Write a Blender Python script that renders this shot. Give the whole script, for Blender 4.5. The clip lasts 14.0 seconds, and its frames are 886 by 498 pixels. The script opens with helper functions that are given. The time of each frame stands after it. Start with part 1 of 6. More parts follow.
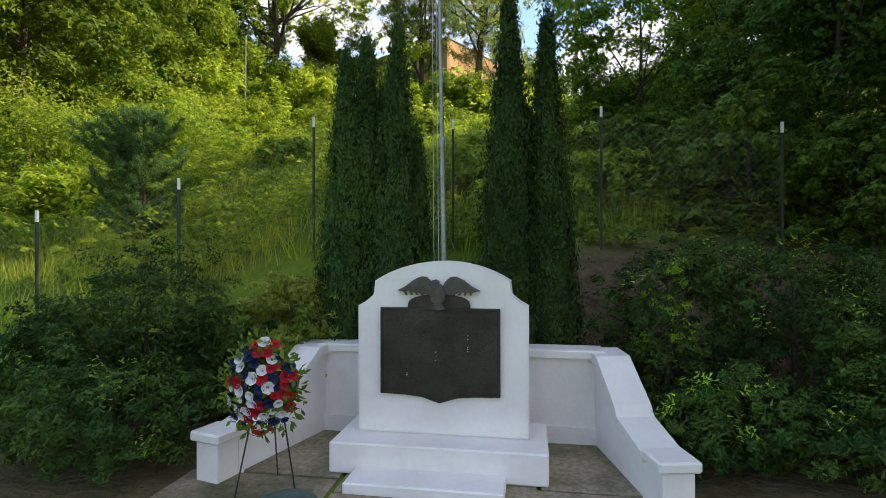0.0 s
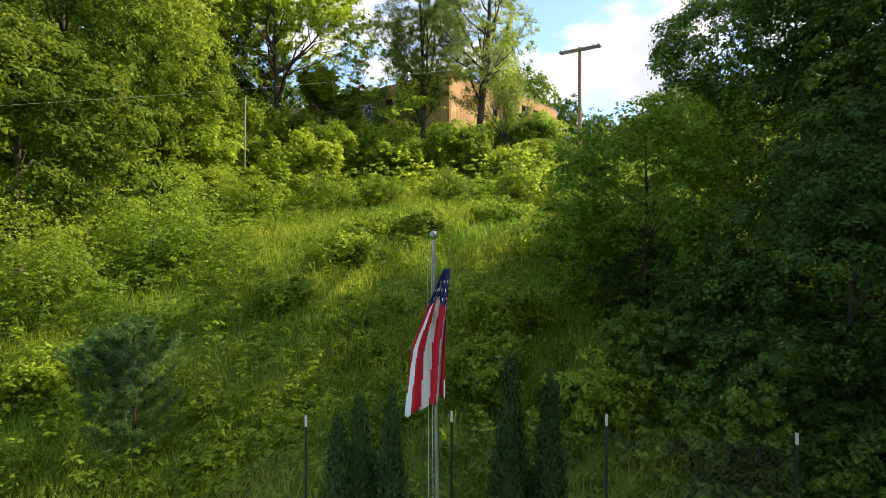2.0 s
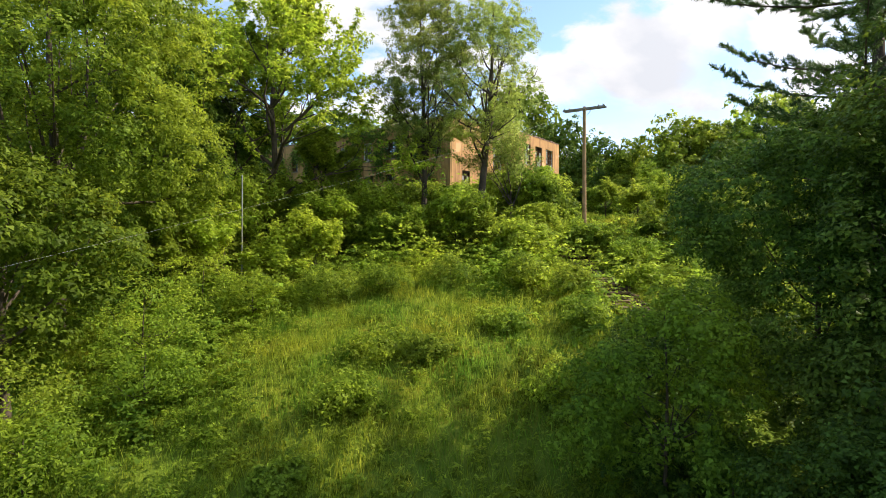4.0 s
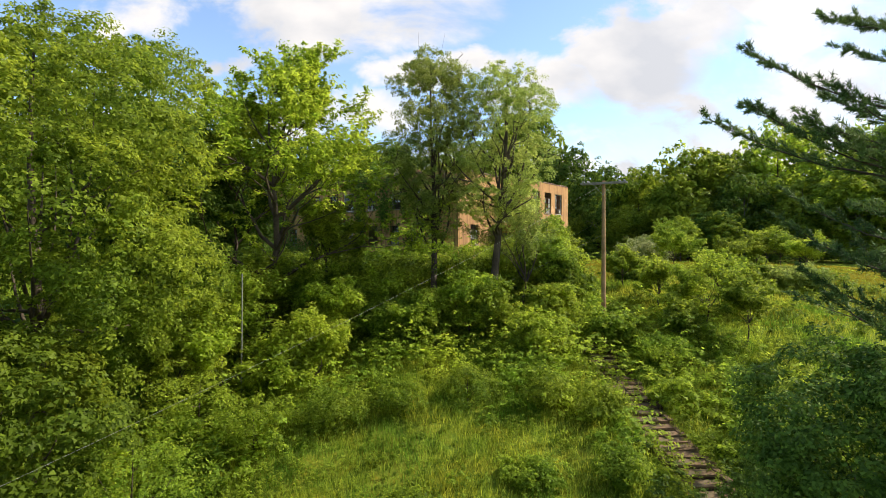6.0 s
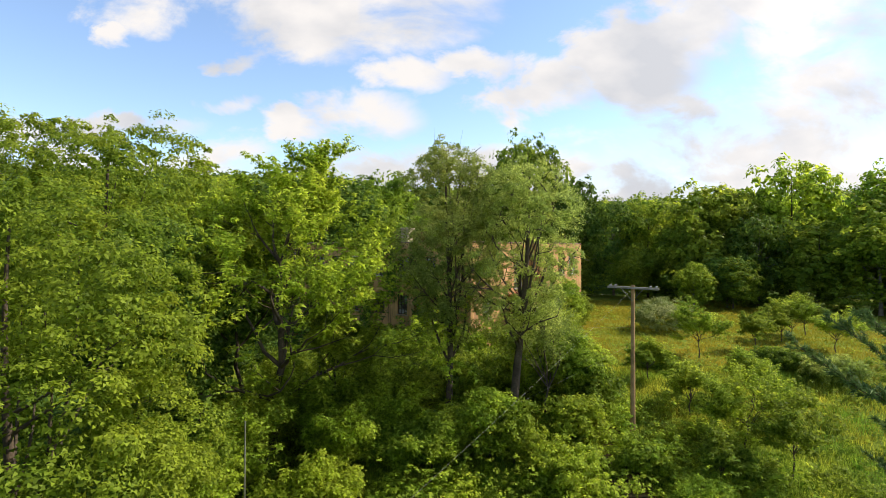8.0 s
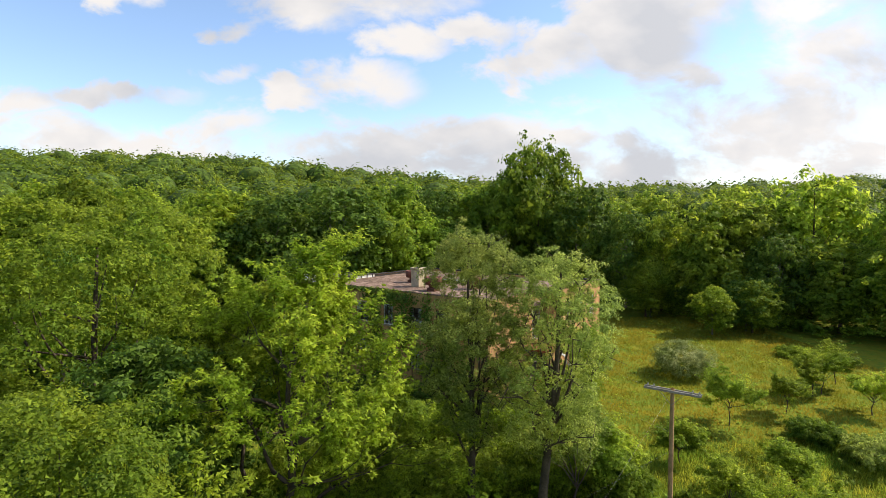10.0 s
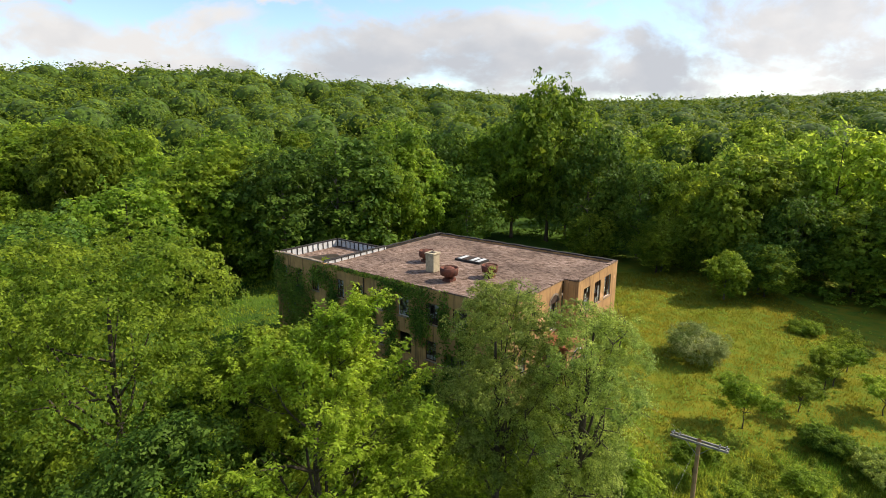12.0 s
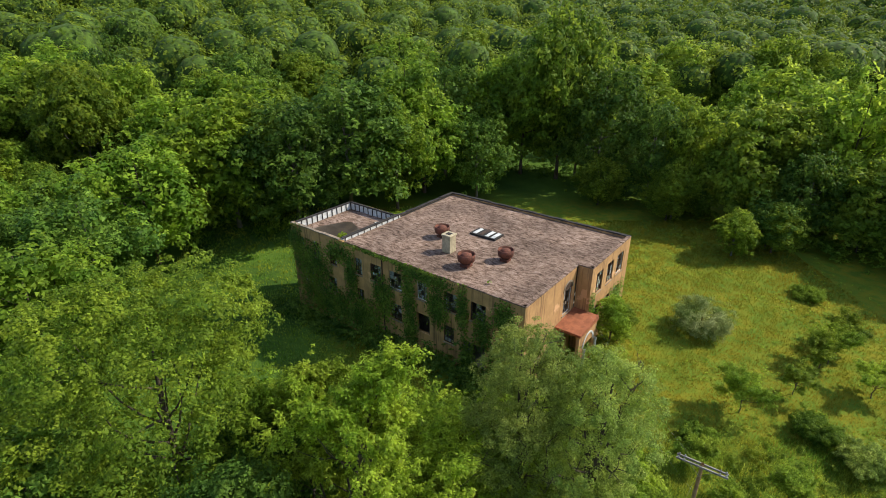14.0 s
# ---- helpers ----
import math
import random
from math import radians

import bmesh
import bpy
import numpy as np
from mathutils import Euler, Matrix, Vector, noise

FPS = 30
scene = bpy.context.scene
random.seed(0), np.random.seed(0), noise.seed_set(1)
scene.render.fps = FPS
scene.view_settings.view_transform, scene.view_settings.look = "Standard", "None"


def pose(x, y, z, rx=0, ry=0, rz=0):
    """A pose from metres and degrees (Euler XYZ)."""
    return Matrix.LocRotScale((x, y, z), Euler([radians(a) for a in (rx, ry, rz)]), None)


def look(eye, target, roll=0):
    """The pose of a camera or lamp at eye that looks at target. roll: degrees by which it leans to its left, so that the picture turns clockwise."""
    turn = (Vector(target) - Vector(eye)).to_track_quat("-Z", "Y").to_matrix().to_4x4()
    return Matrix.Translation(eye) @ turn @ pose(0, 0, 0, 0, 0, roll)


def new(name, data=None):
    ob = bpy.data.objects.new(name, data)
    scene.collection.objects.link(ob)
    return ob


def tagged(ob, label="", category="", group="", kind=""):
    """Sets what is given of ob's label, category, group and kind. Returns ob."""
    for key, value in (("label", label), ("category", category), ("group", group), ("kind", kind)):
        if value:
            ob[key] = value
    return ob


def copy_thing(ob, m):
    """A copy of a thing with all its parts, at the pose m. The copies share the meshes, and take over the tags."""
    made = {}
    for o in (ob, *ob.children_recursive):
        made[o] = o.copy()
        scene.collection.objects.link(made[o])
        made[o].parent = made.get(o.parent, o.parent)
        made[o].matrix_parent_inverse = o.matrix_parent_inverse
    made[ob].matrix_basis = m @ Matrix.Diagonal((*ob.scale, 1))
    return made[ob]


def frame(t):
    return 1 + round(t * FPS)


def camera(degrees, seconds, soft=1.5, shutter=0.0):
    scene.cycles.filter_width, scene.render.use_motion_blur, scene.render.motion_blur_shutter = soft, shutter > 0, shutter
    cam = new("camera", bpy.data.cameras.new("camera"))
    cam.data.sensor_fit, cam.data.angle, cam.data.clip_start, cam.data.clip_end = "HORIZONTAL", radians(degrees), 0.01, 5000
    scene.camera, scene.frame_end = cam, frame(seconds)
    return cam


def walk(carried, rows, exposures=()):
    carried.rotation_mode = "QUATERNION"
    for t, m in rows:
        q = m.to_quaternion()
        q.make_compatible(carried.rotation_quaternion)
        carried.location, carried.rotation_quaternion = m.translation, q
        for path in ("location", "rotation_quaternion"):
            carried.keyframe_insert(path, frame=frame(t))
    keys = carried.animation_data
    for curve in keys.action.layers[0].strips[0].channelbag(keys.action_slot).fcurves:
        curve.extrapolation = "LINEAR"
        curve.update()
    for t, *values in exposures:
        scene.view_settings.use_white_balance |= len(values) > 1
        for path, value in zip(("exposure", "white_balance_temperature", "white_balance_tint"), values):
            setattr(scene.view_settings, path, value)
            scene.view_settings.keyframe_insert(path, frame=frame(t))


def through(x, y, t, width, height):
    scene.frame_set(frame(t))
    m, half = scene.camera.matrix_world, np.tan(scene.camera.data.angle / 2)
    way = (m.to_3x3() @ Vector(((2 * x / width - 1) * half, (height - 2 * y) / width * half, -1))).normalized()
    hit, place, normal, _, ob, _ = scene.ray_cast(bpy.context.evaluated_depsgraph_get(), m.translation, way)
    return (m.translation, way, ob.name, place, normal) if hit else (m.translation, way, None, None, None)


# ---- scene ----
cam = camera(79.74, 14.0, soft=0.6)
PATH = [
    (0.0, 0.000, 0.000, 2.000, 90.08, 0.07, -0.00),
    (0.5, 0.047, 0.045, 2.800, 89.80, -0.02, 0.11),
    (1.0, 0.088, 0.142, 3.713, 89.74, -0.04, 0.24),
    (1.5, 0.076, 0.225, 4.689, 89.71, -0.02, 0.25),
    (2.0, 0.047, 0.298, 5.692, 89.65, -0.07, 0.22),
    (2.5, 0.018, 0.398, 6.783, 89.54, -0.03, 0.19),
    (3.0, 0.007, 0.547, 7.892, 89.48, 0.03, 0.23),
    (5.5, -0.632, 2.455, 13.553, 89.97, 0.12, 0.16),
    (6.0, -0.920, 3.036, 15.017, 89.95, -0.02, 0.05),
    (6.5, -1.206, 3.619, 16.544, 89.95, -0.02, -0.07),
    (7.0, -1.475, 4.223, 18.082, 90.01, -0.05, -0.11),
    (7.5, -1.758, 4.839, 19.711, 90.08, -0.02, -0.15),
    (8.0, -2.055, 5.421, 21.445, 90.09, -0.03, -0.14),
    (8.5, -2.385, 5.994, 23.211, 90.21, 0.04, -0.12),
    (11.0, -3.863, 10.059, 32.127, 82.29, 0.02, -0.00),
    (11.5, -4.265, 10.653, 34.064, 79.57, -0.01, 0.04),
    (12.0, -4.636, 11.210, 36.039, 76.70, -0.06, 0.05),
    (12.5, -5.000, 11.773, 38.071, 73.86, -0.03, 0.09),
    (13.0, -5.373, 12.325, 40.151, 71.02, 0.02, 0.10),
    (13.5, -5.763, 12.852, 42.247, 68.11, 0.06, 0.11),
    (14.0, -6.167, 13.394, 44.338, 65.29, 0.08, 0.11),
]
walk(cam, [(t, pose(x, y, z, rx, ry, rz)) for t, x, y, z, rx, ry, rz in PATH], [(0, 1.24, 6750, 14), (1.5, 1.19, 6600, 13), (3, 1.14, 6600, 13), (6, 0.88, 6700, 12), (11, 0.68, 6700, 12), (14, 0.54, 6200, 8)])

# ---------------------------------------------------------------- light
SUN_EL, SUN_AZ = radians(42), radians(79)      # azimuth from +y towards +x
world = bpy.data.worlds.new("sky")
scene.world = world
world.use_nodes = True
wn, wl = world.node_tree.nodes, world.node_tree.links
wn.clear()


def wnode(kind, **inputs):
    n = wn.new(kind)
    for k, v in inputs.items():
        n.inputs[k.replace("_", " ")].default_value = v
    return n


def wmath(op, a, b=None):
    n = wn.new("ShaderNodeMath")
    n.operation = op
    for i, s in enumerate((a, b)):
        if s is None:
            continue
        if isinstance(s, (int, float)):
            n.inputs[i].default_value = s
        else:
            wl.new(s, n.inputs[i])
    return n.outputs[0]


sky = wn.new("ShaderNodeTexSky")
sky.sky_type = "NISHITA"
sky.sun_disc = False
sky.sun_elevation, sky.sun_rotation = SUN_EL, SUN_AZ
sky.altitude, sky.air_density, sky.dust_density, sky.ozone_density = 200, 1.0, 0.3, 2.2
tc = wn.new("ShaderNodeTexCoord")
sep = wn.new("ShaderNodeSeparateXYZ")
wl.new(tc.outputs["Generated"], sep.inputs[0])
# slopes of the view direction: u to the right, v up, both over the way ahead
ahead = wmath("MAXIMUM", wmath("ABSOLUTE", sep.outputs[1]), 0.16)
su, sv = wmath("DIVIDE", sep.outputs[0], ahead), wmath("DIVIDE", sep.outputs[2], ahead)
comb = wn.new("ShaderNodeCombineXYZ")
wl.new(su, comb.inputs[0])
wl.new(wmath("MULTIPLY", sv, 1.7), comb.inputs[1])
wl.new(wmath("MULTIPLY", sep.outputs[1], 0.4), comb.inputs[2])
puff = wnode("ShaderNodeTexNoise", Scale=5.0, Detail=10.0, Roughness=0.58, Distortion=0.25)
wl.new(comb.outputs[0], puff.inputs["Vector"])
big = wnode("ShaderNodeTexNoise", Scale=1.5, Detail=6.0, Roughness=0.5)
wl.new(comb.outputs[0], big.inputs["Vector"])
wob = wn.new("ShaderNodeSeparateColor")
wl.new(puff.outputs["Color"], wob.inputs[0])
wu = wmath("ADD", su, wmath("MULTIPLY", wmath("SUBTRACT", wob.outputs[0], 0.5), 0.26))
wv = wmath("ADD", sv, wmath("MULTIPLY", wmath("SUBTRACT", wob.outputs[1], 0.5), 0.17))
# cumulus heaps: middle, half sizes and how solid they are
HEAPS = [(-0.26, 0.46, 0.36, 0.085, 0.9), (-0.30, 0.40, 0.16, 0.06, 0.8), (-0.40, 0.36, 0.07, 0.025, 0.7), (-0.07, 0.335, 0.10, 0.045, 0.9), (0.07, 0.345, 0.08, 0.04, 0.9), (0.19, 0.31, 0.13, 0.06, 1.0),
         (0.37, 0.36, 0.14, 0.13, 1.0), (0.45, 0.44, 0.14, 0.09, 1.0), (0.70, 0.26, 0.30, 0.16, 0.45), (-0.60, 0.40, 0.045, 0.025, 0.7), (-0.29, 0.235, 0.07, 0.03, 0.9),
         (-0.15, 0.25, 0.12, 0.05, 0.7), (-0.41, 0.275, 0.07, 0.02, 0.6), (-0.60, 0.235, 0.16, 0.025, 0.8), (-0.80, 0.21, 0.12, 0.03, 0.8), (-0.42, 0.185, 0.11, 0.04, 0.8),
         (0.03, 0.15, 0.30, 0.055, 0.8), (0.55, 0.16, 0.45, 0.10, 0.9), (-0.45, 0.09, 0.60, 0.035, 0.75), (0.35, 0.06, 0.60, 0.05, 0.8), (0.62, 0.52, 0.25, 0.10, 0.8), (-0.30, 0.13, 0.90, 0.05, 0.6), (0.30, 0.11, 0.90, 0.06, 0.8), (-0.75, 0.15, 0.22, 0.05, 0.8)]
field = None
for hx, hz, rx_, rz_, solid in HEAPS:
    e1 = wmath("POWER", wmath("DIVIDE", wmath("SUBTRACT", wu, hx), rx_), 2.0)
    e2 = wmath("POWER", wmath("DIVIDE", wmath("SUBTRACT", wv, hz), rz_), 2.0)
    h1 = wmath("MULTIPLY", wmath("SUBTRACT", 1.0, wmath("ADD", e1, e2)), solid)
    field = h1 if field is None else wmath("MAXIMUM", field, h1)
# beyond the view ahead the cloud field goes on in the same measure
side_ = wmath("MAXIMUM", wmath("SUBTRACT", wmath("ABSOLUTE", su), 0.95), wmath("SUBTRACT", sv, 0.56))
beyond = wmath("MINIMUM", wmath("MAXIMUM", wmath("MULTIPLY", side_, 5.0), 0.0), 1.0)
east = wmath("MULTIPLY", sep.outputs[0], 0.6)
loose = wmath("ADD", wmath("ADD", wmath("MULTIPLY", wmath("SUBTRACT", big.outputs[0], 0.50), 7.0), east), wmath("MULTIPLY", wmath("SUBTRACT", beyond, 1.0), 4.0))
field = wmath("ADD", wmath("MAXIMUM", wmath("MAXIMUM", field, -1.5), loose), wmath("MULTIPLY", wmath("SUBTRACT", puff.outputs[0], 0.51), 3.6))
ramp = wn.new("ShaderNodeValToRGB")
ramp.color_ramp.interpolation = "EASE"
ramp.color_ramp.elements[0].position, ramp.color_ramp.elements[1].position = 0.36, 0.86
veil = wn.new("ShaderNodeMapRange")
veil.inputs[1].default_value, veil.inputs[2].default_value = -1.0, 1.0
wl.new(field, veil.inputs[0])
wl.new(veil.outputs[0], ramp.inputs[0])
shade = wnode("ShaderNodeTexNoise", Scale=3.4, Detail=6.0, Roughness=0.5)
wl.new(comb.outputs[0], shade.inputs["Vector"])
cl = wn.new("ShaderNodeValToRGB")
cl.color_ramp.elements[0].color, cl.color_ramp.elements[1].color = (2.9, 3.05, 3.3, 1), (4.25, 4.2, 4.15, 1)
cl.color_ramp.elements[0].position, cl.color_ramp.elements[1].position = 0.36, 0.58
wl.new(shade.outputs[0], cl.inputs[0])
mixc = wn.new("ShaderNodeMix")
mixc.data_type = "RGBA"
wl.new(ramp.outputs[0], mixc.inputs[0])
wl.new(sky.outputs[0], mixc.inputs[6])
wl.new(cl.outputs[0], mixc.inputs[7])
# clouds shine brighter towards the sun
dot = wn.new("ShaderNodeVectorMath")
dot.operation = "DOT_PRODUCT"
wl.new(tc.outputs["Generated"], dot.inputs[0])
dot.inputs[1].default_value = (math.sin(SUN_AZ) * math.cos(SUN_EL), math.cos(SUN_AZ) * math.cos(SUN_EL), math.sin(SUN_EL))
glow = wmath("ADD", 0.88, wmath("MULTIPLY", wmath("POWER", wmath("MAXIMUM", dot.outputs["Value"], 0.0), 5.0), 0.6))
lit = wn.new("ShaderNodeVectorMath")
lit.operation = "SCALE"
wl.new(cl.outputs[0], lit.inputs[0])
wl.new(glow, lit.inputs["Scale"])
wl.new(lit.outputs[0], mixc.inputs[7])
bg = wnode("ShaderNodeBackground", Strength=0.15)
wl.new(mixc.outputs[2], bg.inputs[0])
wl.new(bg.outputs[0], wn.new("ShaderNodeOutputWorld").inputs[0])

sun_data = bpy.data.lights.new("sun", "SUN")
sun_data.energy, sun_data.angle, sun_data.color = 4.0, radians(0.6), (1.0, 0.89, 0.72)
sun = new("sun", sun_data)
TO_SUN = Vector((math.sin(SUN_AZ) * math.cos(SUN_EL), math.cos(SUN_AZ) * math.cos(SUN_EL), math.sin(SUN_EL)))
sun.matrix_world = look(TO_SUN * 300, (0, 0, 0))

# ---------------------------------------------------------------- materials
def material(name, base, rough=0.8, metal=0.0, vary=0.25, scale=3.0, fine=40.0, bump=0.2, tint=None, island=0.0, objvar=0.0, spec=0.3):
    """A surface with two scales of variation, and relief from the fine one."""
    m = bpy.data.materials.new(name)
    m.use_nodes = True
    n, l = m.node_tree.nodes, m.node_tree.links
    b = n["Principled BSDF"]
    b.inputs["Roughness"].default_value, b.inputs["Metallic"].default_value = rough, metal
    b.inputs["Specular IOR Level"].default_value = spec
    co = n.new("ShaderNodeTexCoord").outputs["Object"]
    big, small = n.new("ShaderNodeTexNoise"), n.new("ShaderNodeTexNoise")
    big.inputs["Scale"].default_value, small.inputs["Scale"].default_value = scale, fine
    big.inputs["Detail"].default_value, small.inputs["Detail"].default_value = 5, 4
    for t in (big, small):
        l.new(co, t.inputs["Vector"])
    ramp = n.new("ShaderNodeValToRGB")
    dark = tint or tuple(c * (1 - vary) for c in base)
    ramp.color_ramp.elements[0].color, ramp.color_ramp.elements[1].color = (*dark, 1), (*base, 1)
    ramp.color_ramp.elements[0].position, ramp.color_ramp.elements[1].position = 0.35, 0.62
    l.new(big.outputs[0], ramp.inputs[0])
    grain = n.new("ShaderNodeMix")
    grain.data_type, grain.blend_type = "RGBA", "MULTIPLY"
    grain.inputs[0].default_value = 1.0
    l.new(ramp.outputs[0], grain.inputs[6])
    gr = n.new("ShaderNodeMapRange")
    gr.inputs[1].default_value, gr.inputs[2].default_value = 0.3, 0.7
    gr.inputs[3].default_value, gr.inputs[4].default_value = 1 - vary * 0.7, 1 + vary * 0.3
    l.new(small.outputs[0], gr.inputs[0])
    l.new(gr.outputs[0], grain.inputs[7])
    out = grain.outputs[2]
    if island or objvar:
        src = n.new("ShaderNodeNewGeometry").outputs["Random Per Island"] if island else n.new("ShaderNodeObjectInfo").outputs["Random"]
        k = island or objvar
        hv, mr = n.new("ShaderNodeHueSaturation"), n.new("ShaderNodeMapRange")
        mr.inputs[3].default_value, mr.inputs[4].default_value = 1 - k, 1 + k
        l.new(src, mr.inputs[0])
        l.new(mr.outputs[0], hv.inputs["Value"])
        l.new(out, hv.inputs["Color"])
        out = hv.outputs[0]
    l.new(out, b.inputs["Base Color"])
    if bump:
        bp = n.new("ShaderNodeBump")
        bp.inputs["Strength"].default_value, bp.inputs["Distance"].default_value = bump, 0.02
        l.new(small.outputs[0], bp.inputs["Height"])
        l.new(bp.outputs[0], b.inputs["Normal"])
    return m


def leafy(name, a, b, through=0.35, rough=0.55, spread=0.38, objvar=0.24, patch=0.25):
    """Leaves: two greens mixed leaf by leaf and in patches, light passing through."""
    m = bpy.data.materials.new(name)
    m.use_nodes = True
    n, l = m.node_tree.nodes, m.node_tree.links
    p = n["Principled BSDF"]
    geo, info = n.new("ShaderNodeNewGeometry"), n.new("ShaderNodeObjectInfo")
    mix = n.new("ShaderNodeMix")
    mix.data_type = "RGBA"
    mix.inputs[6].default_value, mix.inputs[7].default_value = (a[0], a[1], a[2] * 1.35, 1), (b[0], b[1], b[2] * 1.35, 1)
    no = n.new("ShaderNodeTexNoise")
    no.inputs["Scale"].default_value, no.inputs["Detail"].default_value = patch, 3
    l.new(geo.outputs["Position"], no.inputs["Vector"])
    add = n.new("ShaderNodeMath")
    add.operation = "ADD"
    mr = n.new("ShaderNodeMapRange")
    mr.inputs[1].default_value, mr.inputs[2].default_value = 0.35, 0.65
    mr.inputs[3].default_value, mr.inputs[4].default_value = -0.3, 0.8
    l.new(no.outputs[0], mr.inputs[0])
    ri = n.new("ShaderNodeMath")
    ri.operation, ri.inputs[1].default_value = "MULTIPLY", 0.4
    l.new(geo.outputs["Random Per Island"], ri.inputs[0])
    l.new(mr.outputs[0], add.inputs[0])
    l.new(ri.outputs[0], add.inputs[1])
    l.new(add.outputs[0], mix.inputs[0])
    hv = n.new("ShaderNodeHueSaturation")
    v1, v2, mul = n.new("ShaderNodeMapRange"), n.new("ShaderNodeMapRange"), n.new("ShaderNodeMath")
    v1.inputs[3].default_value, v1.inputs[4].default_value = 1 - spread, 1 + spread
    v2.inputs[3].default_value, v2.inputs[4].default_value = 1 - objvar, 1 + objvar
    mul.operation = "MULTIPLY"
    l.new(geo.outputs["Random Per Island"], v1.inputs[0])
    l.new(info.outputs["Random"], v2.inputs[0])
    l.new(v1.outputs[0], mul.inputs[0])
    l.new(v2.outputs[0], mul.inputs[1])
    l.new(mul.outputs[0], hv.inputs["Value"])
    l.new(mix.outputs[2], hv.inputs["Color"])
    l.new(hv.outputs[0], p.inputs["Base Color"])
    p.inputs["Roughness"].default_value, p.inputs["Specular IOR Level"].default_value = rough, 0.12
    tr, ms = n.new("ShaderNodeBsdfTranslucent"), n.new("ShaderNodeMixShader")
    br = n.new("ShaderNodeHueSaturation")
    br.inputs["Value"].default_value, br.inputs["Hue"].default_value = 1.3, 0.485
    l.new(hv.outputs[0], br.inputs["Color"])
    l.new(br.outputs[0], tr.inputs["Color"])
    ms.inputs[0].default_value = through
    l.new(p.outputs[0], ms.inputs[1])
    l.new(tr.outputs[0], ms.inputs[2])
    l.new(ms.outputs[0], n["Material Output"].inputs["Surface"])
    return m


LEAF_BRIGHT = leafy("maple_leaf", (0.135, 0.225, 0.016), (0.255, 0.335, 0.022), through=0.58)
LEAF_YELLOW = leafy("young_leaf", (0.165, 0.270, 0.020), (0.318, 0.405, 0.031), through=0.58)
LEAF_MID = leafy("oak_leaf", (0.118, 0.218, 0.017), (0.244, 0.352, 0.025), through=0.55)
LEAF_GREY = leafy("willow_leaf", (0.185, 0.265, 0.042), (0.335, 0.395, 0.064), through=0.58)
LEAF_OAK = leafy("deep_oak_leaf", (0.062, 0.128, 0.013), (0.130, 0.212, 0.020), through=0.42)
LEAF_MAPLE = leafy("green_maple_leaf", (0.113, 0.182, 0.013), (0.212, 0.276, 0.018), through=0.52)
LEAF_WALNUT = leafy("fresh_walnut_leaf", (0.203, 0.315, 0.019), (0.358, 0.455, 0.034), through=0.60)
# leaf for plants in shade, with part of that shade in its darker green
LEAF_SHADED = leafy("shaded_leaf", (0.062, 0.128, 0.013), (0.142, 0.222, 0.021), through=0.32)
LEAF_PINE = leafy("pine_needle", (0.050, 0.108, 0.022), (0.120, 0.198, 0.036), through=0.25)
LEAF_CEDAR = leafy("cedar_spray", (0.034, 0.074, 0.014), (0.066, 0.118, 0.019), through=0.2, patch=2.0, spread=0.15, rough=0.8)
LEAF_YEW = leafy("yew_needle", (0.030, 0.070, 0.012), (0.078, 0.136, 0.017), through=0.25, patch=1.5)
LEAF_TIP = leafy("fresh_yew_tip", (0.176, 0.319, 0.022), (0.297, 0.451, 0.033), through=0.35)
LEAF_FORSYTHIA = leafy("forsythia_leaf", (0.20, 0.27, 0.035), (0.36, 0.40, 0.06), through=0.5, patch=2.0)
LEAF_IVY = leafy("ivy_leaf", (0.085, 0.160, 0.016), (0.190, 0.275, 0.026), patch=0.6)
LEAF_BLOSSOM = leafy("pale_blossom", (0.15, 0.22, 0.035), (0.36, 0.39, 0.12))
GRASS_LAWN = leafy("lawn_blade", (0.170, 0.188, 0.013), (0.280, 0.240, 0.018), through=0.5, patch=0.12, spread=0.25)
GRASS_BLADE = leafy("grass_blade", (0.125, 0.262, 0.020), (0.360, 0.395, 0.032), through=0.6, patch=0.35)
CORE = material("inner_foliage", (0.085, 0.150, 0.016), 0.9, vary=0.6, scale=0.6, fine=3.0, bump=0.8)
BARK = material("bark", (0.105, 0.082, 0.060), 0.9, vary=0.45, scale=2.0, fine=14.0, bump=0.8)
BARK_PALE = material("pale_bark", (0.20, 0.18, 0.15), 0.9, vary=0.4, scale=2.0, fine=14.0, bump=0.6)


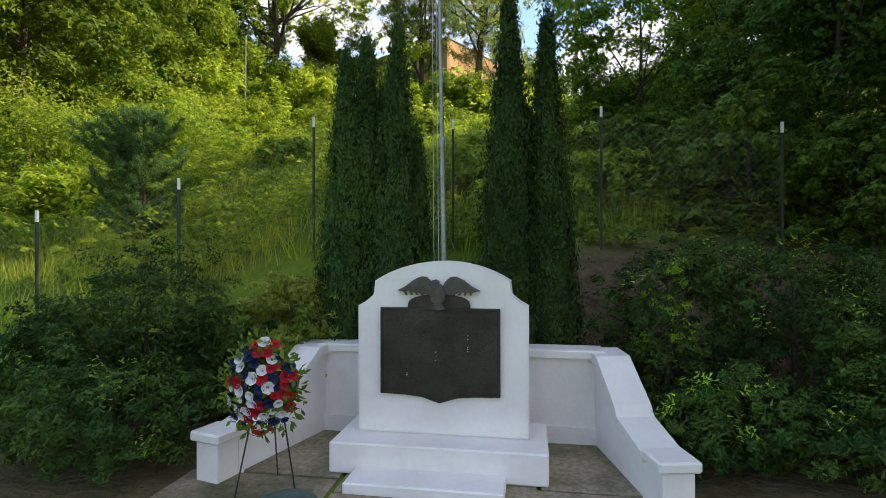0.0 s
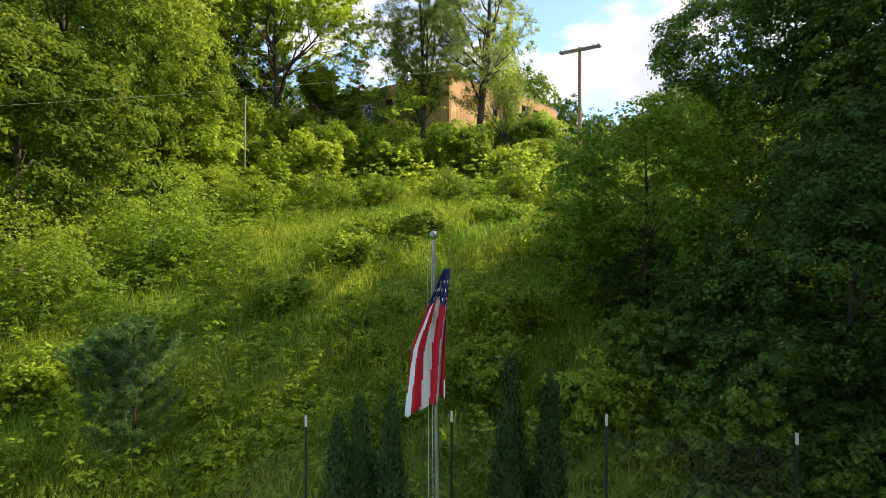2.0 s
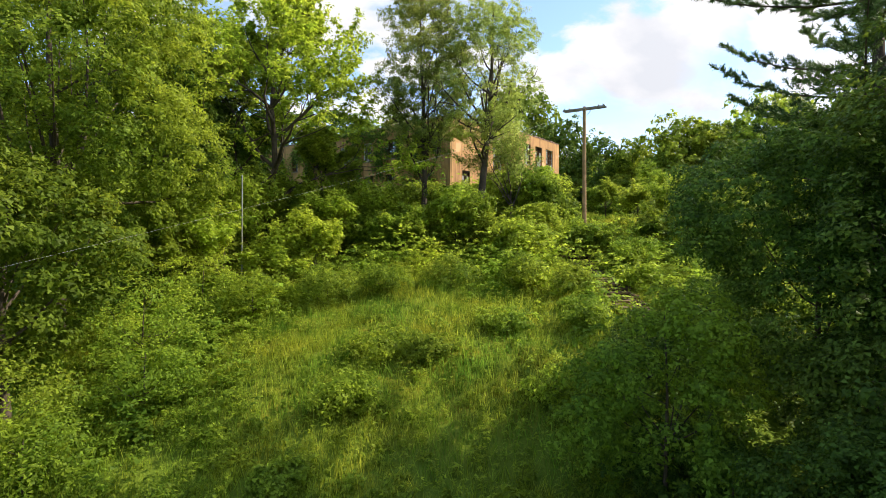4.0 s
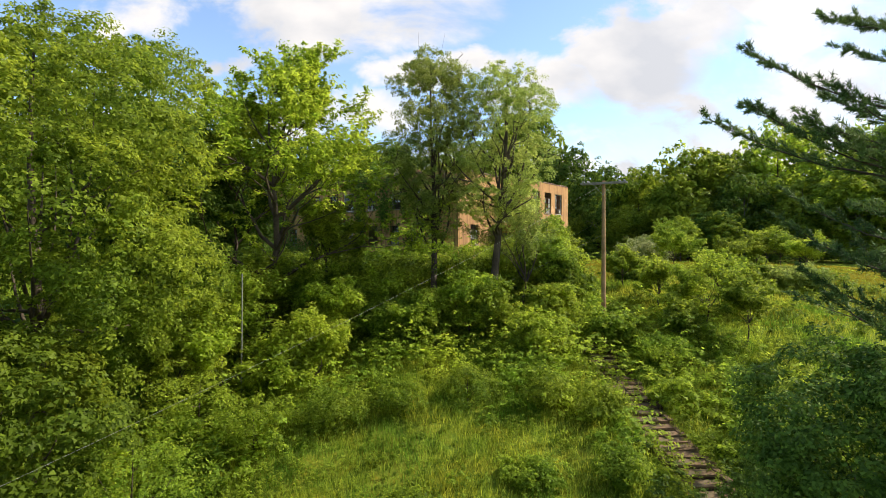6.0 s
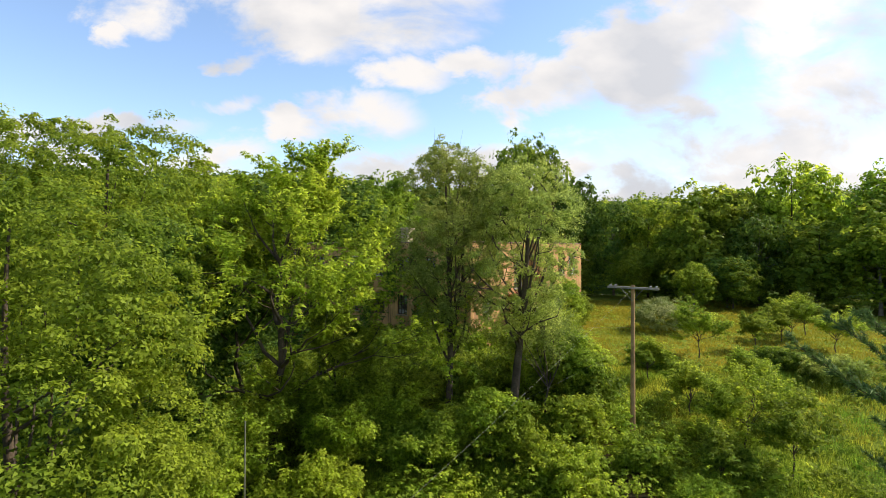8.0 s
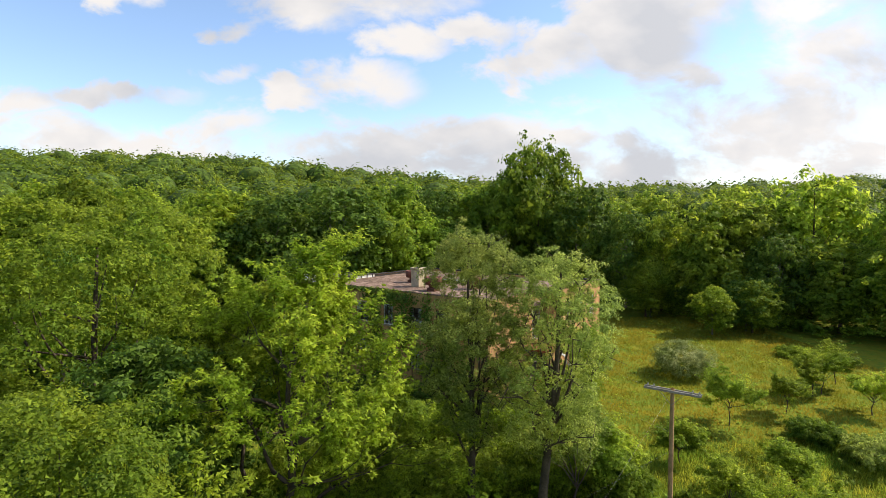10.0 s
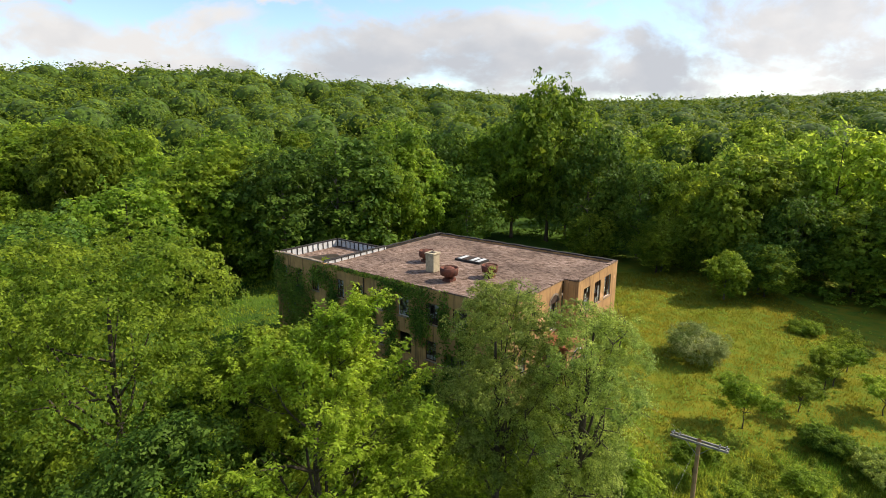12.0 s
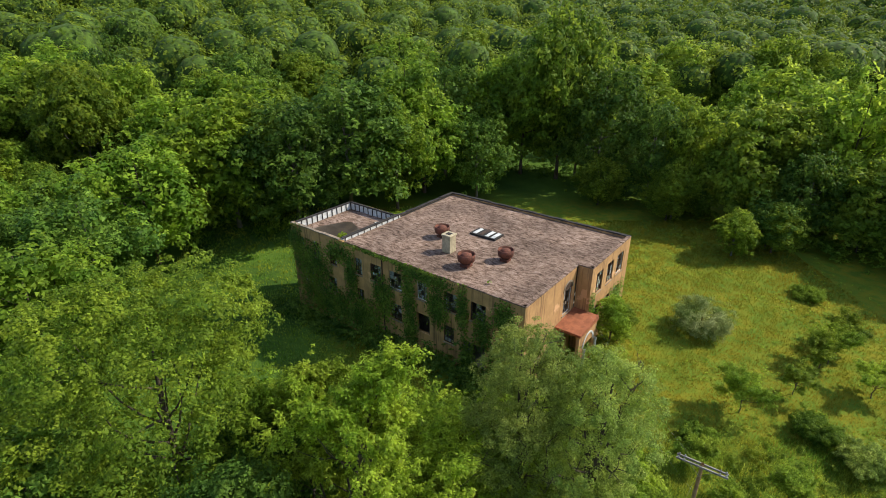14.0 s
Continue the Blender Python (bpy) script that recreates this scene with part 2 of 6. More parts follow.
def ground_material():
    """Grass, lawn, bare soil and forest floor, told apart by place."""
    m = bpy.data.materials.new("hillside")
    m.use_nodes = True
    n, l = m.node_tree.nodes, m.node_tree.links
    b = n["Principled BSDF"]
    b.inputs["Roughness"].default_value, b.inputs["Specular IOR Level"].default_value = 0.95, 0.1
    pos = n.new("ShaderNodeNewGeometry").outputs["Position"]

    def noise_at(scale, detail=5):
        t = n.new("ShaderNodeTexNoise")
        t.inputs["Scale"].default_value, t.inputs["Detail"].default_value = scale, detail
        l.new(pos, t.inputs["Vector"])
        return t.outputs[0]

    def blend(fac, a, c):
        x = n.new("ShaderNodeMix")
        x.data_type = "RGBA"
        for s, v in ((0, fac), (6, a), (7, c)):
            if isinstance(v, tuple):
                x.inputs[s].default_value = (*v, 1)
            else:
                l.new(v, x.inputs[s])
        return x.outputs[2]

    def span(v, lo, hi):
        r = n.new("ShaderNodeMapRange")
        r.inputs[1].default_value, r.inputs[2].default_value = lo, hi
        l.new(v, r.inputs[0])
        return r.outputs[0]

    # yellower on the mown lawn and, as painted sunlight, on the open slope
    sunny_mown = n.new("ShaderNodeAttribute")
    sunny_mown.attribute_name = "sunny_mown"
    mown = blend(span(noise_at(0.22), 0.35, 0.65), (0.124, 0.136, 0.011), (0.250, 0.192, 0.014))
    lush = blend(span(noise_at(0.35), 0.35, 0.65), (0.070, 0.135, 0.016), (0.150, 0.190, 0.020))
    grass = blend(sunny_mown.outputs["Fac"], lush, mown)
    grass = blend(span(noise_at(0.9, 7), 0.42, 0.62), grass, (0.090, 0.145, 0.014))
    grass = blend(span(noise_at(6.0), 0.35, 0.75), grass, (0.140, 0.205, 0.020))
    soil = n.new("ShaderNodeAttribute")
    soil.attribute_name = "soil"
    wood = n.new("ShaderNodeAttribute")
    wood.attribute_name = "wood"
    col = blend(soil.outputs["Fac"], grass, blend(span(noise_at(9.0), 0.3, 0.7), (0.075, 0.050, 0.032), (0.150, 0.105, 0.070)))
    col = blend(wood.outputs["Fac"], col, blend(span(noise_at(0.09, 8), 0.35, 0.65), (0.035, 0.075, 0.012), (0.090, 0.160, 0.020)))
    l.new(col, b.inputs["Base Color"])
    bp = n.new("ShaderNodeBump")
    bp.inputs["Strength"].default_value, bp.inputs["Distance"].default_value = 0.7, 0.06
    l.new(noise_at(18.0, 6), bp.inputs["Height"])
    l.new(bp.outputs[0], b.inputs["Normal"])
    return m


GROUND = ground_material()
PAINT = material("white_paint", (0.88, 0.84, 0.80), 0.55, vary=0.045, scale=2.0, fine=24.0, bump=0.08, tint=(0.80, 0.755, 0.70))
CONCRETE = material("patio_concrete", (0.33, 0.27, 0.18), 0.9, vary=0.5, scale=2.2, fine=26.0, bump=0.4, tint=(0.125, 0.115, 0.055))
BRONZE = material("dark_bronze", (0.075, 0.066, 0.050), 0.5, metal=0.6, vary=0.35, scale=5.0, fine=60.0, bump=0.15)
BRONZE_PALE = material("worn_bronze", (0.12, 0.11, 0.095), 0.5, metal=0.5, vary=0.3, scale=12.0, fine=60.0, bump=0.15)
STEEL = material("weathered_steel", (0.34, 0.35, 0.34), 0.45, metal=0.6, vary=0.3, scale=4.0, fine=40.0, bump=0.1)
POST_GREEN = material("dark_post_paint", (0.040, 0.050, 0.038), 0.6, vary=0.4, scale=6.0, fine=40.0, bump=0.2)
WHITE_TIP = material("white_post_tip", (0.75, 0.75, 0.73), 0.5, vary=0.15, scale=8.0, fine=40.0, bump=0.0)
WIRE = material("galvanised_wire", (0.35, 0.36, 0.36), 0.4, metal=0.8, vary=0.2, scale=8.0, fine=40.0, bump=0.0)
ROPE = material("rope", (0.55, 0.54, 0.50), 0.9, vary=0.2, scale=10.0, fine=80.0, bump=0.1)
RED_CLOTH = material("red_cloth", (0.55, 0.015, 0.035), 0.75, vary=0.15, scale=6.0, fine=90.0, bump=0.1)
WHITE_CLOTH = material("white_cloth", (0.78, 0.77, 0.78), 0.75, vary=0.08, scale=6.0, fine=90.0, bump=0.1)
BLUE_CLOTH = material("navy_cloth", (0.018, 0.030, 0.115), 0.75, vary=0.2, scale=6.0, fine=90.0, bump=0.1)


def stucco(name, base, stain, streak):
    """Old render: mottled, with dark rain streaks running down and patches where the coat has gone."""
    m = bpy.data.materials.new(name)
    m.use_nodes = True
    n, l = m.node_tree.nodes, m.node_tree.links
    b = n["Principled BSDF"]
    b.inputs["Roughness"].default_value, b.inputs["Specular IOR Level"].default_value = 0.92, 0.2
    co = n.new("ShaderNodeTexCoord").outputs["Object"]

    def layer(scale_xyz, scale, detail, lo, hi):
        mp_ = n.new("ShaderNodeMapping")
        mp_.inputs["Scale"].default_value = scale_xyz
        l.new(co, mp_.inputs[0])
        t = n.new("ShaderNodeTexNoise")
        t.inputs["Scale"].default_value, t.inputs["Detail"].default_value, t.inputs["Roughness"].default_value = scale, detail, 0.62
        l.new(mp_.outputs[0], t.inputs["Vector"])
        q = n.new("ShaderNodeMapRange")
        q.inputs[1].default_value, q.inputs[2].default_value = lo, hi
        l.new(t.outputs[0], q.inputs[0])
        return q.outputs[0], t.outputs[0]

    def mix(fac, a, c):
        x = n.new("ShaderNodeMix")
        x.data_type = "RGBA"
        l.new(fac, x.inputs[0])
        for k, v in ((6, a), (7, c)):
            if isinstance(v, tuple):
                x.inputs[k].default_value = (*v, 1)
            else:
                l.new(v, x.inputs[k])
        return x.outputs[2]

    mottle, _ = layer((1, 1, 1), 0.7, 7, 0.36, 0.66)
    run, _ = layer((2.4, 2.4, 0.16), 1.0, 6, 0.50, 0.68)
    bare, _ = layer((1, 1, 1), 0.45, 8, 0.60, 0.64)
    grain, raw = layer((1, 1, 1), 14.0, 4, 0.3, 0.7)
    col = mix(mottle, base, stain)
    col = mix(run, col, streak)
    col = mix(bare, col, tuple(c * 1.25 for c in base[:2]) + (base[2] * 1.5,))
    l.new(col, b.inputs["Base Color"])
    bp = n.new("ShaderNodeBump")
    bp.inputs["Strength"].default_value, bp.inputs["Distance"].default_value = 0.4, 0.02
    l.new(raw, bp.inputs["Height"])
    l.new(bp.outputs[0], b.inputs["Normal"])
    return m


STUCCO = stucco("ochre_stucco", (0.52, 0.305, 0.135), (0.38, 0.215, 0.100), (0.20, 0.115, 0.060))
STUCCO_DARK = stucco("stained_stucco", (0.56, 0.325, 0.130), (0.34, 0.205, 0.085), (0.17, 0.110, 0.050))
DUSTY = material("dusty_pane", (0.30, 0.31, 0.29), 0.4, vary=0.4, scale=3.0, fine=12.0, bump=0.0)
COPING = material("coping_stone", (0.33, 0.26, 0.19), 0.9, vary=0.45, scale=1.2, fine=18.0, bump=0.4)
TAR_DARK = material("tar_flashing", (0.045, 0.040, 0.036), 0.85, vary=0.4, scale=2.0, fine=20.0, bump=0.3)
RUST = material("rusted_steel", (0.20, 0.075, 0.048), 0.8, metal=0.2, vary=0.5, scale=2.5, fine=25.0, bump=0.35, tint=(0.10, 0.045, 0.032))
RUST_ROOF = material("rust_red_roofing", (0.36, 0.125, 0.060), 0.85, vary=0.35, scale=1.5, fine=14.0, bump=0.3)
CREAM = material("cream_brick", (0.50, 0.42, 0.28), 0.9, vary=0.3, scale=3.0, fine=20.0, bump=0.4)
PALE_PAINT = material("chalky_white_paint", (0.66, 0.67, 0.66), 0.8, vary=0.3, scale=1.5, fine=14.0, bump=0.2)
FRAME_DARK = material("rusty_window_steel", (0.080, 0.050, 0.036), 0.8, vary=0.4, scale=4.0, fine=30.0, bump=0.2)
WOOD_POLE = material("weathered_pole_wood", (0.42, 0.27, 0.135), 0.9, vary=0.4, scale=1.5, fine=22.0, bump=0.5)
WOOD_GREY = material("grey_wood", (0.30, 0.28, 0.25), 0.9, vary=0.35, scale=2.5, fine=25.0, bump=0.4)
STEP_STONE = material("mossy_step_concrete", (0.200, 0.128, 0.075), 0.92, vary=0.45, scale=2.5, fine=20.0, bump=0.5, tint=(0.12, 0.105, 0.055))
INSIDE = material("dim_interior_plaster", (0.34, 0.30, 0.25), 0.9, vary=0.4, scale=1.0, fine=9.0, bump=0.2)
PALE_WIRE = material("pale_cable", (0.42, 0.42, 0.40), 0.5, vary=0.1, scale=4.0, fine=30.0, bump=0.0)


def glass_material():
    m = bpy.data.materials.new("dirty_window_glass")
    m.use_nodes = True
    b = m.node_tree.nodes["Principled BSDF"]
    b.inputs["Base Color"].default_value = (0.75, 0.80, 0.78, 1)
    b.inputs["Roughness"].default_value, b.inputs["Transmission Weight"].default_value = 0.12, 0.85
    return m


GLASS = glass_material()


def roof_material():
    """Torn roofing felt: streaks of pink-brown, grey and black along the fall of the roof."""
    m = bpy.data.materials.new("torn_roofing_felt")
    m.use_nodes = True
    n, l = m.node_tree.nodes, m.node_tree.links
    b = n["Principled BSDF"]
    b.inputs["Roughness"].default_value, b.inputs["Specular IOR Level"].default_value = 0.9, 0.2
    tco = n.new("ShaderNodeTexCoord")
    warp = n.new("ShaderNodeTexNoise")
    warp.inputs["Scale"].default_value, warp.inputs["Detail"].default_value = 0.28, 3
    l.new(tco.outputs["Object"], warp.inputs["Vector"])
    off = n.new("ShaderNodeMix")
    off.data_type, off.blend_type = "RGBA", "LINEAR_LIGHT"
    off.inputs[0].default_value = 1.5
    l.new(tco.outputs["Object"], off.inputs[6])
    l.new(warp.outputs[1], off.inputs[7])
    mp = n.new("ShaderNodeMapping")
    mp.inputs["Rotation"].default_value = (0, 0, radians(8))
    mp.inputs["Scale"].default_value = (3.4, 1.15, 1)
    l.new(off.outputs[2], mp.inputs[0])
    st = n.new("ShaderNodeTexNoise")
    st.inputs["Scale"].default_value, st.inputs["Detail"].default_value, st.inputs["Roughness"].default_value = 1.0, 12, 0.78
    l.new(mp.outputs[0], st.inputs["Vector"])
    r = n.new("ShaderNodeValToRGB")
    e = r.color_ramp.elements
    e[0].position, e[0].color = 0.33, (0.040, 0.028, 0.020, 1)
    e[1].position, e[1].color = 0.76, (0.50, 0.42, 0.35, 1)
    for p_, c_ in ((0.43, (0.11, 0.070, 0.048, 1)), (0.50, (0.225, 0.150, 0.112, 1)), (0.59, (0.33, 0.240, 0.190, 1))):
        e.new(p_).color = c_
    l.new(st.outputs[0], r.inputs[0])
    wide = n.new("ShaderNodeTexNoise")
    wide.inputs["Scale"].default_value, wide.inputs["Detail"].default_value = 0.22, 5
    l.new(tco.outputs["Object"], wide.inputs["Vector"])
    wr = n.new("ShaderNodeMapRange")
    wr.inputs[1].default_value, wr.inputs[2].default_value = 0.35, 0.65
    wr.inputs[3].default_value, wr.inputs[4].default_value = 0.62, 1.12
    l.new(wide.outputs[0], wr.inputs[0])
    mm = n.new("ShaderNodeMix")
    mm.data_type, mm.blend_type = "RGBA", "MULTIPLY"
    mm.inputs[0].default_value = 1.0
    l.new(r.outputs[0], mm.inputs[6])
    l.new(wr.outputs[0], mm.inputs[7])
    l.new(mm.outputs[2], b.inputs["Base Color"])
    bp = n.new("ShaderNodeBump")
    bp.inputs["Strength"].default_value, bp.inputs["Distance"].default_value = 1.0, 0.12
    l.new(st.outputs[0], bp.inputs["Height"])
    l.new(bp.outputs[0], b.inputs["Normal"])
    return m


ROOFING = roof_material()

# ---------------------------------------------------------------- mesh helpers
def mesh_of(name, verts, faces, mats):
    """A mesh from arrays; all faces have the same number of corners."""
    verts, faces = np.asarray(verts, np.float32), np.asarray(faces, np.int32)
    me = bpy.data.meshes.new(name)
    k = faces.shape[1]
    me.vertices.add(len(verts))
    me.vertices.foreach_set("co", verts.ravel())
    me.loops.add(faces.size)
    me.loops.foreach_set("vertex_index", faces.ravel())
    me.polygons.add(len(faces))
    me.polygons.foreach_set("loop_start", np.arange(0, faces.size, k, dtype=np.int32))
    for m in (mats if isinstance(mats, (list, tuple)) else [mats]):
        me.materials.append(m)
    me.update(calc_edges=True)
    return me


def part(name, data, mat, parent=None, label=""):
    """A bmesh or a mesh as one object, under a thing or a part."""
    if isinstance(data, bmesh.types.BMesh):
        me = bpy.data.meshes.new(name)
        bmesh.ops.recalc_face_normals(data, faces=data.faces)
        data.to_mesh(me)
        data.free()
        for m in (mat if isinstance(mat, (list, tuple)) else [mat]):
            me.materials.append(m)
    else:
        me = data
    ob = new(name, me)
    ob.parent = parent
    return tagged(ob, label)


def empty(name, at=(0, 0, 0), turn=0.0):
    ob = new(name)
    ob.matrix_world = pose(*at, 0, 0, turn)
    return ob


def box(bm, x0, x1, y0, y1, z0, z1, bevel=0.0, mat=0):
    """A box with softened edges in a bmesh."""
    r = bmesh.ops.create_cube(bm, size=1.0)
    vs = r["verts"]
    for v in vs:
        v.co = Vector((x0 + (v.co.x + 0.5) * (x1 - x0), y0 + (v.co.y + 0.5) * (y1 - y0), z0 + (v.co.z + 0.5) * (z1 - z0)))
    faces = {f for v in vs for f in v.link_faces}
    for f in faces:
        f.material_index = mat
    if bevel:
        bmesh.ops.bevel(bm, geom=list({e for v in vs for e in v.link_edges}), offset=bevel, segments=1, affect="EDGES")
    return bm


def boxed(x0, x1, y0, y1, z0, z1, bevel=0.0):
    return box(bmesh.new(), x0, x1, y0, y1, z0, z1, bevel)


def prism(bm, outline, y0, y1, mat=0):
    """An outline in x and z, given depth from y0 to y1."""
    a = [bm.verts.new((x, y0, z)) for x, z in outline]
    b = [bm.verts.new((x, y1, z)) for x, z in outline]
    fs = [bm.faces.new(a), bm.faces.new(b[::-1])]
    k = len(a)
    for i in range(k):
        fs.append(bm.faces.new((a[i], b[i], b[(i + 1) % k], a[(i + 1) % k])))
    for f in fs:
        f.material_index = mat
    return bm


def tubes(paths, sides=6):
    """Arrays of tapered tubes: each path is a list of (point, radius)."""
    V, F = [], []
    for path in paths:
        pts = np.array([p for p, _ in path], float)
        rad = [r for _, r in path]
        base = len(V)
        for i, p in enumerate(pts):
            d = pts[min(i + 1, len(pts) - 1)] - pts[max(i - 1, 0)]
            d = d / (np.linalg.norm(d) + 1e-9)
            a = np.cross(d, (0.31, 0.93, 0.17) if abs(d[1]) < 0.9 else (1.0, 0.1, 0.2))
            a /= np.linalg.norm(a)
            b = np.cross(d, a)
            for s in range(sides):
                w = 2 * math.pi * s / sides
                V.append(p + (a * math.cos(w) + b * math.sin(w)) * rad[i])
        for i in range(len(pts) - 1):
            for s in range(sides):
                t = (s + 1) % sides
                F.append((base + i * sides + s, base + i * sides + t, base + (i + 1) * sides + t, base + (i + 1) * sides + s))
    return V, F


def tube_mesh(name, paths, mat, sides=6):
    me = mesh_of(name, *tubes(paths, sides), mat)
    me.polygons.foreach_set("use_smooth", [True] * len(me.polygons))
    return me


def lathe(bm, profile, seg=20, cx=0.0, cy=0.0, mat=0):
    """A turned form about the upright axis at (cx, cy); profile of (radius, z)."""
    rings = [[bm.verts.new((cx + r * math.cos(2 * math.pi * s / seg), cy + r * math.sin(2 * math.pi * s / seg), z)) for s in range(seg)] for r, z in profile]
    for a, b in zip(rings, rings[1:]):
        for s in range(seg):
            f = bm.faces.new((a[s], a[(s + 1) % seg], b[(s + 1) % seg], b[s]))
            f.material_index, f.smooth = mat, True
    for ring in (rings[0], rings[-1]):
        f = bm.faces.new(ring)
        f.material_index = mat
    return bm


def unit(v):
    return v / (np.linalg.norm(v, axis=-1, keepdims=True) + 1e-9)


def leaf_arrays(p, n, size, rng, slim=0.62, fold=0.10, along=None, tri=False):
    """Folded diamond leaves at p, facing n; far off, plain three-cornered ones."""
    k = len(p)
    n = unit(n)
    r = rng.normal(size=(k, 3)) if along is None else along + rng.normal(size=(k, 3)) * 0.35
    a = unit(r - n * (r * n).sum(1, keepdims=True))
    b = np.cross(n, a)
    L = (size * rng.uniform(0.65, 1.3, k))[:, None]
    if tri:
        v = np.stack([p - a * L * 0.45 - b * L * slim * 0.55, p - a * L * 0.45 + b * L * slim * 0.55, p + a * L * 0.65], 1)
        return v.reshape(-1, 3), np.arange(3 * k).reshape(-1, 3)
    v = np.stack([p - a * L * 0.5, p + b * L * slim * 0.5 + n * L * fold, p + a * L * 0.5, p - b * L * slim * 0.5 + n * L * fold], 1)
    return v.reshape(-1, 3), np.arange(4 * k).reshape(-1, 4)


def blobs_of(rng, h, r, low, lobes=9, spread=0.62, lobe=0.46):
    """Crown lobes as ellipsoids (centre, radii): a body, and lobes about it."""
    mid = (h + low) / 2
    half = (h - low) / 2
    out = [(np.array([0, 0, mid]), np.array([r * 0.72, r * 0.72, half * 0.8]))]
    for i in range(lobes):
        w = 2 * math.pi * (i * 0.618 + rng.uniform(-0.1, 0.1))
        q = rng.uniform(-0.75, 0.95)
        k = math.sqrt(max(0.05, 1 - q * q)) * spread * rng.uniform(0.8, 1.15)
        s = lobe * rng.uniform(0.75, 1.25)
        out.append((np.array([math.cos(w) * k * r, math.sin(w) * k * r, mid + q * half * 0.66]), np.array([r * s, r * s, min(half, r) * s * 0.85])))
    return out


def crown_points(rng, blobs, count, keep=0.80):
    """Places on the outer shells of the lobes, with the way out from each."""
    area = np.array([b[1].prod() ** (2 / 3) for b in blobs])
    P, N = [], []
    got = 0
    while got < count:
        i = rng.choice(len(blobs), count, p=area / area.sum())
        c, r = np.array([b[0] for b in blobs])[i], np.array([b[1] for b in blobs])[i]
        d = unit(rng.normal(size=(count, 3)))
        p = c + d * r * rng.uniform(0.72, 1.04, (count, 1))
        ok = np.ones(count, bool)
        for bc, br in blobs:
            ok &= (((p - bc) / br) ** 2).sum(1) > keep * keep * 0.8
        P.append(p[ok])
        N.append(unit(d / r)[ok])
        got += ok.sum()
    return np.concatenate(P)[:count], np.concatenate(N)[:count]


def crown_mesh(name, rng, blobs, clusters, per, cluster_r, leaf, mat, core=0.72, slim=0.62, droop=0.0, keep=0.8, tri=False, split=0.6, flat=0.55, loose=0.30):
    """Leafy sprays over the lobes, each a shallow dome of leaves, and, where core is set, a dim inner mass of leaves."""
    inner = int(clusters * 6)
    clusters, per = int(clusters * split), max(6, int(round(per / split)))
    c, cn = crown_points(rng, blobs, clusters, keep)
    cr = cluster_r * (0.62 / split ** 0.5) * rng.uniform(0.55, 1.5, clusters)
    c = c + cn * (rng.exponential(0.40, clusters) * cr)[:, None]
    way = unit(cn * 0.55 + np.array([0, 0, 0.75]) + rng.normal(size=(clusters, 3)) * 0.2)
    i = np.repeat(np.arange(clusters), per)
    d = unit(rng.normal(size=(len(i), 3)))
    under = (d * way[i]).sum(1) < -0.2
    d[under] *= -1
    p = c[i] + d * (rng.uniform(0.3, 1.08, len(i)) ** 0.6 * cr[i])[:, None] * np.array([1, 1, flat])
    p[:, 2] -= droop * np.abs(rng.normal(size=len(i))) * cr[i]
    n = unit(d * 0.75 + way[i] * 0.6 + rng.normal(size=(len(i), 3)) * loose)
    al = np.tile(np.array([0, 0, -1.0]), (len(i), 1)) if droop > 0.3 else None
    V, F = leaf_arrays(p, n, leaf, rng, slim, along=al, tri=tri)
    if not core:
        return mesh_of(name, V, F, mat)
    j = rng.integers(0, len(blobs), inner)
    d = unit(rng.normal(size=(inner, 3)))
    q = np.array([b[0] for b in blobs])[j] + d * np.array([b[1] for b in blobs])[j] * rng.uniform(core * 0.55, core * 1.1, (inner, 1))
    V2, F2 = leaf_arrays(q, d + rng.normal(size=(inner, 3)) * 0.5, leaf * 1.25, rng, slim, tri=tri)
    return mesh_of(name, np.concatenate([V, V2]), np.concatenate([F, F2 + len(V)]), mat)


def mixed_mesh(name, V, quads, tris, mats):
    """A mesh of leaves in the first material and triangles in the second."""
    kq = quads.shape[1]
    me = bpy.data.meshes.new(name)
    me.vertices.add(len(V))
    me.vertices.foreach_set("co", np.asarray(V, np.float32).ravel())
    loops = np.concatenate([quads.ravel(), tris.ravel()]).astype(np.int32)
    me.loops.add(len(loops))
    me.loops.foreach_set("vertex_index", loops)
    me.polygons.add(len(quads) + len(tris))
    start = np.concatenate([np.arange(len(quads)) * kq, len(quads) * kq + np.arange(len(tris)) * 3]).astype(np.int32)
    me.polygons.foreach_set("loop_start", start)
    me.polygons.foreach_set("material_index", np.concatenate([np.zeros(len(quads)), np.ones(len(tris))]).astype(np.int32))
    for m in mats:
        me.materials.append(m)
    me.update(calc_edges=True)
    return me


def sphere_arrays(cuts=2):
    bm = bmesh.new()
    bmesh.ops.create_icosphere(bm, subdivisions=cuts, radius=1.0)
    v = np.array([x.co[:] for x in bm.verts])
    f = np.array([[x.index for x in q.verts] for q in bm.faces])
    bm.free()
    return v, f


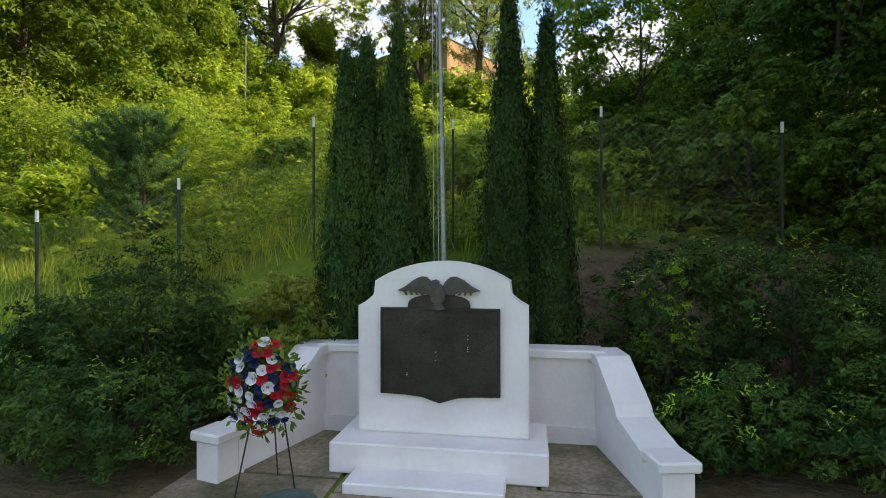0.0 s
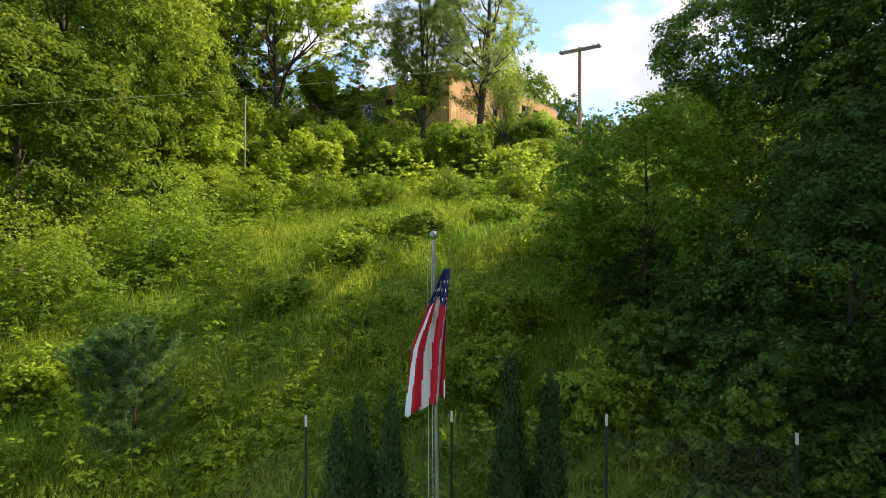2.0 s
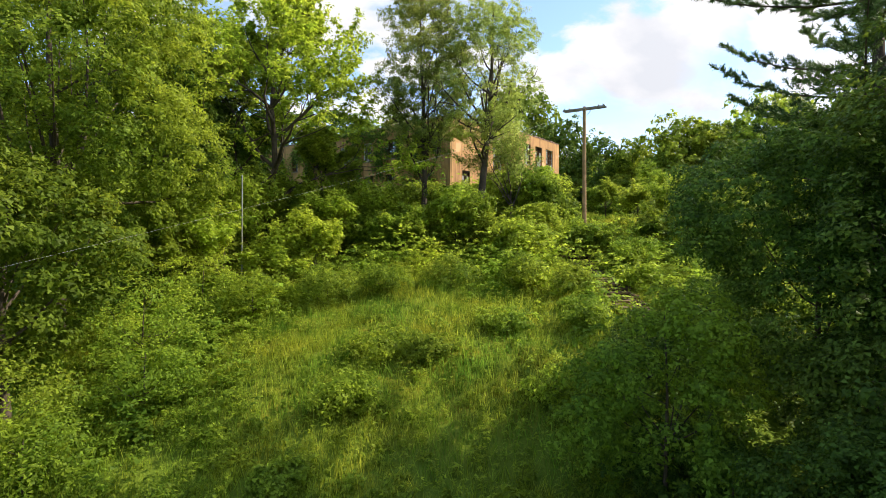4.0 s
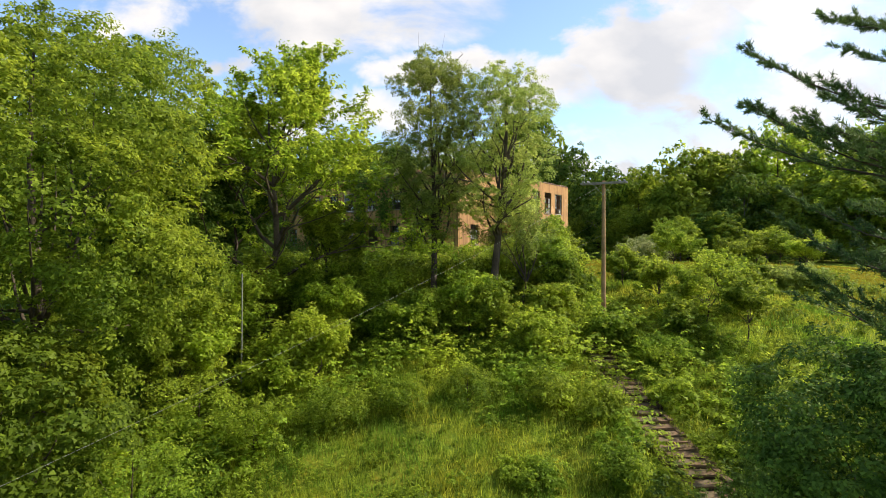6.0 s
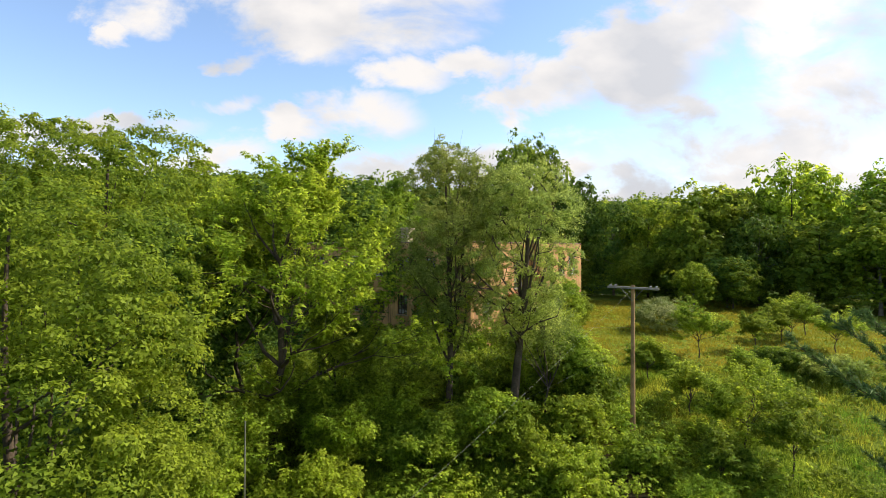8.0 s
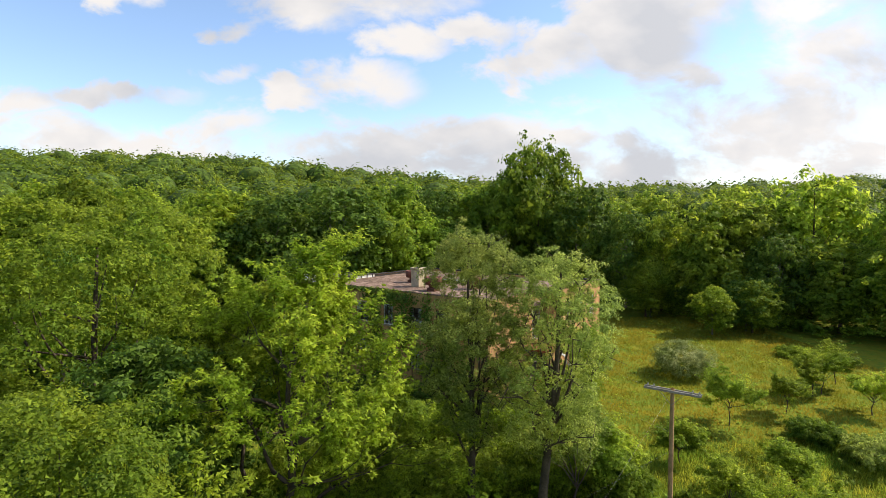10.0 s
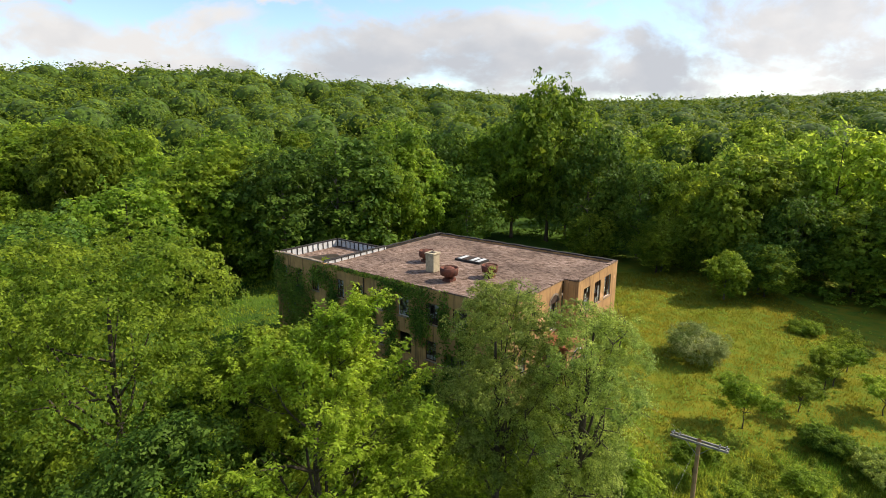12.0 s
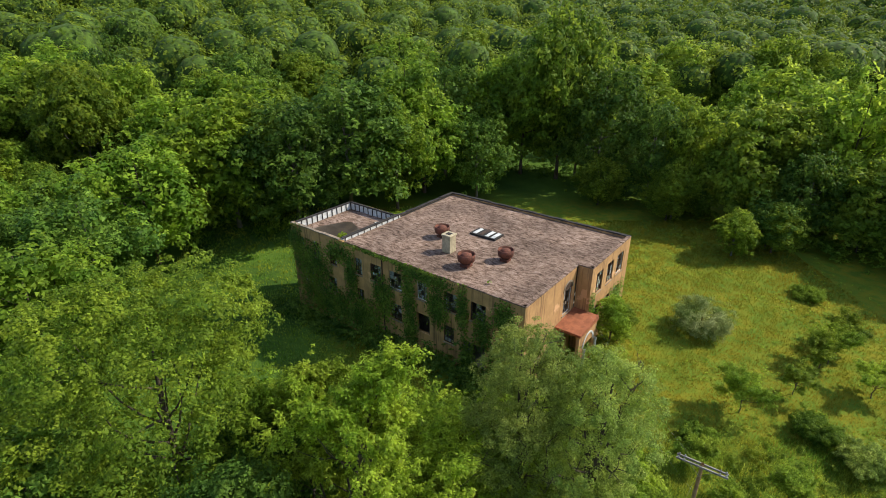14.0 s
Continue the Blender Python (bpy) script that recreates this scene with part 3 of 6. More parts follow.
def trunk_mesh(name, rng, h, r, blobs, limbs, mat, lean=(0, 0), fork=0.3, twigs=0):
    """A tapered trunk with limbs that reach into the lobes, and twigs off the limbs."""
    top = np.array([lean[0], lean[1], h * 0.86])
    trunk = []
    for k in range(9):
        s = k / 8
        wob = np.array([math.sin(s * 5 + h), math.cos(s * 4 + h), 0]) * 0.02 * h * s * (1 - s * 0.5)
        trunk.append((top * s + wob + np.array([0, 0, -0.25 * (k == 0)]), r * (1.35 if k == 0 else 1.0) * (1 - 0.86 * s)))
    paths = [trunk]
    for i in range(limbs):
        c, br = blobs[i % len(blobs)]
        end = c + unit(rng.normal(size=3)) * br * 0.75
        s = min(0.95, fork + (0.9 - fork) * rng.uniform(0, 1) * max(0.15, end[2] / h))
        while top[2] * s > end[2] - 0.05 * h and s > 0.12:
            s *= 0.85
        a = top * s
        r0 = r * (1 - 0.86 * s) * rng.uniform(0.4, 0.6)
        mid = a + (end - a) * np.array([0.62, 0.62, 0.36]) + rng.normal(size=3) * 0.035 * h
        q = [a * (1 - t) ** 2 + 2 * mid * t * (1 - t) + end * t * t for t in (0, 0.25, 0.5, 0.75, 1)]
        paths.append([(p, r0 * (1 - 0.85 * k / 4)) for k, p in enumerate(q)])
        for _ in range(twigs):
            b0 = q[rng.integers(2, 5)]
            e = b0 + unit(rng.normal(size=3) + np.array([0, 0, 0.5]) + unit(end - a)) * h * rng.uniform(0.04, 0.09)
            paths.append([(b0, r0 * 0.35), ((b0 + e) / 2 + rng.normal(size=3) * 0.02 * h, r0 * 0.22), (e, r0 * 0.08)])
    return tube_mesh(name, paths, mat, 6)


def tree(name, x, y, h, r, low, seed, mat, clusters, per, cluster_r, leaf, label, trunk_r=0.22, limbs=12, lobes=9, core=0.72,
         bark=None, slim=0.62, droop=0.0, category="tree", group="", fork=0.3, twigs=0, lobe=0.46, spread=0.62, lean=(0, 0), keep=0.8, sink=0.0, squash=(1, 1)):
    """A whole tree on the ground: trunk with limbs, and a crown of leaf clusters."""
    rng = np.random.default_rng(seed)
    root = empty(name, (x, y, ground(x, y) - sink))
    blobs = blobs_of(rng, h, r, low, lobes, spread, lobe)
    for c, b in blobs:
        c[:2] = c[:2] * np.array(squash) + np.array(lean) * min(1, c[2] / h)
        b[:2] *= np.array(squash)
    part("trunk", trunk_mesh("trunk", rng, h, trunk_r, blobs, limbs, bark or BARK, lean, fork, twigs), None, root)
    part("crown", crown_mesh("crown", rng, blobs, clusters, int(per * 1.8), cluster_r, leaf * 0.86, mat, core, slim + 0.1, droop, keep, tri=True, split=0.9, flat=0.78, loose=0.42), None, root)
    return tagged(root, label, category, group)


def grow(rng, a, d, length, radius, level, deep, paths, tips, p):
    """One limb from a along d, with its own limbs at the next levels; leafy tips gather in tips."""
    pts, at_, way = [(a, radius)], np.array(a, float), np.array(d, float)
    for k in range(4):
        way = unit(way + rng.normal(size=3) * p["wander"] + np.array([0, 0, p["lift"]]))
        at_ = at_ + way * length / 4
        pts.append((at_.copy(), radius * (1 - 0.17 * (k + 1))))
        if level >= deep - 1:
            tips.append((at_.copy(), way.copy()))
    paths.append(pts)
    if level == deep:
        return
    for k in range(int(rng.integers(p["kids"][0], p["kids"][1] + 1))):
        t = rng.uniform(0.35, 1.0) if k else 1.0
        q = pts[max(1, int(round(t * 4)))]
        side = unit(np.cross(way, rng.normal(size=3)))
        g = rng.uniform(0.5, 1.15) * p["open"] * (0.45 if k == 0 else 1.0)
        grow(rng, q[0], unit(way * math.cos(g) + side * math.sin(g)), length * rng.uniform(0.55, 0.82), q[1] * (0.82 if k == 0 else 0.6), level + 1, deep, paths, tips, p)


def branch_tree(name, x, y, h, seed, mat, label, trunk_r=0.2, stem=0.35, limbs=5, reach=0.42, deep=3, kids=(3, 4), opened=0.75, lift=0.10, wander=0.16, per=14, tuft=0.34,
                leaf=0.14, slim=0.6, spread=0.75, lean=(0, 0), flat=0.6, bark=None, category="tree", group="", cap=2600, leader=0.0):
    """A tree grown limb by limb, with a tuft of leaves at each twig."""
    rng = np.random.default_rng(seed)
    root = empty(name, (x, y, ground(x, y)))
    top = np.array([lean[0] * stem, lean[1] * stem, h * stem])
    trunk = [(top * k / 5 + np.array([0.05 * h * stem * math.sin(k * 1.1 + seed), 0.04 * h * stem * math.sin(k * 0.9), -0.2 * (k == 0)]) * (0 < k < 5 or k == 0), trunk_r * (1.3 if k == 0 else 1 - 0.08 * k)) for k in range(6)]
    paths, tips = [trunk], []
    p = {"wander": wander, "lift": lift, "kids": kids, "open": opened}
    ahead_ = unit(np.array([lean[0], lean[1], h]))
    if leader:
        trunk += [(np.array([lean[0], lean[1], h]) * f + np.array([math.sin(f * 9 + seed), math.cos(f * 7), 0]) * 0.02 * h, trunk_r * 0.6 * (1.25 - f)) for f in np.linspace(stem, leader, 6)[1:]]
    for k in range(limbs if leader else 0):
        q = k / (limbs - 1)
        w = 2 * math.pi * (k * 0.618 + rng.uniform(-0.08, 0.08))
        g = spread * rng.uniform(0.8, 1.15) * (1.0 - 0.6 * q)
        d = unit(ahead_ * math.cos(g) + np.array([math.cos(w), math.sin(w), 0]) * math.sin(g))
        grow(rng, trunk[5 + int(round(q * 5))][0], d, h * reach * rng.uniform(0.8, 1.1) * (1.0 - 0.5 * q), trunk_r * 0.42 * (1 - 0.4 * q), 1, deep, paths, tips, p)
    for k in range(0 if leader else limbs):
        w = 2 * math.pi * (k * 0.618 + rng.uniform(-0.08, 0.08))
        g = spread * (0.15 if k == 0 else rng.uniform(0.6, 1.1))
        d = unit(ahead_ * math.cos(g) + np.array([math.cos(w), math.sin(w), 0]) * math.sin(g))
        grow(rng, trunk[5][0] if k < 3 else trunk[4][0], d, h * reach * rng.uniform(0.8, 1.1) * (1.15 if k == 0 else 1), trunk_r * 0.55, 1, deep, paths, tips, p)
    # the highest twig ends at the tree's height
    zmax = max(t[0][2] for t in tips)
    k_ = (h - top[2]) / (zmax - top[2])
    fit_ = lambda v: np.array([v[0], v[1], top[2] + (v[2] - top[2]) * k_ if v[2] > top[2] else v[2]])
    paths = [[(fit_(np.array(v, float)), r) for v, r in path] for path in paths]
    tips = [(fit_(v), d) for v, d in tips]
    part("trunk", tube_mesh("trunk", paths, bark or BARK, 5), None, root)
    if len(tips) > cap:
        tips = [tips[i] for i in rng.choice(len(tips), cap, replace=False)]
    c, cd = np.array([t[0] for t in tips]), np.array([t[1] for t in tips])
    i = np.repeat(np.arange(len(c)), per)
    d = unit(rng.normal(size=(len(i), 3)) + np.array([0, 0, 0.35]))
    r = tuft * rng.uniform(0.6, 1.4, len(c))
    pos = c[i] + cd[i] * (r[i] * 0.25)[:, None] + d * (r[i] * rng.uniform(0.25, 1.0, len(i)))[:, None] * np.array([1, 1, flat])
    n = unit(d * 0.5 + np.array([0, 0, 0.75]) + rng.normal(size=(len(i), 3)) * 0.4)
    V, F = leaf_arrays(pos, n, leaf, rng, slim, along=d * 2, tri=True)
    part("crown", mesh_of("crown", V, F, mat), None, root)
    return tagged(root, label, category, group)


# ---------------------------------------------------------------- ground
def smooth(a, b, v):
    t = np.clip((np.asarray(v, float) - a) / (b - a), 0, 1)
    return t * t * (3 - 2 * t)


PROFILE_Y = np.array([-4000, 5.15, 5.5, 6.0, 6.7, 14, 20, 30, 37, 44, 50, 60, 100, 4000.0])
PROFILE_Z = np.array([0.30, 0.30, 0.75, 1.50, 2.0, 4.35, 6.2, 8.5, 10.5, 12.1, 12.7, 13.0, 13.2, 13.2])


def ground(x, y):
    """Height of the ground: flat patio, bank, hillside, the lawn on the hill, and wooded ridges beyond."""
    x, y = np.asarray(x, float), np.asarray(y, float)
    z = np.interp(y, PROFILE_Y, PROFILE_Z)
    hill = smooth(5.0, 9.0, y) * (1 - smooth(60, 100, y))
    z = z + hill * np.where(x < -2, np.maximum(x + 2, -14) * 0.085, 0)
    z = z - smooth(5.0, 6.5, y) * (1 - smooth(8, 14, y)) * 0.5 * smooth(-2.0, -3.2, -np.abs(x) * 0 + x) * (x < 0)
    z = z - 1.0 * smooth(52, 62, y) * smooth(-6, -20, x) * (1 - smooth(78, 92, y))
    d = np.hypot(x * 0.55, y)
    left = smooth(140, -120, x)
    z = z + smooth(95, 330, d) * (13 + 15 * left) * (1 - smooth(380, 620, d) * 0.35)
    z = z + smooth(500, 1300, d) * 62 * (0.80 + 0.20 * smooth(500, -500, x)) + smooth(1400, 2600, d) * 40
    z = z + smooth(110, 260, d) * 3.5 * np.sin(x * 0.017 + 1.3) * np.cos(y * 0.013) + smooth(600, 1500, d) * 14 * np.sin(x * 0.0042 + y * 0.0021 + 0.6)
    rough = smooth(6.5, 9, y) * (1 - smooth(44, 52, y))
    z = z + rough * (0.10 * np.sin(x * 0.9 + y * 0.35) + 0.07 * np.sin(x * 1.7 - y * 1.1))
    return z if z.ndim else float(z)


def make_ground():
    xs = np.concatenate([-np.geomspace(3000, 32, 46), np.arange(-30, 45, 0.6), np.geomspace(46, 3000, 46)])
    ys = np.concatenate([-np.geomspace(2500, 12, 18), np.arange(-10, 4.4, 1.2), np.arange(4.5, 60, 0.5), np.arange(60, 125, 2.0), np.geomspace(126, 3500, 60)])
    X, Y = np.meshgrid(xs, ys)
    Z = ground(X, Y)
    V = np.stack([X, Y, Z], -1).reshape(-1, 3)
    w = len(xs)
    i = (np.arange(len(ys) - 1)[:, None] * w + np.arange(w - 1)[None]).ravel()
    me = mesh_of("ground", V, np.stack([i, i + 1, i + w + 1, i + w], 1), GROUND)
    me.polygons.foreach_set("use_smooth", [True] * len(me.polygons))
    x, y = V[:, 0], V[:, 1]
    bank = smooth(4.9, 5.5, y) * (1 - smooth(6.6, 7.6, y)) * smooth(0.3, 1.4, x) * (1 - smooth(4.5, 6.0, x))
    rngs = np.sin(x * 3.1) * np.cos(y * 2.7) * 0.15
    soil = np.clip(bank * 0.9 + rngs * bank, 0, 1)
    beds = smooth(2.2, 3.4, y) * (1 - smooth(5.0, 5.6, y)) * smooth(1.3, 1.7, np.abs(x)) * (1 - smooth(3.8, 5.5, np.abs(x)))
    soil = np.maximum(soil, beds * 0.85)
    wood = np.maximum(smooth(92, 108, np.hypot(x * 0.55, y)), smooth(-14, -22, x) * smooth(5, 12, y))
    # the lawn, plus sunlit yellowing painted over the middle of the slope
    sunny_mown = np.clip(smooth(40, 50, y) + 0.75 * smooth(12, 19, y) * smooth(-12, -5, x) * (1 - smooth(4, 8, x)), 0, 1)
    for key, val in (("soil", soil), ("wood", wood), ("sunny_mown", sunny_mown)):
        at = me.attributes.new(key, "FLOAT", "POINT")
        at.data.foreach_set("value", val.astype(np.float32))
    ob = new("ground", me)
    tagged(ob, "grassy hillside rising to a lawn and wooded ridges", "ground", kind="structure")


make_ground()

# ---------------------------------------------------------------- the abandoned building
BN, BU, BV = np.array([0.40, 50.30]), np.array([0.614, 0.789]), np.array([-0.789, 0.614])
B_TURN = math.degrees(math.atan2(0.789, 0.614))
B0, B1 = 11.6, 22.2                     # foot of the walls, top of the parapet


def bpt(u, v):
    """The plan point at u along the short side and v along the long side."""
    return BN + BU * u + BV * v


def holes_wall(bm, length, z0, z1, holes, thick, mat=0):
    """A wall in x from 0 to length, thick in +y, with rectangular openings (x0, x1, z0, z1) cut through."""
    xs = sorted({0.0, length, *(h[0] for h in holes), *(h[1] for h in holes)})
    zs = sorted({z0, z1, *(h[2] for h in holes), *(h[3] for h in holes)})
    solid = {}
    for i in range(len(xs) - 1):
        for j in range(len(zs) - 1):
            cx, cz = (xs[i] + xs[i + 1]) / 2, (zs[j] + zs[j + 1]) / 2
            solid[i, j] = not any(h[0] < cx < h[1] and h[2] < cz < h[3] for h in holes)
    vert = {}

    def vv(i, j, y):
        if (i, j, y) not in vert:
            vert[i, j, y] = bm.verts.new((xs[i], y, zs[j]))
        return vert[i, j, y]

    for (i, j), s in solid.items():
        if not s:
            continue
        for y in (0.0, thick):
            bm.faces.new((vv(i, j, y), vv(i + 1, j, y), vv(i + 1, j + 1, y), vv(i, j + 1, y))).material_index = mat
        for di, dj, a, b in ((-1, 0, (i, j), (i, j + 1)), (1, 0, (i + 1, j), (i + 1, j + 1)), (0, -1, (i, j), (i + 1, j)), (0, 1, (i, j + 1), (i + 1, j + 1))):
            if not solid.get((i + di, j + dj), False):
                bm.faces.new((vv(*a, 0.0), vv(*a, thick), vv(*b, thick), vv(*b, 0.0))).material_index = mat
    return bm


building = empty("abandoned_building", (*BN, 0), B_TURN)
tagged(building, "derelict two-storey ochre stucco building with flat torn roof", "building")
# in the building's own frame x runs along u and y along v


def put_under(ob, parent, m):
    ob.parent = parent
    ob.matrix_local = m
    return ob


def window(parent, m, w, h, cols, rows, broken, seed, sill=True):
    """A steel window in an opening w by h: frame with bars, panes, some of them gone, and a sill. x along, y into the wall, z up."""
    rnd = random.Random(seed)
    bm = bmesh.new()
    t = 0.07
    for y in (0.10, 0.16):
        for x0, x1, z0, z1 in ((0, w, 0, h), (t, w - t, t, h - t)):
            for c in ((x0, y, z0), (x1, y, z0), (x1, y, z1), (x0, y, z1)):
                bm.verts.new(c)
    vs = list(bm.verts)
    for i in range(4):
        j = (i + 1) % 4
        for q in ((i, j, 4 + j, 4 + i), (8 + i, 12 + i, 12 + j, 8 + j), (i, 8 + i, 8 + j, j), (4 + i, 4 + j, 12 + j, 12 + i)):
            bm.faces.new([vs[k] for k in q])
    win = part("window", bm, rnd.choice((FRAME_DARK, FRAME_DARK, PALE_PAINT)))
    put_under(win, parent, m)
    for i in range(1, cols):
        x = t + (w - 2 * t) * i / cols
        part("bar", boxed(x - 0.022, x + 0.022, 0.11, 0.15, t, h - t), FRAME_DARK, win)
    for j in range(1, rows):
        z = t + (h - 2 * t) * j / rows
        part("bar", boxed(t, w - t, 0.115, 0.145, z - 0.02, z + 0.02), FRAME_DARK, win)
    for i in range(cols):
        for j in range(rows):
            if rnd.random() < broken:
                continue
            x0, z0 = t + (w - 2 * t) * i / cols + 0.024, t + (h - 2 * t) * j / rows + 0.022
            p = part("pane", boxed(x0, x0 + (w - 2 * t) / cols - 0.048, 0.126, 0.132, z0, z0 + (h - 2 * t) / rows - 0.044), rnd.choice((GLASS, GLASS, DUSTY)))
            p.parent = win
            p.visible_shadow = False
    if sill:
        s = part("sill", boxed(-0.08, w + 0.08, -0.06, 0.10, -0.12, -0.003, 0.01), COPING)
        s.parent = win
    return win


def wall(name, x, y, turn, length, holes, mat, thick=0.3, z1=B1 - 0.12):
    ob = part(name, holes_wall(bmesh.new(), length, B0, z1, holes, thick), mat)
    put_under(ob, building, pose(x, y, 0, 0, 0, turn))
    return ob


UP0, UP1, LO0, LO1 = 18.9, 20.8, 15.4, 17.25
# long shaded side: along v at u = 0, runs from v = 30.3 to 0, outside towards -u
SIDE = 30.3
wins = []
for a, b in ((28.2, 29.3), (25.6, 26.7), (22.9, 24.0), (19.0, 20.0), (16.3, 17.8), (13.6, 15.2), (10.35, 11.6), (6.9, 8.4), (3.8, 5.4), (1.1, 2.3)):
    wins.append((SIDE - b, SIDE - a, UP0, UP1))
for a, b in ((27.0, 28.6), (23.2, 24.6), (19.0, 20.0), (13.7, 15.2), (7.2, 8.4)):
    wins.append((SIDE - b, SIDE - a, LO0, LO1))
for a, b in ((13.9, 15.0), (16.6, 17.6)):
    wins.append((SIDE - b, SIDE - a, 12.7, 13.6))
opens = [(SIDE - 11.7, SIDE - 10.1, 15.3, 17.35), (SIDE - 11.3, SIDE - 10.3, 12.5, 13.5), (SIDE - 6.3, SIDE - 3.7, 12.6, 16.5)]
wall_side = wall("wall", 0, SIDE, -90, SIDE, wins + opens, STUCCO_DARK)
tagged(wall_side, "stained stucco wall partly covered in ivy")
for k, (a, b, c, d) in enumerate(wins):
    cols, rows = (3, 4) if d - c > 1.2 else (2, 1)
    window(wall_side, pose(a, 0, c), b - a, d - c, cols, rows, 0.45, k)
# sunlit entrance side at v = 0 from u = 0 to the block, outside towards -v
wall_front = wall("wall", 0.3, 0, 0, 9.3, [(1.6, 2.9, LO0, LO1), (7.0, 8.6, 17.7, 20.3), (6.7, 8.6, 13.3, 16.6)], STUCCO)
window(wall_front, pose(1.6, 0, LO0), 1.3, LO1 - LO0, 3, 4, 0.4, 41)
window(wall_front, pose(7.0, 0, 17.7), 1.6, 2.6, 3, 5, 0.6, 42)
# arched head over the tall window
bm = bmesh.new()
arc = [(7.8 + 0.82 * math.cos(w), 20.3 + 0.72 * math.sin(w)) for w in np.linspace(0, math.pi, 13)]
prism(bm, [(8.62, 20.299), *arc, (6.98, 20.299)], -0.02, -0.006)
put_under(part("arch_panel", bm, FRAME_DARK), wall_front, pose(0, 0, 0))
bm = bmesh.new()
for a, b in zip(np.linspace(0, math.pi, 14)[:-1], np.linspace(0, math.pi, 14)[1:]):
    q = [(7.8 + r * math.cos(w), 20.3 + (r - 0.1) * math.sin(w)) for r, w in ((0.84, a), (1.0, a), (1.0, b), (0.84, b))]
    prism(bm, q, -0.05, -0.003)
put_under(part("arch_moulding", bm, COPING), wall_front, pose(0, 0, 0))
# projecting block: side face towards the entrance, and front with three windows
BLK = -1.45
wall("wall", 9.9, 0.0, -90, 1.15, [], STUCCO)
b_wins = [(1.25, 2.75), (3.85, 5.45), (6.4, 8.1)]
bl_holes = [(a, b, 18.85, 21.1) for a, b in b_wins] + [(a, b, 15.2, 17.3) for a, b in b_wins]
wall_block = wall("wall", 9.9, BLK, 0, 9.7, bl_holes, STUCCO)
for k, (a, b, c, d) in enumerate(bl_holes):
    window(wall_block, pose(a, 0, c), b - a, d - c, 3, 4, 0.5, 60 + k)
# the two sides away from the walk, and the annex end
w_back = wall("wall", 19.6, BLK + 0.3, 90, 23.45, [(3 + 4 * k, 4.4 + 4 * k, c, d) for k in range(5) for c, d in ((UP0, UP1), (LO0, LO1))], STUCCO)
wall("wall", 19.3, 22.3, 180, 10.1, [], STUCCO)
wall("wall", 9.2, 22.3, 90, 8.0, [], STUCCO_DARK)
wall("wall", 9.2, 30.3, 180, 8.9, [], STUCCO_DARK)

# roof decks
deck = part("roof", boxed(0.3, 19.3, 0.3, 22.0, 21.62, 21.86), ROOFING, None, "torn and streaked roofing felt")
put_under(deck, building, pose(0, 0, 0))
put_under(part("block_roof", boxed(10.2, 19.3, BLK + 0.3, 0.298, 21.62, 21.86), ROOFING), building, pose(0, 0, 0))
annex_deck = part("annex_roof", boxed(0.3, 8.9, 22.3, 30.0, 20.95, 21.2), ROOFING, None, "sunken annex roof with dark ponding stains")
put_under(annex_deck, building, pose(0, 0, 0))
put_under(part("floor_slab", boxed(0.3, 19.3, 0.3, 22.0, 17.5, 17.8), INSIDE), building, pose(0, 0, 0))
put_under(part("floor_slab", boxed(0.3, 19.3, 0.3, 22.0, 13.9, 14.2), INSIDE), building, pose(0, 0, 0))
put_under(part("partition", boxed(6.2, 6.4, 0.3, 22.0, 14.2, 21.6), INSIDE), building, pose(0, 0, 0))
put_under(part("partition", boxed(10.3, 19.3, 6.0, 6.2, 14.2, 21.6), INSIDE), building, pose(0, 0, 0))


def coping(a, b, mat, w=0.38, z=B1 - 0.12, h=0.12):
    """A run of coping on a wall from plan a to plan b."""
    a, b = Vector((*a, z)), Vector((*b, z))
    L = (b - a).length
    n = max(1, int(L / 1.2))
    turn = math.degrees(math.atan2(b.y - a.y, b.x - a.x))
    for i in range(n):
        ob = part("coping_stone", boxed(L * i / n + 0.006, L * (i + 1) / n - 0.006, -w / 2, w / 2, 0.0, h * (1 + 0.25 * math.sin(i * 2.3)), 0.012), mat)
        put_under(ob, building, pose(*a, 0, 0, turn))


for a, b, m in (((0.15, 0.0), (0.15, 21.4), ROOFING), ((0.0, 0.12), (9.8, 0.12), ROOFING), ((10.05, 0.3), (10.05, BLK), ROOFING), ((9.9, BLK + 0.15), (19.6, BLK + 0.15), ROOFING),
                ((19.42, BLK), (19.42, 22.3), TAR_DARK), ((19.3, 22.12), (9.2, 22.12), TAR_DARK), ((0.15, 22.3), (0.15, 30.3), COPING)):
    coping(a, b, m)

# white inner parapet of the annex with dark uprights and a dark rail on top
def parapet(x, y, turn, length):
    ob = part("parapet", boxed(0, length, 0.0, 0.14, 21.2, 22.02), PALE_PAINT, None, "chalky white parapet with dark uprights")
    put_under(ob, building, pose(x, y, 0, 0, 0, turn))
    rail = part("rail", boxed(0, length, -0.06, 0.20, 22.02, 22.16, 0.01), TAR_DARK)
    rail.parent = ob
    k = int(length / 0.72)
    for i in range(k + 1):
        u = part("upright", boxed(i * length / k - 0.05, i * length / k + 0.05, -0.07, -0.003, 21.2, 22.02), TAR_DARK)
        u.parent = ob


parapet(0.5, 29.95, 0, 8.3)
parapet(8.85, 29.9, -90, 7.5)
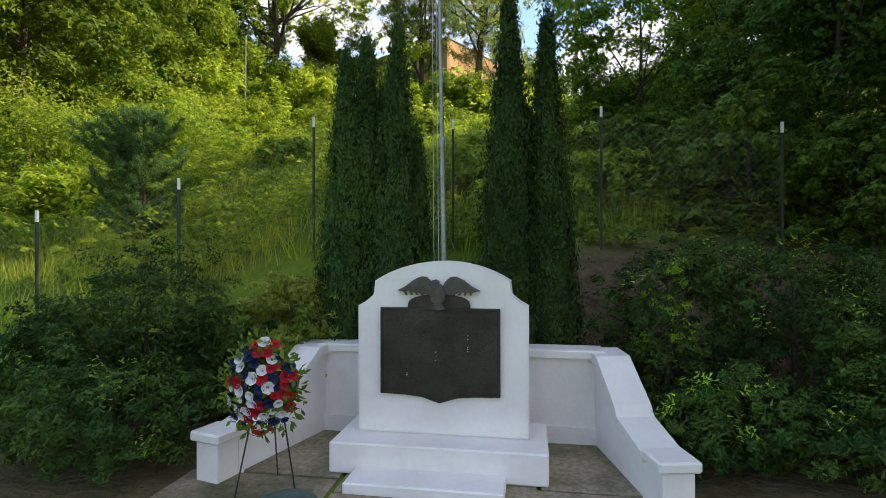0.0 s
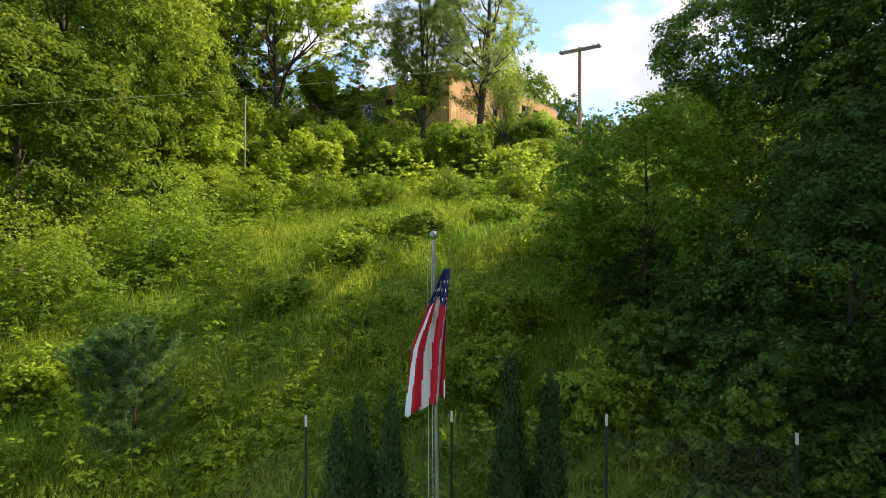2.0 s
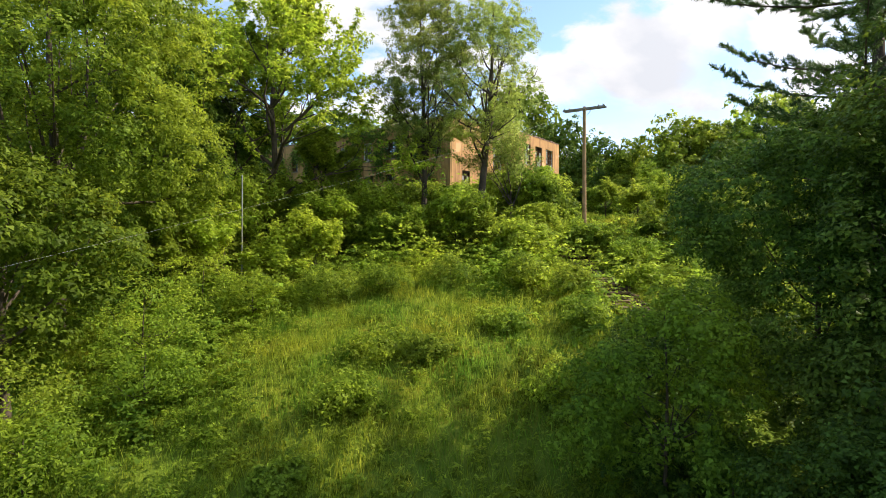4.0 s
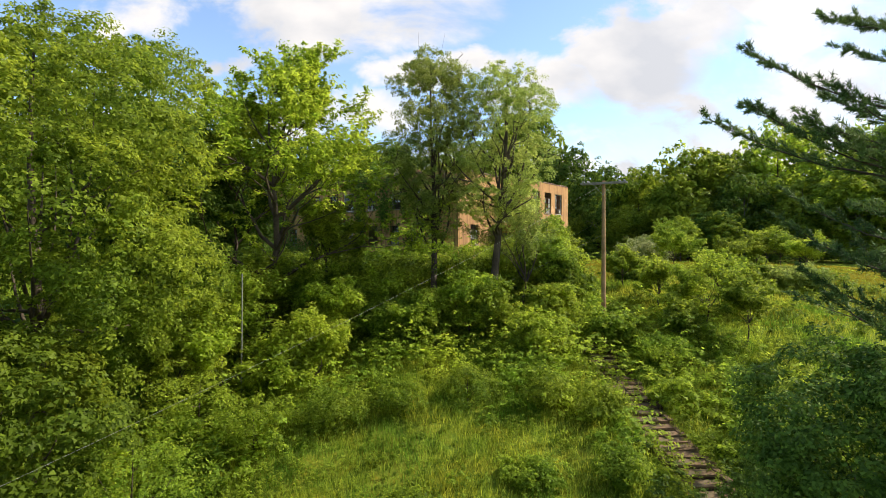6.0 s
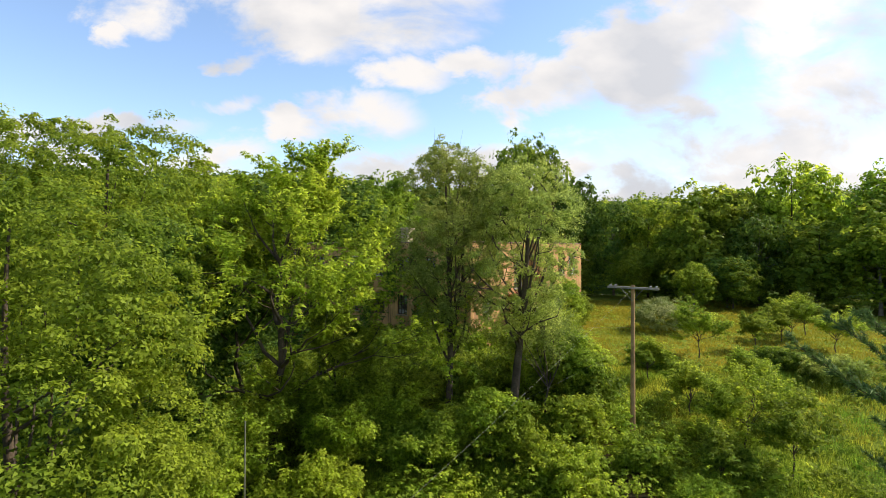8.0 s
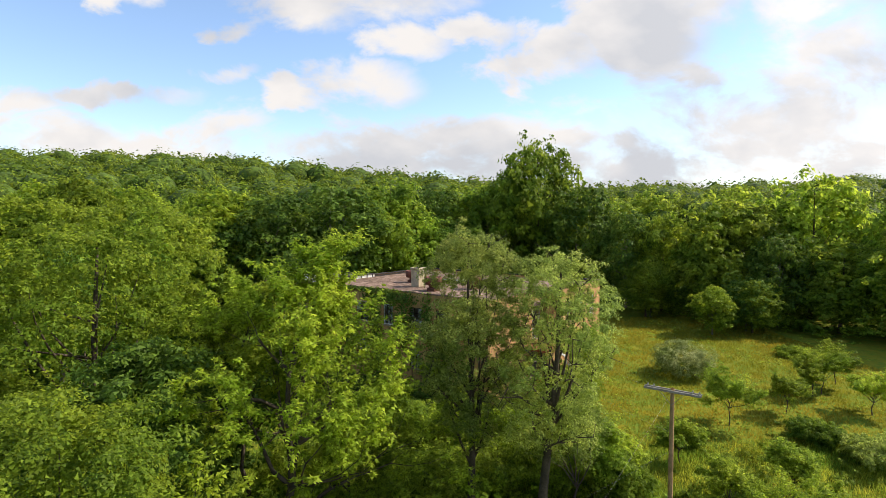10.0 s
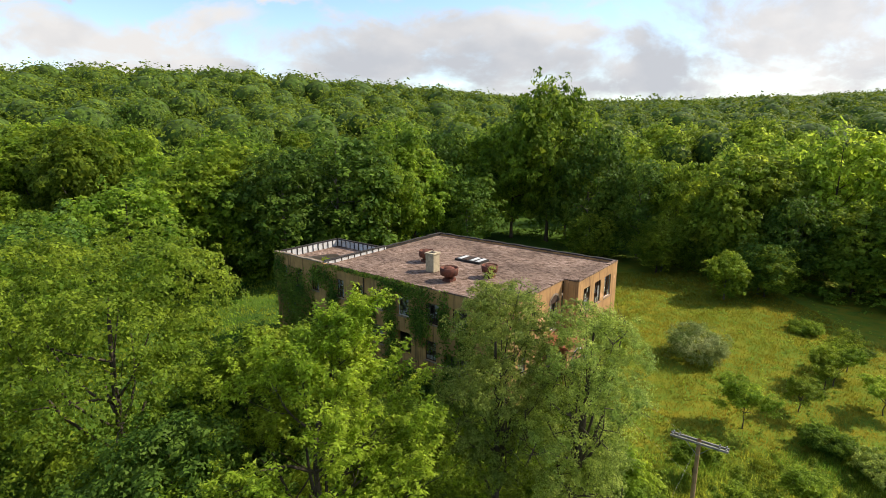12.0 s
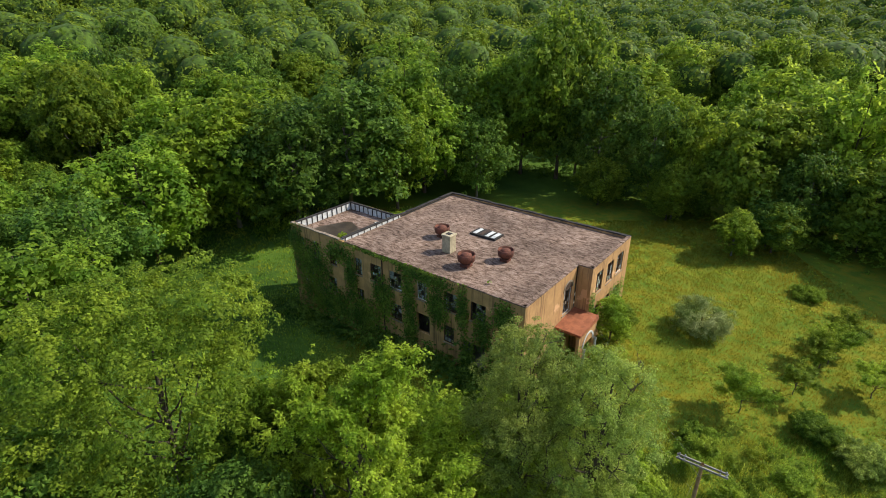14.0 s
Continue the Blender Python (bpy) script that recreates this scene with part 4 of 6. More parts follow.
# pale curb along the step between the main roof and the annex
bm = bmesh.new()
box(bm, 0.3, 9.2, 21.95, 22.25, 21.2, 22.2, 0.02)
put_under(part("curb", bm, PALE_PAINT, None, "pale flashing between the two roofs"), building, pose(0, 0, 0))
for k in range(10):
    put_under(part("clamp", boxed(0.55 + k * 0.92, 0.66 + k * 0.92, 21.89, 21.947, 21.86, 22.199, 0.01), TAR_DARK), building, pose(0, 0, 0))
put_under(part("rail", boxed(0.3, 9.2, 21.88, 22.3, 22.202, 22.30, 0.01), TAR_DARK), building, pose(0, 0, 0))
put_under(part("curb", boxed(9.2, 19.3, 21.98, 22.1, 21.86, 22.04), TAR_DARK), building, pose(0, 0, 0))
put_under(part("fallen_board", boxed(-1.3, 1.3, -0.16, 0.16, 0, 0.08), PALE_PAINT), building, pose(6.2, 23.6, 21.24, 0, 0, 20))

bm = bmesh.new()
ring = [(3.0 + 2.5 * math.cos(w) * (1 + 0.22 * math.sin(3 * w)), 25.7 + 3.0 * math.sin(w) * (1 + 0.18 * math.cos(2 * w + 1))) for w in np.linspace(0, 2 * math.pi, 29)[:-1]]
a_ = [bm.verts.new((x, y, 21.204)) for x, y in ring]
b_ = [bm.verts.new((x, y, 21.209)) for x, y in ring]
bm.faces.new(b_)
for i in range(28):
    bm.faces.new((a_[i], a_[(i + 1) % 28], b_[(i + 1) % 28], b_[i]))
put_under(part("wet_patch", bm, material("wet_roof_sludge", (0.075, 0.055, 0.035), 0.35, vary=0.5, scale=1.2, fine=9.0), None, "dark wet sludge on the annex roof"), building, pose(0, 0, 0))

# chimney of cream brick, skylight
ch = part("chimney", None or bmesh.new(), CREAM)
bm = bmesh.new()
box(bm, -0.5, 0.5, -0.5, 0.5, 0, 1.75, 0.03)
box(bm, -0.58, 0.58, -0.58, 0.58, 1.75, 1.92, 0.03)
bm.to_mesh(ch.data)
bm.free()
tagged(ch, "cream brick chimney with a square cap")
put_under(ch, building, pose(5.25, 11.8, 21.86))
flue = part("flue", boxed(-0.26, 0.26, -0.26, 0.26, 1.90, 1.945), TAR_DARK)
flue.parent = ch
sk = part("skylight", boxed(-0.9, 0.9, -1.6, 1.6, 0, 0.22, 0.02), TAR_DARK, None, "skylight with boarded white strips")
put_under(sk, building, pose(11.0, 11.1, 21.86))
for k in range(4):
    s = part("strip", boxed(-0.75, 0.75, -1.4 + k * 0.75, -0.98 + k * 0.75, 0.22, 0.26), PALE_PAINT if k != 2 else FRAME_DARK)
    s.parent = sk
# downspout
put_under(part("downspout", tube_mesh("downspout", [[((0, 0, 12.3), 0.06), ((0, 0, 21.6), 0.06)]], FRAME_DARK, 8), None), building, pose(-0.09, 16.05, 0))

# porch in the angle: pillars, arches, rust-red roof
put_under(part("porch_roof", prism(bmesh.new(), [(5.9, 17.05), (9.9, 17.05), (9.9, 17.55), (5.9, 17.3)], -2.6, -0.004), RUST_ROOF, None, "rust-red lean-to porch roof"), building, pose(0, 0, 0))
bm = bmesh.new()
holes_wall(bm, 3.9, 12.8, 17.04, [(1.0, 3.1, 12.8, 15.6)], 0.3)
put_under(part("porch_wall", bm, STUCCO), building, pose(5.95, -2.5, 0))
bm = bmesh.new()
for a, b in zip(np.linspace(0, math.pi, 12)[:-1], np.linspace(0, math.pi, 12)[1:]):
    q = [(8.0 + r * math.cos(w), 15.45 + r * math.sin(w)) for r, w in ((1.06, a), (1.25, a), (1.25, b), (1.06, b))]
    prism(bm, q, -2.56, -2.503)
put_under(part("porch_arch", bm, PALE_PAINT), building, pose(0, 0, 0))
put_under(part("porch_column", tube_mesh("porch_column", [[((0, 0, 12.8), 0.16), ((0, 0, 15.5), 0.13)]], PALE_PAINT, 12), None), building, pose(6.75, -2.75, 0))
put_under(part("porch_column", tube_mesh("porch_column", [[((0, 0, 12.8), 0.16), ((0, 0, 15.5), 0.13)]], PALE_PAINT, 12), None), building, pose(9.25, -2.75, 0))


def roof_vent(u, v, s):
    p = bpt(u, v)
    root = empty("roof_vent", (*p, 21.86), B_TURN)
    part("base", boxed(-0.45 * s, 0.45 * s, -0.45 * s, 0.45 * s, 0, 0.3 * s, 0.02), RUST, root)
    part("drum", lathe(bmesh.new(), [(0.42 * s, 0.3 * s), (0.42 * s, 0.5 * s), (0.80 * s, 0.62 * s), (0.86 * s, 1.0 * s), (0.86 * s, 1.3 * s), (0.80 * s, 1.32 * s), (0.78 * s, 1.05 * s)], 24), RUST, root)
    part("cap", lathe(bmesh.new(), [(0.55 * s, 1.06 * s), (0.50 * s, 1.22 * s), (0.30 * s, 1.34 * s), (0.06 * s, 1.40 * s)], 20), RUST, root, "domed rusty vent cap")
    tagged(root, "round rusted steel roof ventilator standing on the flat roof", "roof vent", "roof ventilators")


roof_vent(3.6, 8.5, 1.0)
roof_vent(6.9, 6.2, 0.92)
roof_vent(7.7, 14.6, 0.95)

# ---------------------------------------------------------------- the memorial
MON = (0.0, 4.13, 0.0)
M_TURN = -9.5
PATIO = 0.32


def at_monument(ob):
    ob.matrix_world = pose(*MON, 0, 0, M_TURN)
    return ob


patio = at_monument(new("pavement"))
tagged(patio, "worn mossy concrete patio slabs with cracks", "pavement", kind="structure")
rnd = random.Random(5)
for x0, x1, y0, y1 in ((-1.9, -0.72, -1.6, -0.35), (-0.7, 0.56, -1.6, -0.56), (0.58, 1.9, -1.6, -0.30), (-1.55, -0.72, -0.33, 0.66), (-0.7, 0.72, -0.54, 0.66), (0.74, 1.5, -0.28, 0.66),
                       (-1.9, -0.72, -3.4, -1.62), (-0.7, 0.56, -3.4, -1.62), (0.58, 1.9, -3.4, -1.62)):
    part("slab", boxed(x0 + 0.006, x1 - 0.006, y0 + 0.006, y1 - 0.006, 0.16, PATIO + rnd.uniform(-0.012, 0.0), 0.008), CONCRETE, patio)

memorial = at_monument(new("memorial_stone"))
tagged(memorial, "white painted memorial stone with a bronze plaque and eagle", "monument")
part("plinth", boxed(-0.83, 0.80, -0.27, 0.42, PATIO, 0.555, 0.012), PAINT, memorial)
part("step", boxed(-0.62, 0.50, -0.56, -0.272, PATIO - 0.03, 0.385, 0.01), PAINT, memorial)
w, top = 0.675, 1.91
out = [(-w, 0.556), (-w, 1.555), (-0.535, 1.635), (-0.535, 1.755)]
arc_r = (0.535 ** 2 + 0.155 ** 2) / (2 * 0.155)
for k in range(1, 18):
    x = -0.535 + 1.07 * k / 18
    out.append((x, top - arc_r + math.sqrt(arc_r ** 2 - x * x)))
out += [(0.535, 1.755), (0.535, 1.635), (w, 1.555), (w, 0.556)]
bm = prism(bmesh.new(), [(x - 0.015, z) for x, z in out], 0.0, 0.25)
bmesh.ops.bevel(bm, geom=[e for e in bm.edges if abs(e.verts[0].co.y - e.verts[1].co.y) < 1e-4], offset=0.012, segments=2, affect="EDGES")
part("slab", bm, PAINT, memorial)
# plaque with a shaped lower edge and a raised rim
px0, px1, pz0, pz1 = -0.495, 0.445, 0.875, 1.548
low = [(px0, pz0), (px0 + 0.20, pz0 - 0.006), (px0 + 0.33, pz0 - 0.018), ((px0 + px1) / 2, pz0 - 0.062), (px1 - 0.33, pz0 - 0.018), (px1 - 0.20, pz0 - 0.006), (px1, pz0)]
plaque = part("plaque", prism(bmesh.new(), [(px0, pz1), *low, (px1, pz1)], -0.026, -0.002), BRONZE, memorial, "dark bronze honour roll plaque")
bm = bmesh.new()
for a in ((px0, px1, pz1 - 0.018, pz1), (px0, px0 + 0.016, pz0, pz1 - 0.018), (px1 - 0.016, px1, pz0, pz1 - 0.018)):
    box(bm, a[0], a[1], -0.036, -0.0265, a[2], a[3], 0.003)
for (xa, za), (xb, zb) in zip(low, low[1:]):
    prism(bm, [(xa, za), (xb, zb), (xb, zb + 0.016), (xa, za + 0.016)], -0.036, -0.0265)
part("rim", bm, BRONZE, plaque)
# unreadable columns of raised lines
bm = bmesh.new()
rnd = random.Random(11)
for c, x in enumerate((px0 + 0.06, px0 + 0.36, px0 + 0.65)):
    for k in range(34):
        z = pz1 - 0.135 - k * 0.0152
        if z > pz0 + 0.02:
            box(bm, x, x + rnd.uniform(0.13, 0.22), -0.0285, -0.0262, z, z + 0.007)
box(bm, px0 + 0.12, px1 - 0.12, -0.0285, -0.0262, pz1 - 0.075, pz1 - 0.055)
box(bm, px0 + 0.2, px1 - 0.2, -0.0285, -0.0262, pz1 - 0.105, pz1 - 0.09)
part("lettering", bm, BRONZE, plaque)
# small pale specks scattered along parts of the columns
bm = bmesh.new()
for x, k0, n_ in ((px0 + 0.21, 24, 3), (px0 + 0.44, 13, 7), (px0 + 0.69, 3, 15)):
    for k in range(n_):
        if rnd.random() < 0.6:
            z = pz1 - 0.135 - (k0 + k) * 0.0152
            box(bm, x + rnd.uniform(-0.006, 0.004), x + 0.006, -0.0300, -0.0263, z, z + rnd.uniform(0.004, 0.010))
part("wear", bm, PALE_PAINT, plaque)
# eagle: spread wings over a rounded crest
bm = bmesh.new()
ex, ez = -0.03, 1.548
crest = [(ex - 0.245, ez + 0.002)]
crest += [(ex + 0.245 * math.cos(t) * (1 if abs(math.cos(t)) > 0.75 else 0.92), ez + 0.002 + 0.105 * math.sin(t) ** 0.6) for t in np.linspace(math.pi * 0.98, math.pi * 0.02, 15)]
crest += [(ex + 0.245, ez + 0.002)]
prism(bm, crest, -0.030, -0.002)
part("crest", bm, BRONZE, plaque)
bm = bmesh.new()
for s in (-1, 1):
    wing = [(0.02, 0.125), (0.05, 0.185), (0.09, 0.222), (0.135, 0.225), (0.19, 0.200), (0.25, 0.155), (0.315, 0.122), (0.285, 0.118), (0.262, 0.112), (0.235, 0.118), (0.205, 0.108), (0.17, 0.115), (0.125, 0.098), (0.06, 0.092)]
    pts = [(ex + s * x * 1.03, ez + z * 1.06 + 0.006) for x, z in wing]
    prism(bm, pts if s > 0 else pts[::-1], -0.050, -0.012)
    for k in range(5):
        x = 0.07 + k * 0.042
        q = [(ex + s * x, ez + 0.105), (ex + s * (x + 0.018), ez + 0.100), (ex + s * (x + 0.045), ez + 0.150), (ex + s * (x + 0.03), ez + 0.158)]
        prism(bm, q if s > 0 else q[::-1], -0.056, -0.0505)
body = [(ex + 0.056 * math.cos(t) * (1 - 0.25 * math.sin(t)), ez + 0.112 + 0.078 * math.sin(t)) for t in np.linspace(0, 2 * math.pi, 19)[:-1]]
prism(bm, body, -0.072, -0.012)
prism(bm, [(ex - 0.024 + 0.028 * math.cos(t), ez + 0.196 + 0.026 * math.sin(t)) for t in np.linspace(0, 2 * math.pi, 13)[:-1]], -0.080, -0.012)
prism(bm, [(ex - 0.046, ez + 0.204), (ex - 0.074, ez + 0.190), (ex - 0.046, ez + 0.184)], -0.070, -0.030)
prism(bm, [(ex - 0.030, ez + 0.045), (ex - 0.052, ez - 0.005), (ex, ez - 0.015), (ex + 0.052, ez - 0.005), (ex + 0.030, ez + 0.045)], -0.058, -0.0305)
part("eagle", bm, BRONZE_PALE, plaque, "cast bronze eagle with spread wings")

# low white wall: back, two falling wings with end piers
wall_ob = at_monument(new("memorial_wall"))
tagged(wall_ob, "low white painted wall with caps and falling wings", "wall")
BACK, WT = 0.66, 0.20
for x0, x1 in ((-1.30, -0.66), (0.64, 1.30)):
    part("back_panel", boxed(x0, x1, BACK, BACK + WT, PATIO - 0.1, 1.05, 0.006), PAINT, wall_ob)
    part("back_cap", boxed(x0 - 0.002, x1 + 0.002, BACK - 0.045, BACK + WT + 0.045, 1.051, 1.13, 0.012), PAINT, wall_ob)
    part("back_foot", boxed(x0, x1, BACK - 0.03, BACK - 0.001, PATIO - 0.02, 0.47, 0.006), PAINT, wall_ob)
part("back_panel", boxed(-0.659, 0.639, BACK, BACK + WT, PATIO - 0.1, 1.04), PAINT, wall_ob)
for s in (-1, 1):
    a, b = Vector((s * 1.30, BACK + 0.10, 0)), Vector((s * 1.545 if s > 0 else -1.60, -0.35, 0))
    L = (b - a).length
    turn = math.degrees(math.atan2(b.y - a.y, b.x - a.x))

    def placed(ob):
        ob.matrix_local = pose(a.x, a.y, 0, 0, 0, turn)
        return ob

    side = [(0, PATIO - 0.1), (0, 1.05), (0.20, 1.03), (0.58, 0.765), (0.64, 0.69), (L, 0.585), (L, PATIO - 0.1)]
    placed(part("wing", prism(bmesh.new(), side, -0.10, 0.10), PAINT, wall_ob))
    cap = [(-0.05, 1.051), (0.205, 1.031), (0.59, 0.766), (0.65, 0.691), (L - 0.01, 0.586), (L - 0.01, 0.645), (0.69, 0.745), (0.63, 0.82), (0.225, 1.11), (-0.05, 1.13)]
    bm = prism(bmesh.new(), cap, -0.145, 0.145)
    placed(part("wing_cap", bm, PAINT, wall_ob))
    placed(part("pier", boxed(L + 0.002, L + 0.21, -0.105, 0.105, PATIO - 0.1, 0.60, 0.008), PAINT, wall_ob))
    placed(part("pier_cap", boxed(L - 0.03, L + 0.24, -0.14, 0.14, 0.601, 0.675, 0.014), PAINT, wall_ob))

# flagpole behind the stone
pole = empty("flagpole", (0.035, 4.86, ground(0, 4.86)))
g0 = ground(0, 4.86)
tagged(pole, "slim weathered metal flagpole with a ball top and halyard", "flagpole")


def on_pole(z):
    """The pole leans a little."""
    s = (z - g0) / 5.3
    return (-0.085 * s, -0.02 * s, z - g0)


part("shaft", tube_mesh("shaft", [[(on_pole(g0 - 0.1), 0.026), (on_pole(2.98), 0.024)]], STEEL, 12), None, pole)
part("upper_shaft", tube_mesh("upper_shaft", [[(on_pole(2.98), 0.019), (on_pole(5.74), 0.0165)]], STEEL, 12), None, pole)
part("collar", tube_mesh("collar", [[(on_pole(2.93), 0.031), (on_pole(3.02), 0.031), (on_pole(3.03), 0.020)]], STEEL, 12), None, pole)
bm = lathe(bmesh.new(), [(0.012, -0.03), (0.030, -0.012), (0.034, 0.012), (0.026, 0.032), (0.006, 0.042)], 14, *on_pole(5.78)[:2])
bmesh.ops.translate(bm, verts=bm.verts, vec=(0, 0, 5.78 - g0))
part("ball", bm, STEEL, pole)
for dx, sag in ((-0.05, 0.0), (-0.075, -0.02)):
    pts = [((on_pole(z)[0] + dx * (1 - 0.6 * abs((z - 1.6) / 4.1)) + sag, -0.03, z - g0), 0.0026) for z in np.linspace(1.3, 5.6, 12)]
    part("halyard", tube_mesh("halyard", pts and [pts], ROPE, 5), None, pole)


def flag():
    """A flag hanging limp in long folds: the canton above, stripes running down."""
    rows_, cols_ = 46, 36
    V = []
    for i in range(rows_ + 1):
        t = i / rows_
        wide = 0.03 + 0.185 * min(1, t * 1.7) ** 0.9 - 0.03 * t
        for j in range(cols_ + 1):
            s = j / cols_
            fold = 0.055 * math.sin(s * 15.5 + t * 1.7) * min(1, 0.25 + t * 1.6)
            low = 1.12 * t + (0.14 * (1 - s) - 0.05 * s) * t ** 3 + 0.02 * math.sin(s * 21) * t
            x = -wide * (1 - s) + 0.045 - 0.10 * t * (1 - s) ** 2 + 0.012 * math.sin(s * 9 + t * 3)
            V.append((x * 1.25 + 0.07 - 0.02 * t, -0.055 + fold - 0.03 * (1 - s), -low))
    F, mats_ = [], []
    for i in range(rows_):
        for j in range(cols_):
            w_ = cols_ + 1
            F.append((i * w_ + j, i * w_ + j + 1, (i + 1) * w_ + j + 1, (i + 1) * w_ + j))
            t, s = (i + 0.5) / rows_, (j + 0.5) / cols_
            edge = 0.25 + 0.03 * math.sin(s * 11)
            if t < edge:
                k = 2
                if 0.10 < t and 0.30 < s < 0.52 and t < 0.17:
                    k = 1
                if (i % 3 == 1) and ((j + i // 3 * 2) % 4 == 1) and t > 0.06:
                    k = 1
            else:
                k = int(s * 6.2 + 0.4 + (t - 0.3) * 0.9) % 2
            mats_.append(k)
    me = mesh_of("flag", V, F, [RED_CLOTH, WHITE_CLOTH, BLUE_CLOTH])
    me.polygons.foreach_set("material_index", mats_)
    me.polygons.foreach_set("use_smooth", [True] * len(F))
    ob = new("flag", me)
    ob.location = (0.035 + on_pole(5.5)[0], 4.86, 5.50)
    so = ob.modifiers.new("cloth", "SOLIDIFY")
    so.thickness = 0.003
    tagged(ob, "red, white and blue flag hanging limp on the pole", "flag")


flag()


# wreath of red, white and blue flowers on a wire stand
WX, WY, WZ = -1.215, 3.62, 1.085
stand = empty("wreath_stand", (WX, WY, PATIO))
tagged(stand, "thin dark wire tripod stand holding a wreath", "stand")
hz = WZ - PATIO
for foot in ((-0.20, -0.02), (0.21, 0.0), (-0.02, 0.34)):
    part("leg", tube_mesh("leg", [[((foot[0], foot[1], 0.0), 0.006), ((foot[0] * 0.1, 0.10, hz + 0.25), 0.006)]], POST_GREEN, 6), None, stand)
part("crossbar", tube_mesh("crossbar", [[((-0.11, 0.055, hz - 0.12), 0.006), ((0.12, 0.055, hz - 0.12), 0.006)]], POST_GREEN, 6), None, stand)
wreath = empty("wreath", (WX, WY, WZ))
tagged(wreath, "round wreath of red, white and navy artificial roses", "wreath", group="")
rng = np.random.default_rng(3)


def rose_mesh(mat):
    """A rose: layered cupped petals round a bud."""
    r = np.random.default_rng(8)
    V, F = [], []
    for ring, (n_, rad, tilt, size) in enumerate(((3, 0.010, 0.35, 0.026), (5, 0.022, 0.8, 0.034), (7, 0.036, 1.2, 0.038))):
        for k in range(n_):
            w = 2 * math.pi * k / n_ + ring * 0.6
            o = np.array([math.cos(w), math.sin(w), 0])
            s = np.array([-math.sin(w), math.cos(w), 0])
            upv = np.array([0, 0, 1]) * math.cos(tilt) + o * math.sin(tilt)
            b = len(V)
            base = o * rad * 0.5
            V += [base - s * size * 0.35, base + s * size * 0.35, base + upv * size + s * size * 0.62, base + upv * size * 1.25, base + upv * size - s * size * 0.62]
            F += [(b, b + 1, b + 2, b + 4), (b + 2, b + 3, b + 4, b + 4)]
    V = np.array(V)
    V[:, 2] += 0.006
    q = np.array([f for f in F if len(set(f)) == 4])
    t = np.array([f[:3] for f in F if len(set(f)) == 3])
    me = mixed_mesh("flower", V, q, t, [mat, mat])
    return me


ROSES = [rose_mesh(m) for m in (RED_CLOTH, WHITE_CLOTH, BLUE_CLOTH)]
placed_f = []
tries = 0
while len(placed_f) < 62 and tries < 4000:
    tries += 1
    w, rr = rng.uniform(0, 2 * math.pi), math.sqrt(rng.uniform(0, 1)) * 0.225
    p = np.array([rr * math.cos(w), -0.05 - 0.06 * math.sqrt(max(0, 1 - (rr / 0.24) ** 2)), rr * math.sin(w) * 1.32])
    if all(np.linalg.norm(p - q) > 0.047 for q in placed_f):
        k = int(rng.choice(3, p=(0.34, 0.33, 0.33)))
        f = new("flower", ROSES[k])
        f.parent = wreath
        n_ = Vector((p[0] * 1.6, -0.35, p[2] * 1.4)).normalized()
        f.matrix_local = Matrix.Translation(p) @ n_.to_track_quat("Z", "Y").to_matrix().to_4x4() @ Matrix.Scale(0.62 * rng.uniform(0.7, 1.25), 4)
        placed_f.append(p)
k = 420
w, rr = rng.uniform(0, 2 * math.pi, k), np.sqrt(rng.uniform(0.0, 1, k)) * 0.25
lp = np.stack([rr * np.cos(w), -0.03 - 0.085 * rng.uniform(0, 1, k), rr * np.sin(w) * 1.25], 1)
ln = np.stack([np.cos(w) * 0.5, -np.ones(k), np.sin(w) * 0.5], 1) + rng.normal(size=(k, 3)) * 0.4
V, F = leaf_arrays(lp, ln, 0.055, rng, 0.5)
sp = np.array([[math.cos(t) * 0.275, -0.03, math.sin(t) * 0.33] for t in np.linspace(0, 2 * math.pi, 22)[:-1]])
i = np.repeat(np.arange(21), 9)
V2, F2 = leaf_arrays(sp[i] * rng.uniform(0.88, 1.06, (len(i), 1)) + rng.normal(size=(len(i), 3)) * 0.022, rng.normal(size=(len(i), 3)) + np.array([0, -1.5, 0]), 0.06, rng, 0.42, along=sp[i] * 3)
tagged(part("greenery", mesh_of("greenery", np.concatenate([V, V2]), np.concatenate([F, F2 + len(V)]), LEAF_IVY), None, wreath), kind="stuff")
part("backing", lathe(bmesh.new(), [(0.19, -0.02), (0.23, 0.0), (0.19, 0.02)], 20), CORE, wreath).matrix_local = pose(0, 0.0, 0, 90)
marker = empty("flat_marker", (-1.02, 3.42, PATIO))
tagged(marker, "small grey-green flat stone lying on the patio", "stone")
part("stone", lathe(bmesh.new(), [(0.20, 0.0), (0.22, 0.03), (0.19, 0.06), (0.1, 0.068)], 9), material("greenish_stone", (0.10, 0.16, 0.13), 0.8, vary=0.4, scale=8.0), marker)


